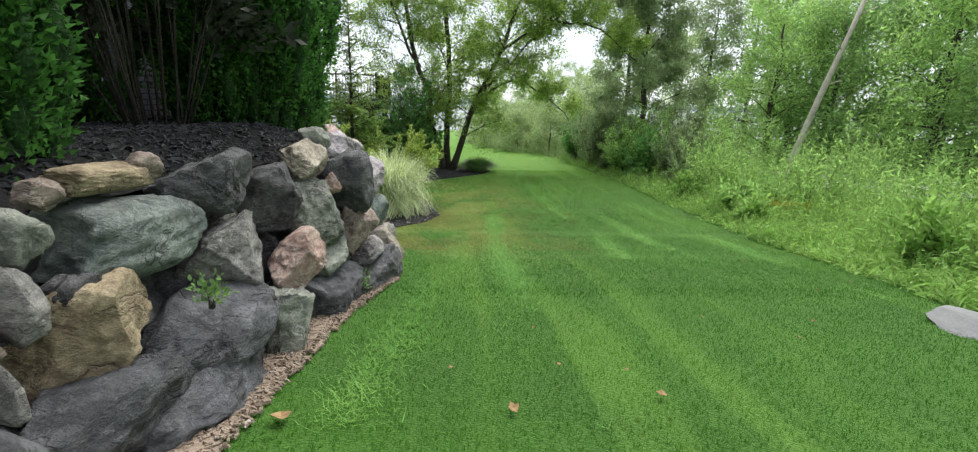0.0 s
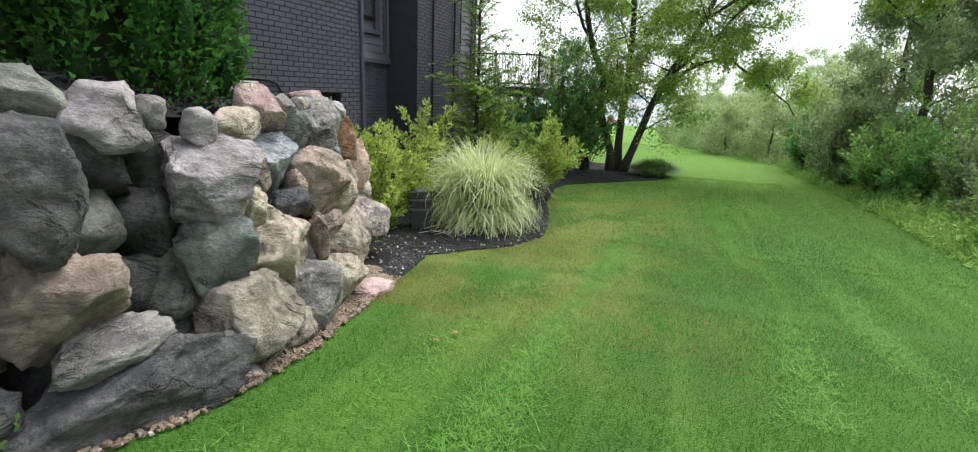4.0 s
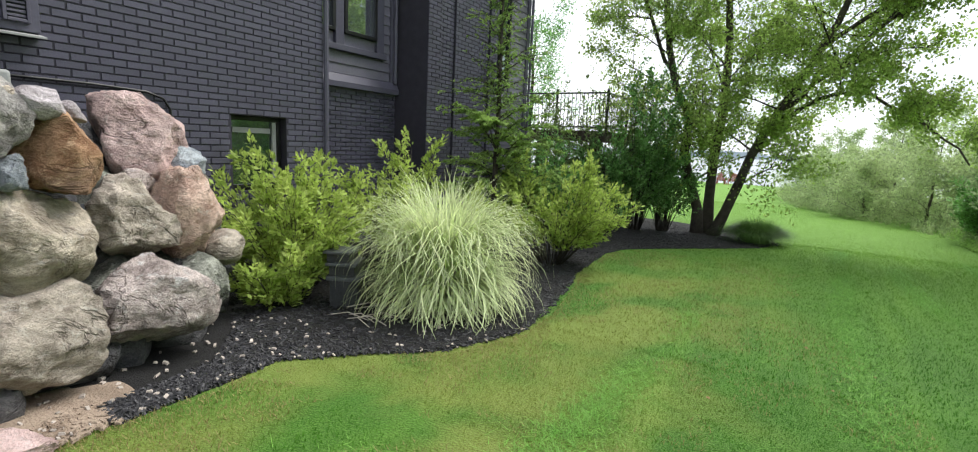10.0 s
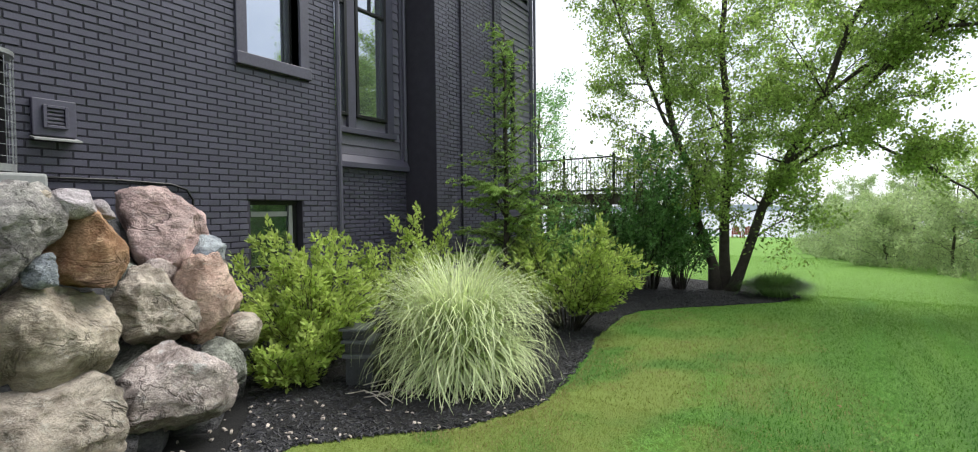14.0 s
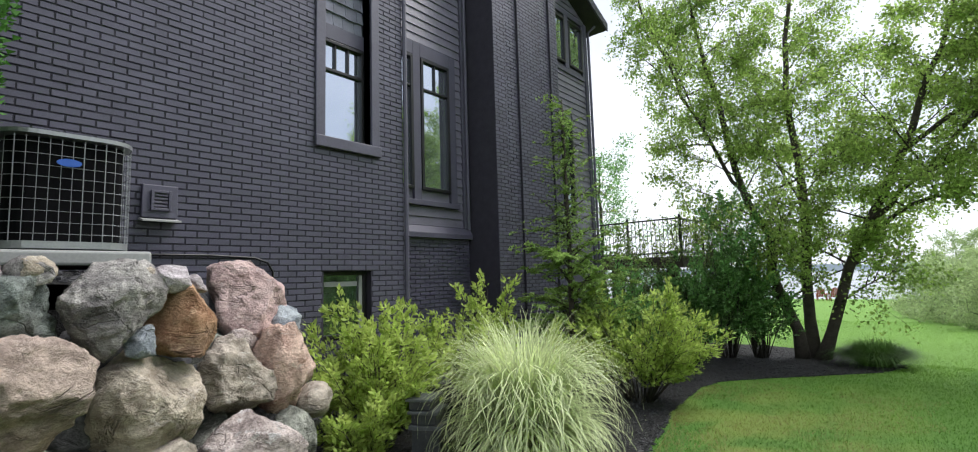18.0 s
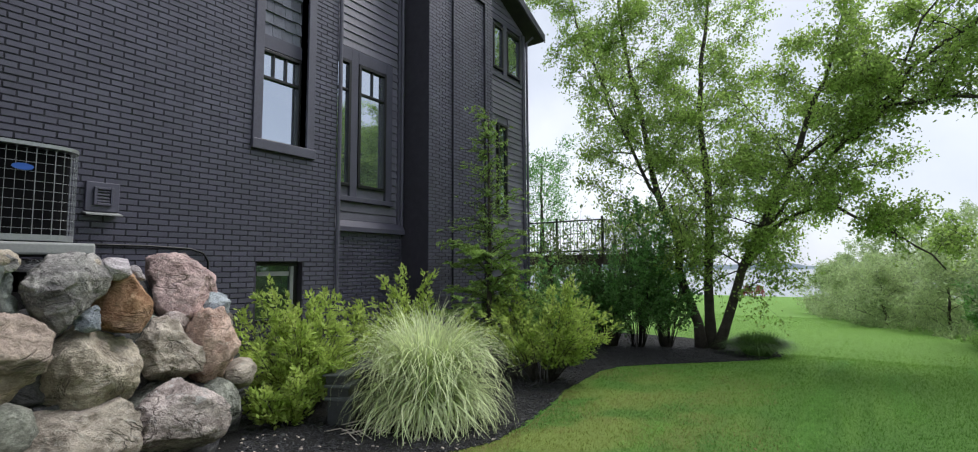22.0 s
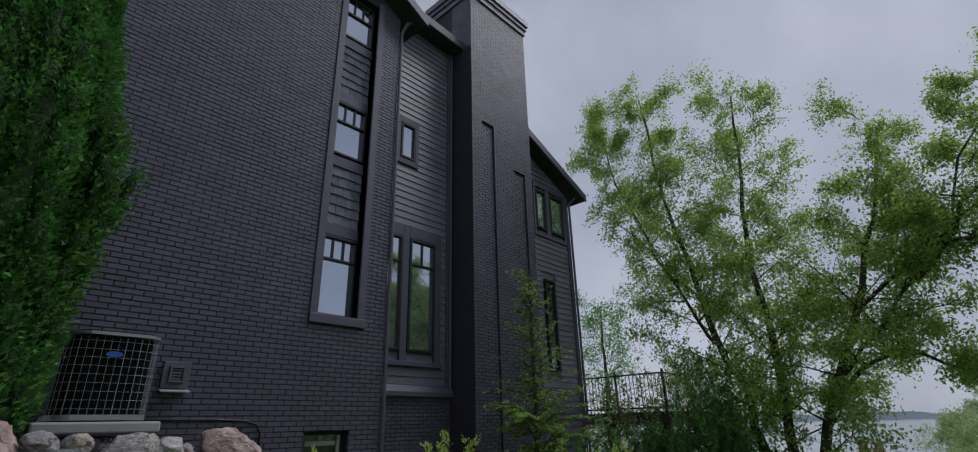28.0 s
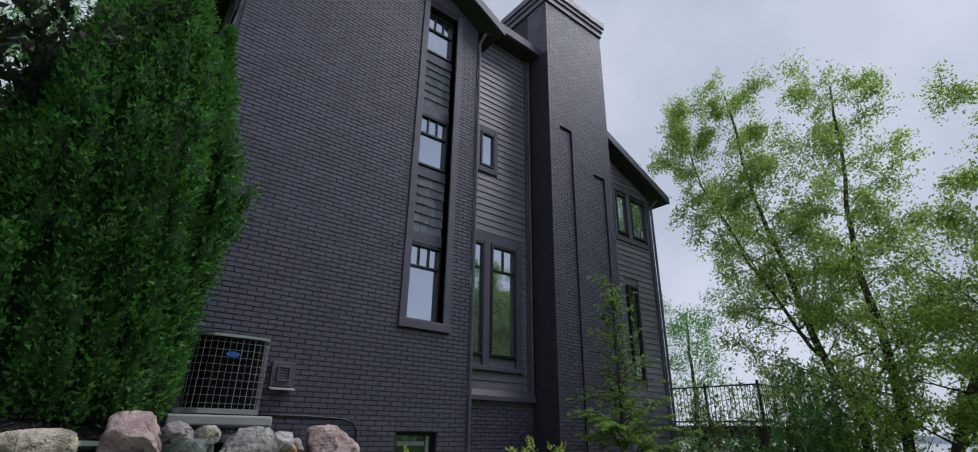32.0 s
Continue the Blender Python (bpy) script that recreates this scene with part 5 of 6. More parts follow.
boulder(-1.66, 7.21, 1.07, 0.53, 0.48, 0.58, -25, "tan", "round")
boulder(-1.65, 6.99, 1.61, 0.46, 0.44, 0.53, -19, "grey", "facet")
boulder(-1.52, 6.56, 1.60, 0.46, 0.34, 0.38, -16, "green", "facet")
boulder(-1.69, 7.39, 1.51, 0.33, 0.34, 0.42, -31, "orange", "facet")
boulder(-2.57, 8.17, 1.58, 0.65, 0.53, 0.60, -27, "rose", "block")
boulder(-1.61, 7.13, 1.76, 0.19, 0.14, 0.15, -20, "tan", "round")
boulder(-1.64, 7.30, 1.76, 0.24, 0.17, 0.16, -25, "pale", "round")
boulder(-1.75, 7.48, 1.73, 0.12, 0.11, 0.11, -35, "pale", "facet")
boulder(-1.55, 7.14, 1.42, 0.14, 0.14, 0.17, -23, "blue", "facet")
boulder(-2.06, 7.81, 1.06, 0.49, 0.47, 0.56, -30, "taupe", "facet")
boulder(-2.27, 7.99, 1.28, 0.35, 0.20, 0.19, -31, "rosegrey", "facet")
boulder(-2.28, 8.33, 0.98, 0.60, 0.60, 0.78, -17, "salmon", "facet")
boulder(-2.41, 8.42, 1.42, 0.26, 0.21, 0.24, -15, "blue", "facet")
boulder(-2.26, 8.61, 0.73, 0.35, 0.26, 0.28, -22, "taupe", "round")
boulder(-1.47, 6.45, 1.82, 0.22, 0.17, 0.17, -12, "pale", "facet")
boulder(-1.51, 6.65, 1.80, 0.18, 0.15, 0.16, -16, "grey", "round")
boulder(-1.51, 6.66, 1.82, 0.18, 0.13, 0.12, -16, "tan", "round")
boulder(-2.75, 8.75, 0.62, 0.50, 0.45, 0.62, -45, "dark", "facet")
boulder(-3.05, 8.72, 1.10, 0.45, 0.40, 0.50, -45, "taupe", "facet")
boulder(-3.00, 8.35, 1.45, 0.45, 0.40, 0.40, -30, "grey", "round")
boulder(-1.00, 6.83, 0.32, 0.42, 0.34, 0.12, 20, "rose", "flat", label="flat pink stone lying on the sandy soil")
boulder(-0.60, 5.06, 0.54, 0.17, 0.15, 0.12, 0, "rose", "flat", label="small pale pink stone at the foot of the wall")
# stones of the same wall further back, and the second layer that fills its gaps, coloured mostly dark for the shade
# there
rng = random.Random(11)
for z, h in ((1.15, 0.40), (1.5, 0.38), (1.82, 0.30)):
    y = 1.5
    while y > -2.6:
        w = rng.uniform(0.35, 0.7)
        boulder(skin(y - w / 2, z) - 0.2, y - w / 2, z, w * 1.05, 0.45, h, 8, rng.choice(("grey", "dark", "green", "brown", "slate")), "facet", 3)
        y -= w
for row in range(5):
    y = 8.7
    while y > 1.6:
        w = rng.uniform(0.3, 0.5)
        z = ground(0, y) + 0.14 + 0.31 * row
        if z < 1.62:
            boulder(skin(y - w / 2, z) - 0.46, y - w / 2, z, w * 1.2, 0.42, 0.4, -15 if y > 5.5 else 5, rng.choice(("dark", "slate", "dark", "dark", "moss")), "facet", 3)
        y -= w

# ---- things by the house ----
def air_conditioner():
    x0, x1, y0, y1, z0, z1 = -3.52, -2.74, 6.62, 7.41, 2.0, 2.81
    unit = thing("air_conditioner", "grey wire-caged outdoor air-conditioning condenser on a pad", "air conditioner", ((x0 + x1) / 2, (y0 + y1) / 2, z0))
    half = (x1 - x0) / 2

    def ring(r, inset, z_lo, z_hi, mat, name, label=""):
        pts = []
        for cx, cy, a0 in ((1, 1, 0), (-1, 1, 90), (-1, -1, 180), (1, -1, 270)):
            for k in range(7):
                a = radians(a0 + 15 * k)
                pts.append((cx * (half - r) + (r - inset) * math.cos(a), cy * (half - r) + (r - inset) * math.sin(a)))
        return part(name, prism(pts, z_lo, z_hi, "z"), mat, unit, label), pts

    ring(0.2, 0.05, 0.04, 0.77, M_COIL, "coil", "black finned coil behind the cage")
    base, outline = ring(0.2, 0.0, 0.0, 0.05, M_METAL, "base_pan")
    ring(0.2, -0.006, 0.782, 0.812, M_METAL, "top_rim", "rounded grey steel top rim")
    ring(0.2, 0.06, 0.8102, 0.83, M_COIL, "fan_grille")
    # cage wires
    line = [Vector((x, y, 0)) for x, y in outline] + [Vector((*outline[0], 0))]
    lengths = [0.0]
    for a, b in zip(line, line[1:]):
        lengths.append(lengths[-1] + (b - a).length)
    for k in range(44):
        s = lengths[-1] * k / 44
        i = max(j for j in range(len(line) - 1) if lengths[j] <= s)
        p = line[i].lerp(line[i + 1], (s - lengths[i]) / max(1e-6, lengths[i + 1] - lengths[i]))
        v, f = tube([(p.x, p.y, 0.04), (p.x, p.y, 0.77)], (0.0034 if k % 6 == 0 else 0.0019,) * 2, 5)
        part("cage_wire", mesh_of("cage_wire", v, f, M_WIRE), M_WIRE, unit)
    for k in range(9):
        z = 0.1 + 0.078 * k
        v, f = tube([(p.x, p.y, z) for p in line], [0.0017] * len(line), 5)
        part("cage_hoop", mesh_of("cage_hoop", v, f, M_WIRE), M_WIRE, unit)
    bm = bmesh.new()
    bmesh.ops.create_circle(bm, cap_ends=True, segments=24, radius=1, matrix=Matrix.Translation((half + 0.007, -0.02, 0.60)) @ Matrix.Rotation(radians(90), 4, "Y") @ Matrix.Diagonal((0.028, 0.07, 1, 1)))
    badge = bmesh.ops.extrude_face_region(bm, geom=bm.faces[:])
    bmesh.ops.translate(bm, vec=(0.006, 0, 0), verts=[v for v in badge["geom"] if isinstance(v, bmesh.types.BMVert)])
    bmesh.ops.recalc_face_normals(bm, faces=bm.faces[:])
    part("badge", bm, M_BADGE, unit, "small blue oval badge")
    return unit


air_conditioner()
pad = new("equipment_pad", bpy.data.meshes.new("equipment_pad"))
bm = box(-3.60, -2.66, 6.50, 7.50, 1.88, 1.985, 0.02)
bm.to_mesh(pad.data)
bm.free()
pad.data.materials.append(M_PAD)
tagged(pad, "pale grey composite pad under the condenser", "equipment pad")

# dryer vent on the brick
vent = thing("wall_vent", "charcoal painted vent hood on the brick wall", "vent", (WALL_X + 0.002, 7.84, 2.51))
part("back_plate", box(0.0, 0.05, -0.15, 0.15, -0.145, 0.165, 0.008), M_TRIM, vent)
for a, b, c, d in ((-0.085, -0.06, -0.08, 0.11), (0.06, 0.085, -0.08, 0.11), (-0.06, 0.06, 0.085, 0.11), (-0.06, 0.06, -0.08, -0.055)):
    part("louvre_frame", box(0.051, 0.085, a, b, c, d, 0.004), M_TRIM, vent)
for k in range(4):
    part("louvre", box(0.052, 0.074, -0.058, 0.058, -0.045 + 0.034 * k, -0.026 + 0.034 * k, 0.003), M_TRIM, vent)
part("drip_ledge", prism([(0.0, -0.16), (0.13, -0.19), (0.13, -0.175), (0.0, -0.146)], -0.16, 0.16, "y"), M_PAD, vent, "pale drip ledge")

# cable on the wall
path = [(WALL_X + 0.02, 7.5, 2.0), (WALL_X + 0.02, 7.65, 2.02), (WALL_X + 0.02, 8.3, 2.02), (WALL_X + 0.02, 8.75, 2.0), (WALL_X + 0.02, 8.9, 1.95), (WALL_X + 0.02, 8.96, 1.85), (WALL_X + 0.02, 8.97, 1.2), (WALL_X + 0.02, 8.97, 0.1)]
v, f = tube(path, [0.012] * len(path), 8)
tagged(new("wall_cable", mesh_of("wall_cable", v, f, M_DARK, True)), "black cable fixed along the brick wall", "cable")

# stacked dark block fixture in the bed
stack = thing("stone_fixture", "stacked dark slate block fixture in the mulch bed", "garden fixture", (-1.95, 9.66, 0.04))
stack.rotation_euler.z = radians(28)
stack.scale = (0.85, 0.85, 1.15)
M_SLATE = material("dark_slate", (0.03, 0.032, 0.035), (0.075, 0.08, 0.085), 0.35, 8, 60, 0.4, 0.006)
M_EDGE = material("split_slate_edge", (0.05, 0.055, 0.06), (0.13, 0.14, 0.15), 0.5, 12, 60, 0.4, 0.006)
part("block", box(-0.16, 0.16, -0.17, 0.17, -0.04, 0.24, 0.012), M_SLATE, stack)
part("slab", box(-0.19, 0.19, -0.2, 0.2, 0.243, 0.275, 0.006), M_EDGE, stack)
part("block", box(-0.17, 0.12, -0.16, 0.16, 0.278, 0.36, 0.01), M_SLATE, stack)
part("slab", box(-0.2, 0.15, -0.2, 0.19, 0.363, 0.39, 0.006), M_EDGE, stack)
part("block", box(-0.2, 0.06, -0.15, 0.17, 0.393, 0.46, 0.01), M_SLATE, stack)
part("slab", box(-0.23, 0.09, -0.19, 0.2, 0.463, 0.485, 0.006), M_EDGE, stack)

# loose stone pavers at the lawn's far side
for k, (px, py, w, d, a) in enumerate(((3.95, 3.3, 0.75, 0.5, 20), (4.15, 2.7, 0.7, 0.45, 5), (4.3, 2.1, 0.6, 0.5, 40))):
    bm = boulder_mesh(300 + k, "flat", 0.05, 3)
    bmesh.ops.transform(bm, matrix=Matrix.Diagonal((w, d, 0.16, 1)), verts=bm.verts[:])
    me = bpy.data.meshes.new("stepping_stone")
    bm.to_mesh(me)
    bm.free()
    me.materials.append(M_FLAG)
    ob = new("stepping_stone", me)
    ob.matrix_world = pose(px, py, ground(px, py) + 0.02, 0, 0, a)
    tagged(ob, "flat grey stepping stone set in the lawn edge", "stepping stone", "stepping stones")

# deck beyond the house
M_DECK = material("dark_deck_wood", (0.05, 0.038, 0.03), (0.10, 0.08, 0.065), 0.8, 6, 60, 0.4, 0.006)
M_RAIL = material("black_rail_metal", (0.012, 0.012, 0.013), (0.022, 0.022, 0.024), 0.4, 8, 60, 0.05, 0.001)
DX0, DX1, DY0, DY1, DZ = -9.5, -2.75, 19.2, 23.5, 2.12
deck = thing("deck", "raised dark wooden deck with black metal railing", "deck", (DX1, DY0, 0))


def deck_part(name, bm, mat, label=""):
    ob = part(name, bm, mat, deck, label)
    ob.matrix_parent_inverse = Matrix.Translation((-DX1, -DY0, 0))


for k in range(30):
    y = DY0 + (DY1 - DY0) * k / 30
    deck_part("plank", box(DX0, DX1, y, y + 0.137, DZ - 0.03, DZ, 0.004), M_DECK)
deck_part("rim_beam", box(DX0, DX1 - 0.02, DY0 + 0.01, DY0 + 0.06, DZ - 0.29, DZ - 0.033), M_DECK)
deck_part("rim_beam", box(DX1 - 0.08, DX1 - 0.03, DY0 + 0.061, DY1, DZ - 0.29, DZ - 0.033), M_DECK)
for x in (DX1 - 0.3, -4.6, -6.6, -8.6):
    for y in (DY0 + 0.25, DY1 - 0.3):
        deck_part("post", box(x - 0.09, x + 0.09, y - 0.09, y + 0.09, -0.6, DZ - 0.031), M_DECK)
for a, b in (((DX0, DY0 + 0.05), (DX1 - 0.05, DY0 + 0.05)), ((DX1 - 0.05, DY0 + 0.05), (DX1 - 0.05, DY1))):
    length = math.hypot(b[0] - a[0], b[1] - a[1])
    for z in (DZ + 0.1, DZ + 0.98):
        v, f = tube([(*a, z), (*b, z)], (0.022, 0.022), 6)
        deck_part("rail", mesh_of("rail", v, f, M_RAIL), M_RAIL)
    for k in range(int(length / 0.11) + 1):
        u = min(1, k * 0.11 / length)
        x, y = a[0] + (b[0] - a[0]) * u, a[1] + (b[1] - a[1]) * u
        thick = 0.035 if k % 16 == 0 else 0.009
        v, f = tube([(x, y, DZ), (x, y, DZ + (1.08 if k % 16 == 0 else 0.98))], (thick, thick), 6)
        deck_part("newel" if k % 16 == 0 else "baluster", mesh_of("baluster", v, f, M_RAIL), M_RAIL)

# lakeside chairs, far off
M_RED = material("red_paint", (0.30, 0.06, 0.05), (0.42, 0.09, 0.07), 0.5, 6, 40, 0.1)


def lake_chair(x, y, turn):
    chair = thing("lawn_chair", "red slatted lawn chair facing the lake", "chair", (x, y, ground(x, y)), "chairs by the lake")
    for k in range(5):
        part("seat_slat", box(-0.3, 0.3, -0.28 + 0.12 * k, -0.18 + 0.12 * k, 0.34, 0.37), M_RED, chair)
    for k in range(5):
        part("back_slat", prism([(-0.32, 0.3), (-0.29, 0.3), (-0.62, 1.0 + 0.05 * (2 - abs(k - 2))), (-0.65, 1.0 + 0.05 * (2 - abs(k - 2)))], -0.3 + 0.12 * k, -0.2 + 0.12 * k), M_RED, chair)
    for sx in (-1, 1):
        part("arm", box(sx * 0.34 - 0.06, sx * 0.34 + 0.06, -0.4, 0.35, 0.56, 0.585), M_RED, chair)
        part("leg", box(sx * 0.33 - 0.03, sx * 0.33 + 0.03, 0.22, 0.3, 0.0, 0.555), M_RED, chair)
        part("leg", box(sx * 0.33 - 0.03, sx * 0.33 + 0.03, -0.4, -0.32, 0.0, 0.555), M_RED, chair)
    chair.rotation_euler.z = turn


lake_chair(-3.7, 57.3, 0.3)
lake_chair(-4.6, 57.5, 0.0)

lake = sheet("water_lake", lambda y: (-900.0, 900.0), [60.0, 200.0, 500.0, 1400.0], 4, lambda x, y, k: -1.25, M_WATER)
tagged(lake, "pale calm lake reflecting the overcast sky", "lake", kind="structure")
hills = bmesh.new()
# pale blue-grey puts the haze over the far trees into the colour
M_HILL = material("far_shore_haze_tint", (0.30, 0.36, 0.40), (0.36, 0.42, 0.45), 1.0, 0.02, 0.2, 0)
prev = None
for k in range(161):
    x = -900 + 11.25 * k
    top = hills.verts.new((x, 700, 5 + 4 * noise.noise((x * 0.02, 0, 0)) + 3 * noise.noise((x * 0.1, 5, 0))))
    low = hills.verts.new((x, 695, -3))
    if prev:
        hills.faces.new((prev[1], low, top, prev[0]))
    prev = (top, low)
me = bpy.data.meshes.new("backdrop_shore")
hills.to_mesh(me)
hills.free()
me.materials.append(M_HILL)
tagged(new("backdrop_shore", me), "wooded far shore of the lake, coloured pale for haze", "far shore", kind="structure")

# ---- conifer, dark shrubs, meadow and woods ----
def hemlock(at, height, spread, seed):
    rng = np.random.default_rng(seed)
    tree = thing("hemlock", "young feathery hemlock with sparse top against the chimney", "conifer", at)
    part("trunk", tubes("trunk", [([(0, 0, -0.1), (0.03, 0, height * 0.5), (0.0, 0.02, height)], [0.06, 0.035, 0.008])], M_BARK, 8), M_BARK, tree)
    wood, quads = [], []
    for k in range(110):
        f = 0.04 + 0.95 * ((k + rng.random()) / 110) ** 1.2
        span = spread * ((1.0 - 0.9 * f) * rng.uniform(0.5, 1.1) if f < 0.42 else (1.25 - f) * rng.uniform(0.15, 0.85)) + 0.05
        a = rng.uniform(0, 2 * math.pi)
        ahead, out = np.array([math.cos(a), math.sin(a), 0]), np.array([-math.sin(a), math.cos(a), 0])
        lift = rng.uniform(0.35, 1.25)
        foot = np.array([0, 0, f * height])

        def along(v):
            return foot + ahead * span * v + np.array([0, 0, span * (lift * v - 0.5 * v * v)])

        wood.append(([along(0), along(0.5), along(1.0)], [0.011, 0.006, 0.002]))
        bare = f > 0.44
        leafy = 0.16 if bare else 0.75
        for j in range(int(6 + 11 * span)):
            v, way = (rng.uniform(0.05, 1.0) ** (2.0 if bare else 1.0), (1 if j % 2 else -1))
            start = along(v)
            run = (0.34 * span * (1.1 - v) + 0.05) * rng.uniform(0.6, 1.2)
            end = start + (ahead * 0.75 + out * way) * run * 0.8 + np.array([0, 0, rng.uniform(-0.5, 0.25) * run])
            wood.append(([start, (start + end) / 2 + [0, 0, 0.015], end], [0.003, 0.002, 0.001]))
            n = int((14 + 190 * run) * leafy) + 2
            w = rng.uniform(0, 1.05, n)[:, None]
            pts = start + (end - start) * w + rng.normal(size=(n, 3)) * np.array([0.014, 0.014, 0.007])
            point = (end - start) / (run + 1e-6) + rng.normal(size=(n, 3)) * 0.55
            point /= np.linalg.norm(point, axis=1)[:, None]
            side = np.cross(point, np.array([0, 0, 1.0]) + rng.normal(size=(n, 3)) * 0.3)
            side /= np.linalg.norm(side, axis=1)[:, None]
            s = rng.uniform(0.022, 0.048, n)[:, None]
            quads.append(np.stack([pts - point * s, pts + side * s * 0.3, pts + point * s, pts - side * s * 0.3], 1))
    part("branchwork", tubes("branchwork", wood, M_BARK, 5), M_BARK, tree)["kind"] = "stuff"
    part("foliage", fast_mesh("foliage", np.concatenate(quads), 4, M_HEMLOCK), M_HEMLOCK, tree)["kind"] = "stuff"


hemlock((-2.6, 13.4, -0.12), 4.8, 1.6, 31)
for k, (x, y, r, h, n) in enumerate(((-1.75, 18.9, 0.85, 3.5, 9500), (-2.35, 18.6, 0.75, 2.4, 6500), (-1.15, 19.3, 0.75, 2.8, 7000), (-3.1, 18.3, 0.6, 1.7, 4000), (-3.0, 16.4, 0.7, 1.7, 5000))):
    shrub("lilac", "tall dark green lilac shrub by the deck", (x, y, ground(x, y)), r * 1.1, h * 1.12, M_LEAF_DARK, 0.05, n, 40 + k, 40, "shrub", 1.7, "lilacs by the deck")
for k, (x, y, h) in enumerate(((-3.35, 18.9, 3.5), (-2.45, 18.95, 3.4), (-4.0, 18.5, 3.2))):
    shrub("rose_climber", "thin leggy climber in front of the deck railing", (x, y, ground(x, y)), 0.75, h * 1.05, M_LEAF_VINE, 0.045, 4200, 60 + k, 26, "climber", 1.6, "climbers on the deck")
# dark leafy shrub in the hedge gap
shrub("serviceberry", "dark-leaved shrub overhanging the gap in the hedge", (-2.3, 4.2, 1.95), 1.2, 4.2, M_LEAF_PURPLE, 0.06, 9500, 47, 30, "shrub", 1.7)

# meadow of tall weeds along the lawn
rng = np.random.default_rng(50)


def scatter(count, x_of, y0, y1, power=1.0):
    y = y0 + (y1 - y0) * rng.random(count) ** power
    lo = np.interp(y, RIGHT_Y, RIGHT_X)
    x = lo + x_of(rng, count, y)
    return x, y, np.interp(y, GY, GZ)


def meadow(name, label, count, x_of, y0, y1, h_lo, h_hi, width, mat, power=1.0, leaves=10, leaf=0.03):
    """Weed stems with narrow leaves up each one."""
    x, y, z = scatter(count, x_of, y0, y1, power)
    off = x - np.interp(y, RIGHT_Y, RIGHT_X)
    lump = np.array([noise.noise((a * 0.9, b * 0.9, 4)) + 0.5 * noise.noise((a * 2.7, b * 2.7, 1)) for a, b in zip(x, y)])
    h = rng.uniform(h_lo, h_hi, count) * np.clip(0.3 + off * 0.55, 0.3, 1.0) * np.clip(0.8 + 1.1 * lump, 0.25, 1.7)
    root = np.stack([x, y, z - 0.02], 1)
    tip = root + np.stack([rng.normal(size=count) * 0.12 * h, rng.normal(size=count) * 0.12 * h, h], 1)
    me = blades("weed_stems", root, tip, np.zeros((count, 3)), np.full(count, width * 0.5), mat, 2)
    u = np.tile(np.linspace(0.2, 1.0, leaves), count)[:, None]
    pts = np.repeat(root, leaves, 0) + np.repeat(tip - root, leaves, 0) * u + rng.normal(size=(count * leaves, 3)) * 0.03
    q = leaf_quads(pts, leaf * 1.25, rng, -0.6, 3.0)[:, :3]
    patch = tagged(new(name, fast_mesh(name, q, 3, mat)), label, "meadow", kind="stuff")
    tagged(new("weed_stems", me), "green stems of meadow weeds", "meadow", kind="stuff")
    return patch


meadow("meadow_weeds", "tall yellow-green meadow weeds beside the lawn", 9000, lambda g, n, y: g.uniform(0.0, 5.5, n) ** 1.0, -1, 26, 0.6, 1.2, 0.008, M_MEADOW, 1.3, 16, 0.024)
meadow("meadow_tall_weeds", "tall leafy weeds in clumps in the meadow", 2600, lambda g, n, y: g.uniform(0.9, 6.5, n), 0, 26, 0.9, 1.9, 0.009, M_LEAF_WOOD, 1.2, 26, 0.032)
meadow("meadow_low_weeds", "low broad-leaved weeds along the lawn edge", 5200, lambda g, n, y: g.uniform(-0.15, 1.5, n), 0, 24, 0.3, 0.75, 0.006, M_MEADOW, 1.3, 10, 0.034)
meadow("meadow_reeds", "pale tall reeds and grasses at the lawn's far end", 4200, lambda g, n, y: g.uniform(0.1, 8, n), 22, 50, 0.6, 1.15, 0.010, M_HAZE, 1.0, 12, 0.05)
x, y, z = scatter(120, lambda g, n, y: g.uniform(0.6, 2.2, n), 6.5, 12)
keep = (np.abs(y - 9.2) < 0.5)
pts = np.repeat(np.stack([x, y, z + 0.45], 1)[keep], 40, 0)
pts = pts + rng.normal(size=pts.shape) * np.array([0.1, 0.1, 0.05])
tagged(new("goldenrod", fast_mesh("goldenrod", leaf_quads(pts, 0.02, rng), 4, M_GOLDENROD)), "small yellow flower heads in the meadow", "flowers", kind="stuff")
x, y, z = scatter(170, lambda g, n, y: g.uniform(1.8, 4.5, n), 3, 12)
pts = np.repeat(np.stack([x, y, z + rng.uniform(0.75, 1.0, 170)], 1), 24, 0)
pts = pts + rng.normal(size=pts.shape) * np.array([0.05, 0.05, 0.012])
M_LACE = material("white_umbel", (0.5, 0.5, 0.45), (0.7, 0.7, 0.66), 0.8, 8, 60, 0)
tagged(new("white_umbels", fast_mesh("white_umbels", leaf_quads(pts, 0.016, rng), 4, M_LACE)), "flat white wildflower heads in the meadow", "flowers", kind="stuff")

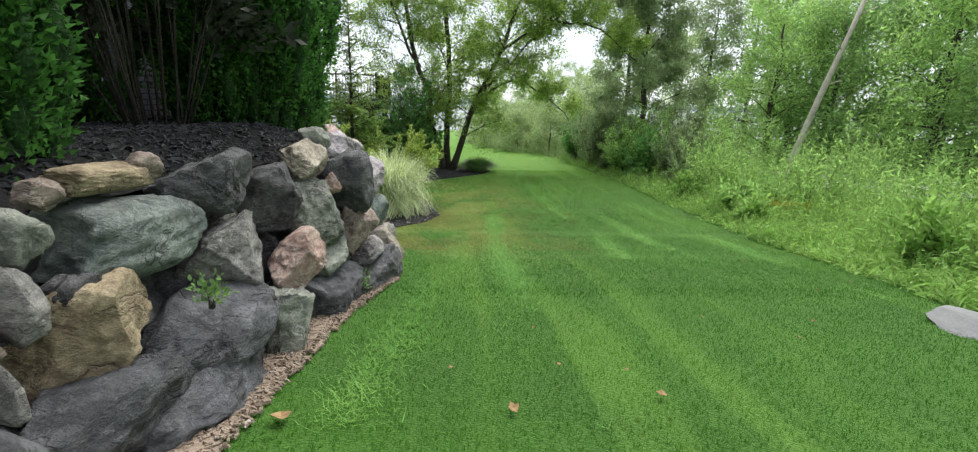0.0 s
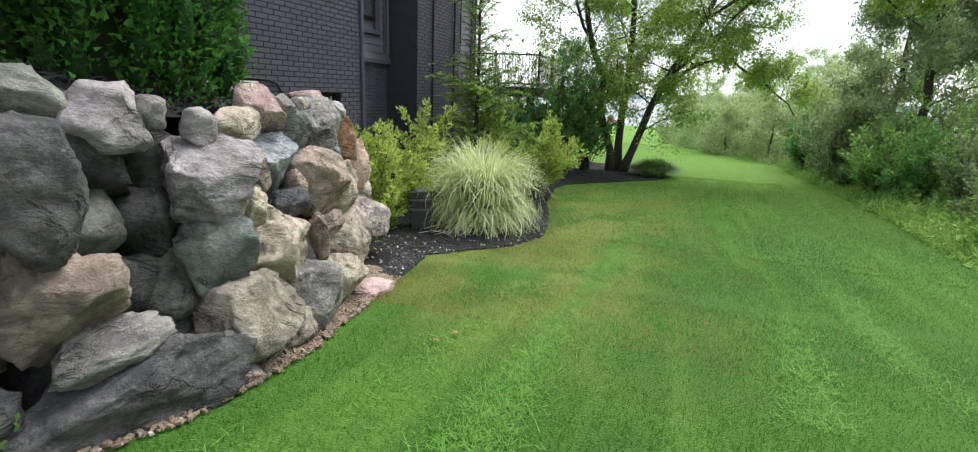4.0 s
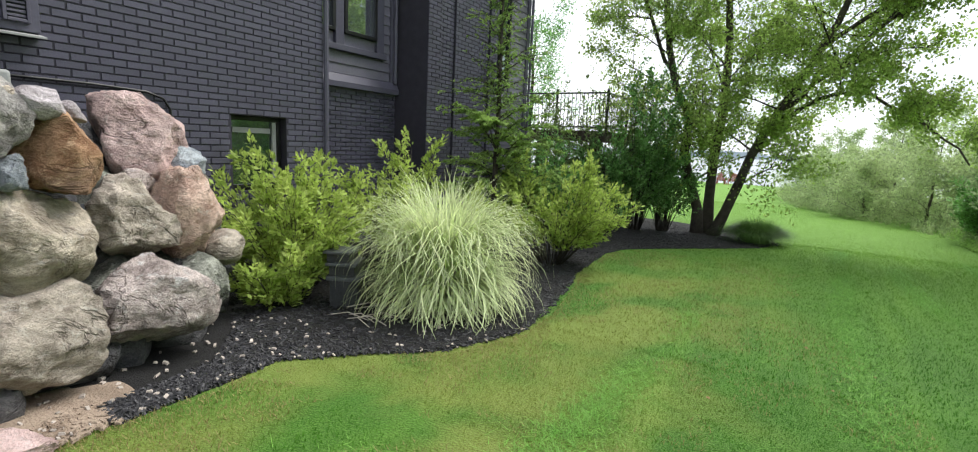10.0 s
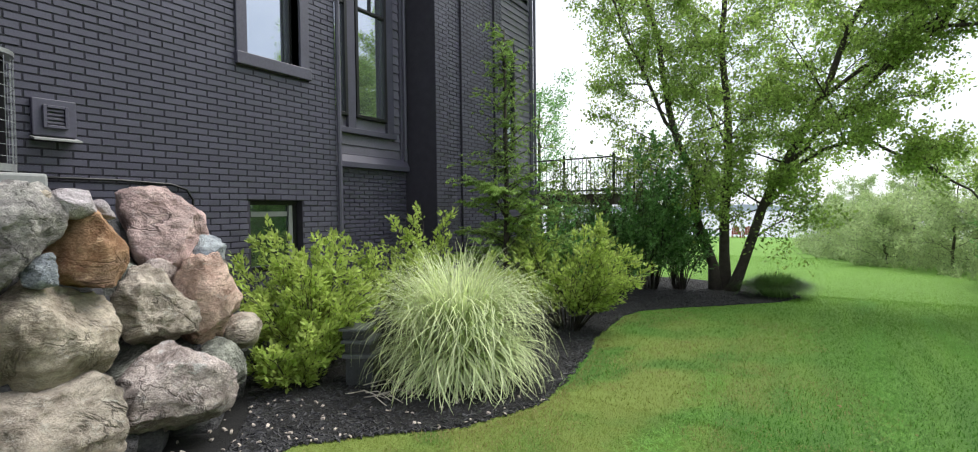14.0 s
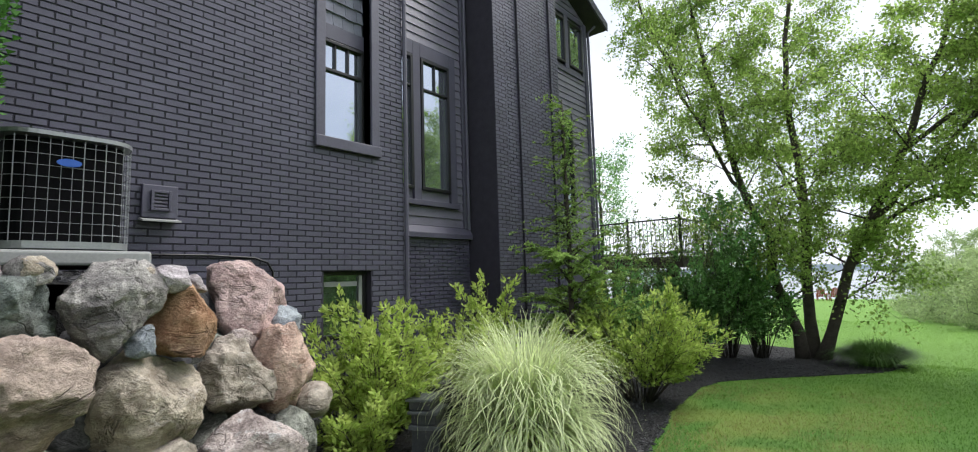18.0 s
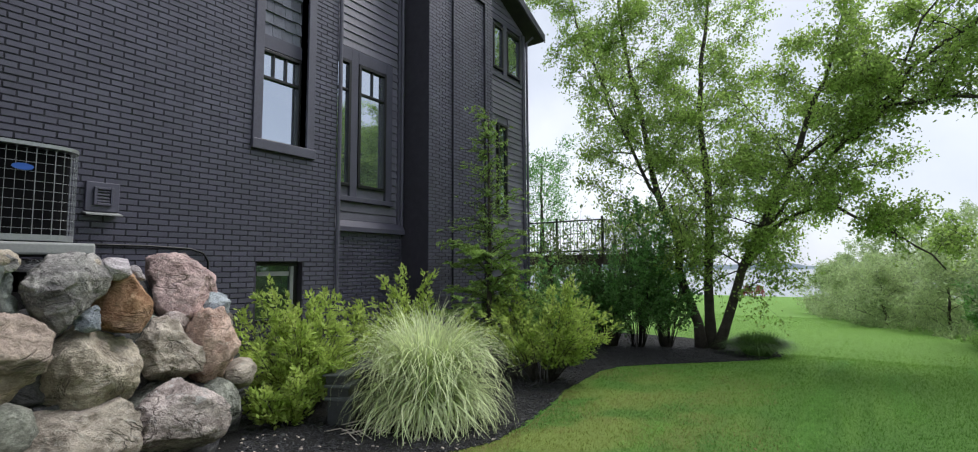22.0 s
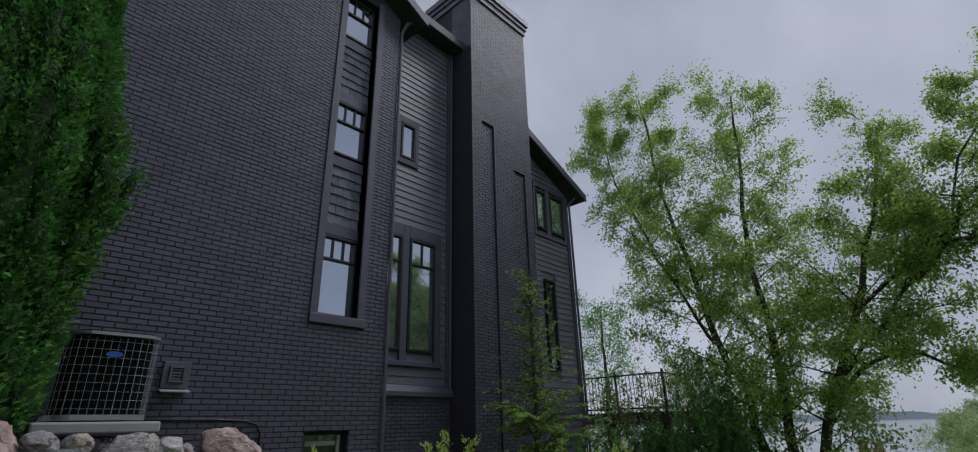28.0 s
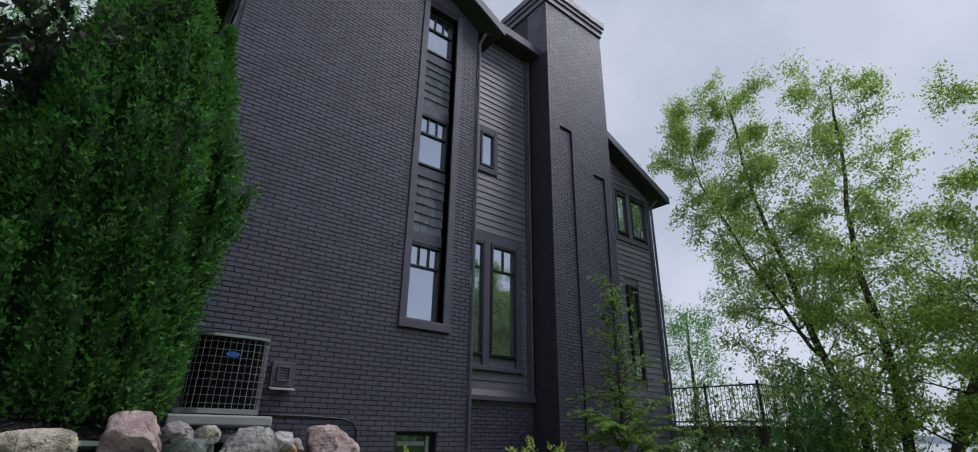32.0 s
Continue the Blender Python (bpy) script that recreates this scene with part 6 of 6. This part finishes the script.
for k, (x, y, r, h) in enumerate(((6.9, 12.5, 0.8, 1.4), (7.8, 15.0, 1.0, 1.9), (7.0, 17.6, 0.9, 1.6), (7.4, 9.8, 0.8, 1.3), (8.2, 7.2, 0.9, 1.4), (6.9, 5.0, 0.6, 1.0), (6.9, 20.0, 1.0, 1.8), (6.5, 22.8, 0.9, 1.5), (9.3, 11.2, 1.0, 1.9), (9.0, 4.0, 0.9, 1.5))):
    shrub("wild_shrub", "wild green shrub among the meadow weeds", (x, y, ground(x, y)), r, h, M_LEAF_WOOD, 0.042, 3600, 140 + k, 34, "shrub", 1.8, "shrubs in the meadow")

# willows and woodland
def simple_tree(x, y, height, reach, mat, leaf, leaves, seed, name="woodland_tree", label="leafy green woodland tree", lean=(0, 0), droop=0.3, limbs=16, clump=0.7, r=0.14, start=0.1, bark=None):
    return branching_tree(name, label, (x, y, ground(x, y)), ([(0, 0, -0.2), (lean[0] * 0.4, lean[1] * 0.4, height * 0.5), (lean[0], lean[1], height)],), mat, bark or M_BARK, leaf, leaves, seed, limbs, 7, 4, reach, droop, r, "woodland", start, 3, (0.1, 0.8), clump * 0.22, False)


simple_tree(7.9, 21.5, 8.5, 2.9, M_LEAF_WILLOW, 0.10, 42000, 61, "willow_tree", "soft grey-green willow at the lawn's edge", droop=0.9, limbs=26, start=0.04)
simple_tree(8.9, 26.5, 9.5, 2.8, M_LEAF_WILLOW, 0.11, 26000, 62, "willow_tree", "soft grey-green willow at the lawn's edge", droop=0.9, limbs=22, start=0.04)
for k, (x, y, h, reach) in enumerate(((11.8, 18.6, 5.6, 2.8), (13.2, 17.4, 5.5, 2.6), (14.5, 21.5, 6.6, 3.4), (13.8, 14.0, 6.2, 3.2), (14.5, 9.0, 4.5, 2.4), (12.2, 6.2, 4.0, 2.2), (15.5, 3.0, 4.5, 2.4),
                                      (18.0, 17.0, 7.2, 3.8), (19.0, 24.0, 8.0, 4.2), (14.0, 28.0, 8.0, 3.6), (13.0, -3.0, 9.0, 4.0), (11.6, 9.2, 3.6, 2.2), (12.2, 12.2, 5.0, 2.4), (17.5, 30.0, 11.0, 4.0))):
    simple_tree(x, y, h, reach, (M_LEAF_WOOD, M_LEAF_DEEP, M_LEAF_WOOD, M_LEAF_DEEP, M_LEAF_WILLOW)[k % 5], 0.12 if h > 6 else 0.09, 15000 if h > 6 else 13000, 70 + k, limbs=26, clump=0.8, start=0.03)
for k, (x, y, h, reach) in enumerate(((3.9, 31.3, 1.9, 1.5), (5.6, 29.4, 2.2, 1.6), (6.9, 27.6, 2.6, 1.7), (3.0, 34.4, 2.0, 1.5), (2.3, 38.0, 2.2, 1.6), (5.0, 33.2, 2.6, 1.8), (7.2, 31.0, 3.0, 2.0), (2.0, 43.0, 2.4, 1.8), (4.2, 40.0, 2.8, 1.9), (8.8, 34.0, 3.6, 2.2),
                                      (6.5, 45.0, 4.5, 2.6), (11.0, 41.0, 4.6, 2.6), (9.5, 52.0, 6.0, 3.0), (15.0, 50.0, 7.0, 3.2), (16.0, 36.0, 8.0, 3.4), (4.0, 55.0, 4.0, 2.4), (14.0, 60.0, 7.0, 3.4), (9.0, 62.0, 5.5, 3.0))):
    simple_tree(x, y, h, reach, M_HAZE, 0.085 if h < 4 else 0.13, 7000, 90 + k, "willow_shrub", "grey-green willow shrub at the meadow's edge, paled for haze", limbs=18, clump=0.6, start=0.02, r=0.05)
# thicket at the lawn's edge under the willow
for k, (x, y, r, h) in enumerate(((6.35, 18.7, 0.8, 1.9), (6.1, 21.3, 0.9, 2.4), (6.7, 17.2, 0.7, 1.6), (7.0, 23.4, 1.0, 2.8), (7.6, 19.6, 1.0, 2.8), (8.6, 18.2, 1.0, 2.6), (6.0, 24.6, 0.8, 1.9), (7.3, 16.0, 0.8, 1.7))):
    mat = (M_LEAF_WOOD, M_LEAF_WILLOW, M_LEAF_DARK, M_LEAF_WILLOW)[k % 4]
    shrub("thicket_shrub", ("leafy green shrub at the lawn's edge", "pale grey-green shrub at the lawn's edge", "dark shrub with bare lower stems at the lawn's edge", "pale grey-green shrub at the lawn's edge")[k % 4],
          (x, y, ground(x, y)), r, h, mat, 0.055, 5200, 180 + k, 36, "shrub", 1.8, "thicket at the lawn's edge")
# mixed weeds and low bushes between lawn and wood
pick = random.Random(77)
for k in range(30):
    y = 1.5 + 20 * ((k + pick.random()) / 30) ** 1.1
    x = lawn_right(y) + pick.uniform(0.5, 4.0)
    mat, words = pick.choice(((M_MEADOW, "bright yellow-green"), (M_LEAF_WOOD, "mid-green"), (M_LEAF_WILLOW, "pale grey-green"), (M_MEADOW, "bright yellow-green"), (M_LEAF_DARK, "dark green")))
    h = pick.uniform(0.5, 1.15) * (0.7 + 0.2 * (x - lawn_right(y)))
    shrub("weed_clump", f"{words} weed clump in the meadow", (x, y, ground(x, y)), h * pick.uniform(0.4, 0.65), h, mat, pick.uniform(0.03, 0.06), 1500, 220 + k, 22, "weeds", pick.uniform(1.6, 2.8), "weed clumps in the meadow")
for k, (x, y, h, reach) in enumerate(((-9.5, 3.5, 12.0, 3.8), (-13.0, 0.0, 13.0, 4.0))):
    simple_tree(x, y, h, reach, M_LEAF_DARK, 0.1, 9000, 110 + k, "garden_tree", "dark leafy garden tree behind the hedge", limbs=18, clump=0.8, start=0.25)
simple_tree(-9.0, 27.0, 7.5, 3.0, M_LEAF_DARK, 0.1, 9000, 115, "garden_tree", "leafy tree beyond the deck", limbs=24, clump=0.9, start=0.03)
# leaning dead trunk
dead = thing("dead_trunk", "pale bare dead trunk leaning over the meadow", "dead tree", (9.95, 14.6, -0.35))
part("trunk", tubes("trunk", [([(0, 0, -0.2), (0.22, 0.1, 1.0), (0.86, 0.2, 3.0), (1.5, 0.3, 4.8), (2.15, 0.4, 6.8)], [0.125, 0.1, 0.085, 0.07, 0.045])], M_PALE_BARK, 10), M_PALE_BARK, dead)
for a, b in (((1.0, 0.22, 3.4), (1.34, 0.05, 3.55)), ((1.36, 0.28, 4.4), (1.02, 0.1, 4.6)), ((1.7, 0.33, 5.4), (2.1, 0.15, 5.6))):
    part("broken_branch", tubes("broken_branch", [([a, b], [0.025, 0.012])], M_PALE_BARK, 6), M_PALE_BARK, dead)

# weeds that grow between the boulders
for k, (x, y, z, r, h, words) in enumerate(((-1.12, 2.3, 1.35, 0.035, 0.035, "small broad-leaved green weed between boulders"), (-0.78, 4.12, 0.72, 0.035, 0.045, "tiny green seedling at the foot of the wall"))):
    shrub("wall_weed", words, (x, y, z), r, h, M_LEAF_DEEP, 0.02, 34, 270 + k, 3, "weed", 1.5)

# ---- lawn blades, mulch chips, pebbles, fallen leaves ----
rng = np.random.default_rng(120)


def turf(name, count, y0, y1, x_hi, h, width, steps):
    y = rng.uniform(y0, y1, count)
    lo, hi = np.interp(y, EDGE_Y, EDGE_X) - 0.07, np.minimum(np.interp(y, RIGHT_Y, RIGHT_X), x_hi)
    x = lo + (hi - lo) * rng.random(count)
    z = np.interp(y, GY, GZ)
    tall = h * rng.uniform(0.5, 1.15, count)
    root = np.stack([x, y, z - 0.004], 1)
    lean = rng.normal(size=(count, 2)) * 0.8
    tip = root + np.stack([lean[:, 0] * tall, lean[:, 1] * tall, tall], 1)
    bend = np.stack([-lean[:, 0] * tall * 0.12, -lean[:, 1] * tall * 0.12, tall * 0.12], 1)
    me = blades(name, root, tip, bend, width * rng.uniform(0.7, 1.3, count), M_BLADE, steps)
    return tagged(new(name, me), "fine green blades of the mown lawn", "grass", kind="stuff")


turf("lawn_grass", 270000, 0.9, 10.5, 5.2, 0.023, 0.002, 1)
turf("lawn_grass_far", 65000, 10.4, 20.0, 6.0, 0.032, 0.0036, 1)
turf("lawn_grass_edge", 40000, 19.5, 34.0, 7.0, 0.03, 0.004, 1)


def thatch(count):
    """Dry straw-coloured blades among the green, thickest beside the mulch bed."""
    y = 6.6 + 9.5 * rng.random(count) ** 1.2
    x = np.interp(y, EDGE_Y, EDGE_X) + 2.8 * rng.random(count) ** 1.5
    keep = np.array([noise.noise((a * 0.9, b * 0.9, 21)) + 0.35 * noise.noise((a * 4, b * 4, 5)) > -0.05 for a, b in zip(x, y)])
    x, y = x[keep], y[keep]
    n = len(x)
    root = np.stack([x, y, np.interp(y, GY, GZ) + 0.004], 1)
    tip = root + np.stack([rng.normal(size=n) * 0.016, rng.normal(size=n) * 0.016, rng.uniform(0.012, 0.028, n)], 1)
    me = blades("dry_thatch", root, tip, np.zeros((n, 3)), np.full(n, 0.0021), M_THATCH, 1)
    tagged(new("dry_thatch", me), "dry straw-coloured grass blades in the lawn", "grass", kind="stuff")


thatch(34000)


def track(points_y, points_x, count, wide):
    """Paler blades pressed flat along a wheel track."""
    y = rng.uniform(points_y[0], points_y[-1], count)
    x = np.interp(y, points_y, points_x) + rng.normal(size=count) * wide
    keep = np.array([noise.noise((a * 1.2, b * 0.5, 9)) for a, b in zip(x, y)]) + rng.uniform(-0.35, 0.35, count) > 0.05
    x, y = x[keep], y[keep]
    n = len(x)
    root = np.stack([x, y, np.interp(y, GY, GZ) + 0.006], 1)
    lean = rng.normal(size=(n, 2)) * 0.04
    tip = root + np.stack([lean[:, 0], lean[:, 1], rng.uniform(0.016, 0.03, n)], 1)
    me = blades("wheel_track", root, tip, np.zeros((n, 3)), np.full(n, 0.0022), M_BLADE_PALE, 1)
    tagged(new("wheel_track", me), "pale pressed grass along a wheel track", "grass", kind="stuff")


track((1.2, 2.9, 4.2, 6.7, 12), (0.5, 0.54, 0.59, 0.66, 0.9), 20000, 0.1)
track((6.0, 7.8, 8.8, 9.7, 11.3, 16, 19.5), (2.2, 2.37, 2.51, 2.3, 2.27, 2.4, 2.6), 24000, 0.1)
track((4.5, 8.5, 11.7, 12.9, 15.2, 18), (3.1, 3.1, 3.1, 3.3, 3.3, 3.25), 20000, 0.1)
track((4.0, 8.1, 12.7, 17, 20), (3.9, 4.33, 4.4, 4.6, 4.7), 20000, 0.1)
track((2.0, 3.4, 5.8, 8), (-0.5, -0.32, -0.05, 0.1), 7000, 0.1)


def chips(name, label, count, place, mat, size, flat=0.3, slim=1.6):
    """Small angular chips strewn on the ground: six-cornered boxes of random turn."""
    x, y, z = place(count)
    turn, tip = rng.uniform(0, math.pi, count), rng.normal(size=(count, 2)) * 0.25
    s = size * rng.uniform(0.5, 1.4, count)
    long, wide = s * rng.uniform(0.8, slim, count), s * rng.uniform(0.35, 0.7, count) * 1.6 / slim
    c, d = np.cos(turn), np.sin(turn)
    corners = np.empty((count, 8, 3))
    for k, (a, b, h) in enumerate(((-1, -1, 0), (1, -1, 0), (1, 1, 0), (-1, 1, 0), (-0.8, -0.7, 1), (0.8, -0.8, 1), (0.7, 0.8, 1), (-0.8, 0.7, 1))):
        corners[:, k, 0] = x + (a * long * c - b * wide * d)
        corners[:, k, 1] = y + (a * long * d + b * wide * c)
        corners[:, k, 2] = z + h * s * flat + a * long * tip[:, 0] + b * wide * tip[:, 1]
    faces = (np.arange(count) * 8)[:, None, None] + np.array([(4, 5, 6, 7), (0, 1, 5, 4), (1, 2, 6, 5), (2, 3, 7, 6), (3, 0, 4, 7)])[None]
    return tagged(new(name, index_mesh(name, corners, faces, mat, True)), label, name.replace("_", " "), kind="stuff")


def in_bed(count):
    y = 7.3 + 14.0 * rng.random(count) ** 2.0
    hi = np.interp(y, EDGE_Y, EDGE_X) - 0.05
    lo = np.where(y < 9.2, np.interp(y, BASE_Y, BASE_X) + 0.02, -3.6)
    x = hi - (hi - lo) * rng.random(count) ** 1.3
    return x, y, np.interp(y, GY, GZ) + 0.012


def on_terrace(count):
    y = rng.uniform(0.8, 8.0, count)
    x = np.array([skin(b, 1.72) - 0.35 for b in y]) - 1.6 * rng.random(count)
    return x, y, np.array([terrace_z(a, b) + 0.004 for a, b in zip(x, y)])


def on_soil(count):
    y = rng.uniform(0.8, 7.3, count)
    hi = np.interp(y, EDGE_Y, EDGE_X)
    lo = np.interp(y, BASE_Y, BASE_X) - 0.1
    return lo + (hi - lo) * rng.random(count), y, np.interp(y, GY, GZ) + 0.018


def in_bed_front(count):
    y = 7.0 + 3.4 * rng.random(count) ** 2.0
    hi = np.interp(y, EDGE_Y, EDGE_X) - 0.04
    return hi - 1.3 * rng.random(count) ** 1.2, y, np.interp(y, GY, GZ) + 0.024


chips("mulch_chips", "black wood chips covering the bed", 24000, in_bed, M_CHIP, 0.0145, 0.5, 2.4)
chips("terrace_chips", "black wood chips on the terrace", 9000, on_terrace, M_CHIP, 0.017, 0.5, 2.2)
chips("soil_crumbs", "small brown stones and crumbs on the sandy soil", 3600, on_soil, M_SOIL, 0.014, 0.7)
chips("soil_pebbles", "small pale stones on the sandy soil", 180, on_soil, M_PEBBLE, 0.01, 0.8, 1.2)
chips("pebbles", "pale pebbles strewn on the mulch", 210, in_bed_front, M_PEBBLE, 0.013, 0.7, 1.15)


def fallen_leaf(x, y, turn, size, label):
    leaf = bmesh.new()
    pts = ((0, -0.5, 0.0), (0.28, -0.2, 0.10), (0.42, 0.05, 0.16), (0.2, 0.2, 0.08), (0.0, 0.55, 0.12), (-0.22, 0.22, 0.07), (-0.4, 0.02, 0.18), (-0.3, -0.22, 0.1))
    rim = [leaf.verts.new((a * size, b * size, c * size)) for a, b, c in pts]
    mid = leaf.verts.new((0, 0, 0.0))
    for i in range(len(rim)):
        leaf.faces.new((mid, rim[i], rim[(i + 1) % len(rim)]))
    me = bpy.data.meshes.new("fallen_leaf")
    leaf.to_mesh(me)
    leaf.free()
    me.materials.append(M_DEADLEAF)
    ob = new("fallen_leaf", me)
    ob.matrix_world = pose(x, y, ground(x, y) + 0.035, 8, -6, turn)
    solid = ob.modifiers.new("thickness", "SOLIDIFY")
    solid.thickness = 0.0015
    tagged(ob, label, "leaf", "fallen leaves on the lawn")


spots = random.Random(8)
fallen_leaf(0.30, 2.1, 20, 0.07, "dry brown leaf lying on the lawn")
fallen_leaf(1.07, 2.22, 80, 0.06, "dry tan leaf lying on the lawn")
fallen_leaf(0.05, 6.23, 140, 0.05, "curled brown leaf lying on the lawn")
fallen_leaf(-0.75, 2.05, 200, 0.11, "large dry leaf at the foot of the wall")
for k in range(26):
    yy = spots.uniform(2.4, 12)
    fallen_leaf(spots.uniform(lawn_left(yy) + 0.15, 4.2), yy, spots.uniform(0, 360), spots.uniform(0.02, 0.042), "dry brown leaf lying on the lawn")
# cut dry stalks by the ornamental grass
for k in range(7):
    a = spots.uniform(-0.6, 0.5)
    p = Vector((-1.75 + spots.uniform(-0.1, 0.2), 9.4 + spots.uniform(-0.15, 0.15), 0.07))
    q = p + Vector((0.42 * math.cos(a), 0.3 * math.sin(a) + 0.1, 0.02))
    v, f = tube([p, (p + q) / 2 + Vector((0, 0, 0.05)), q], (0.005, 0.005, 0.003), 5)
    tagged(new("dry_stalk", mesh_of("dry_stalk", v, f, M_PALE_BARK)), "dry fallen grass stalk on the mulch", "stalk", "dry stalks")

# ---- bricks ----
COURSE, LENGTH, JOINT = 0.0677, 0.213, 0.011


def brick_rows(y0, y1, z0, z1, top_of, holes, seed):
    """Spans (y, y, z) of running-bond bricks on a wall that runs along y."""
    spans, g = [], random.Random(seed)
    row, z = 0, z0
    while z < z1:
        y = y0 - (LENGTH / 2 if row % 2 else 0)
        while y < y1:
            a, b = max(y, y0), min(y + LENGTH - JOINT, y1)
            cuts = [(a, b)]
            for p, q, c, d in holes:
                if c < z + COURSE - 0.01 and d > z:
                    cuts = [s for m, n in cuts for s in ((m, min(n, p)), (max(m, q), n)) if s[1] - s[0] > 0.015]
            for m, n in cuts:
                if n - m > 0.02 and z + COURSE < top_of((m + n) / 2):
                    spans.append((m, n, z))
            y += LENGTH
        z += COURSE
        row += 1
    return spans


def brick_block(spans, x, seed):
    """Corners and faces of proud bricks on the plane x, with slightly uneven faces."""
    g = np.random.default_rng(seed)
    n = len(spans)
    s = np.array(spans)
    face = x + g.normal(size=n) * 0.0016
    co = np.empty((n, 8, 3))
    y0, y1, z0, z1 = s[:, 0], s[:, 1], s[:, 2] + g.normal(size=n) * 0.001, s[:, 2] + COURSE - JOINT + g.normal(size=n) * 0.001
    for k, (back, right, top) in enumerate(((1, 0, 0), (1, 1, 0), (1, 1, 1), (1, 0, 1), (0, 0, 0), (0, 1, 0), (0, 1, 1), (0, 0, 1))):
        inset = 0.0 if back else 0.003
        co[:, k, 0] = np.where(back, x - 0.014, face)
        co[:, k, 1] = np.where(right, y1 - inset, y0 + inset)
        co[:, k, 2] = np.where(top, z1 - inset, z0 + inset)
    faces = (np.arange(n) * 8)[:, None, None] + np.array([(4, 5, 6, 7), (0, 1, 5, 4), (1, 2, 6, 5), (2, 3, 7, 6), (3, 0, 4, 7)])[None]
    return index_mesh("bricks", co, faces, M_BRICKS, True)


front_wall = bpy.data.objects["front_wall"]
spans = brick_rows(HOUSE_Y0, CORNER_Y, 0.10, PEAK_Z, lambda y: gable_z(y) - 0.02, [(STRIP_Y0 - 0.13, STRIP_Y1 + 0.13, STRIP_Z0 - 0.13, STRIP_Z1 + 0.1), BASE_WIN], 1)
near = [s for s in spans if 2.05 < s[2] < 3.3 and s[0] > 7.55 and abs(s[1] - s[0] - LENGTH + JOINT) < 0.01][:290]
near_set = set(near)
brick_me = mesh_of("brick", [(-0.014, 0, 0), (-0.014, LENGTH - JOINT, 0), (-0.014, LENGTH - JOINT, COURSE - JOINT), (-0.014, 0, COURSE - JOINT),
                             (0, 0.003, 0.003), (0, LENGTH - JOINT - 0.003, 0.003), (0, LENGTH - JOINT - 0.003, COURSE - JOINT - 0.003), (0, 0.003, COURSE - JOINT - 0.003)], BOX_FACES, M_BRICK)
for m, n, z in near:
    ob = part("brick", brick_me, M_BRICK, front_wall, "", (WALL_X, m, z))
part("bricks", brick_block([s for s in spans if s not in near_set], WALL_X, 2), M_BRICKS, front_wall)["kind"] = "stuff"
spans = brick_rows(CORNER_Y, CHIM_Y0, 0.1, 2.42, lambda y: 2.43, [], 3)
part("bricks", brick_block(spans, BAY_X, 4), M_BRICKS, bpy.data.objects["bay_wall"])["kind"] = "stuff"
spans = brick_rows(CHIM_Y0, CHIM_Y1, 0.1, 12.6, lambda y: 12.62, [(a, b, 0, t) for a, b, t in PANELS], 5)
part("bricks", brick_block(spans, CHIM_X, 6), M_BRICKS, chimney)["kind"] = "stuff"
rows_in = [s for a, b, t in PANELS for s in brick_rows(a, b, 0.1, t, lambda y: t, [], 7)]
part("panel_bricks", brick_block(rows_in, CHIM_X - 0.046, 8), M_BRICKS, chimney)["kind"] = "stuff"
# side of the chimney that faces the bay
spans = brick_rows(BAY_X, CHIM_X - 0.004, 10.9, 12.6, lambda y: 12.62, [], 9)
side = brick_block(spans, 0.0, 10)
ob = part("side_bricks", side, M_BRICKS, chimney)
ob.matrix_parent_inverse = Matrix()
ob.matrix_local = Matrix(((0, 1, 0, 0), (-1, 0, 0, CHIM_Y0), (0, 0, 1, 0), (0, 0, 0, 1)))
ob["kind"] = "stuff"
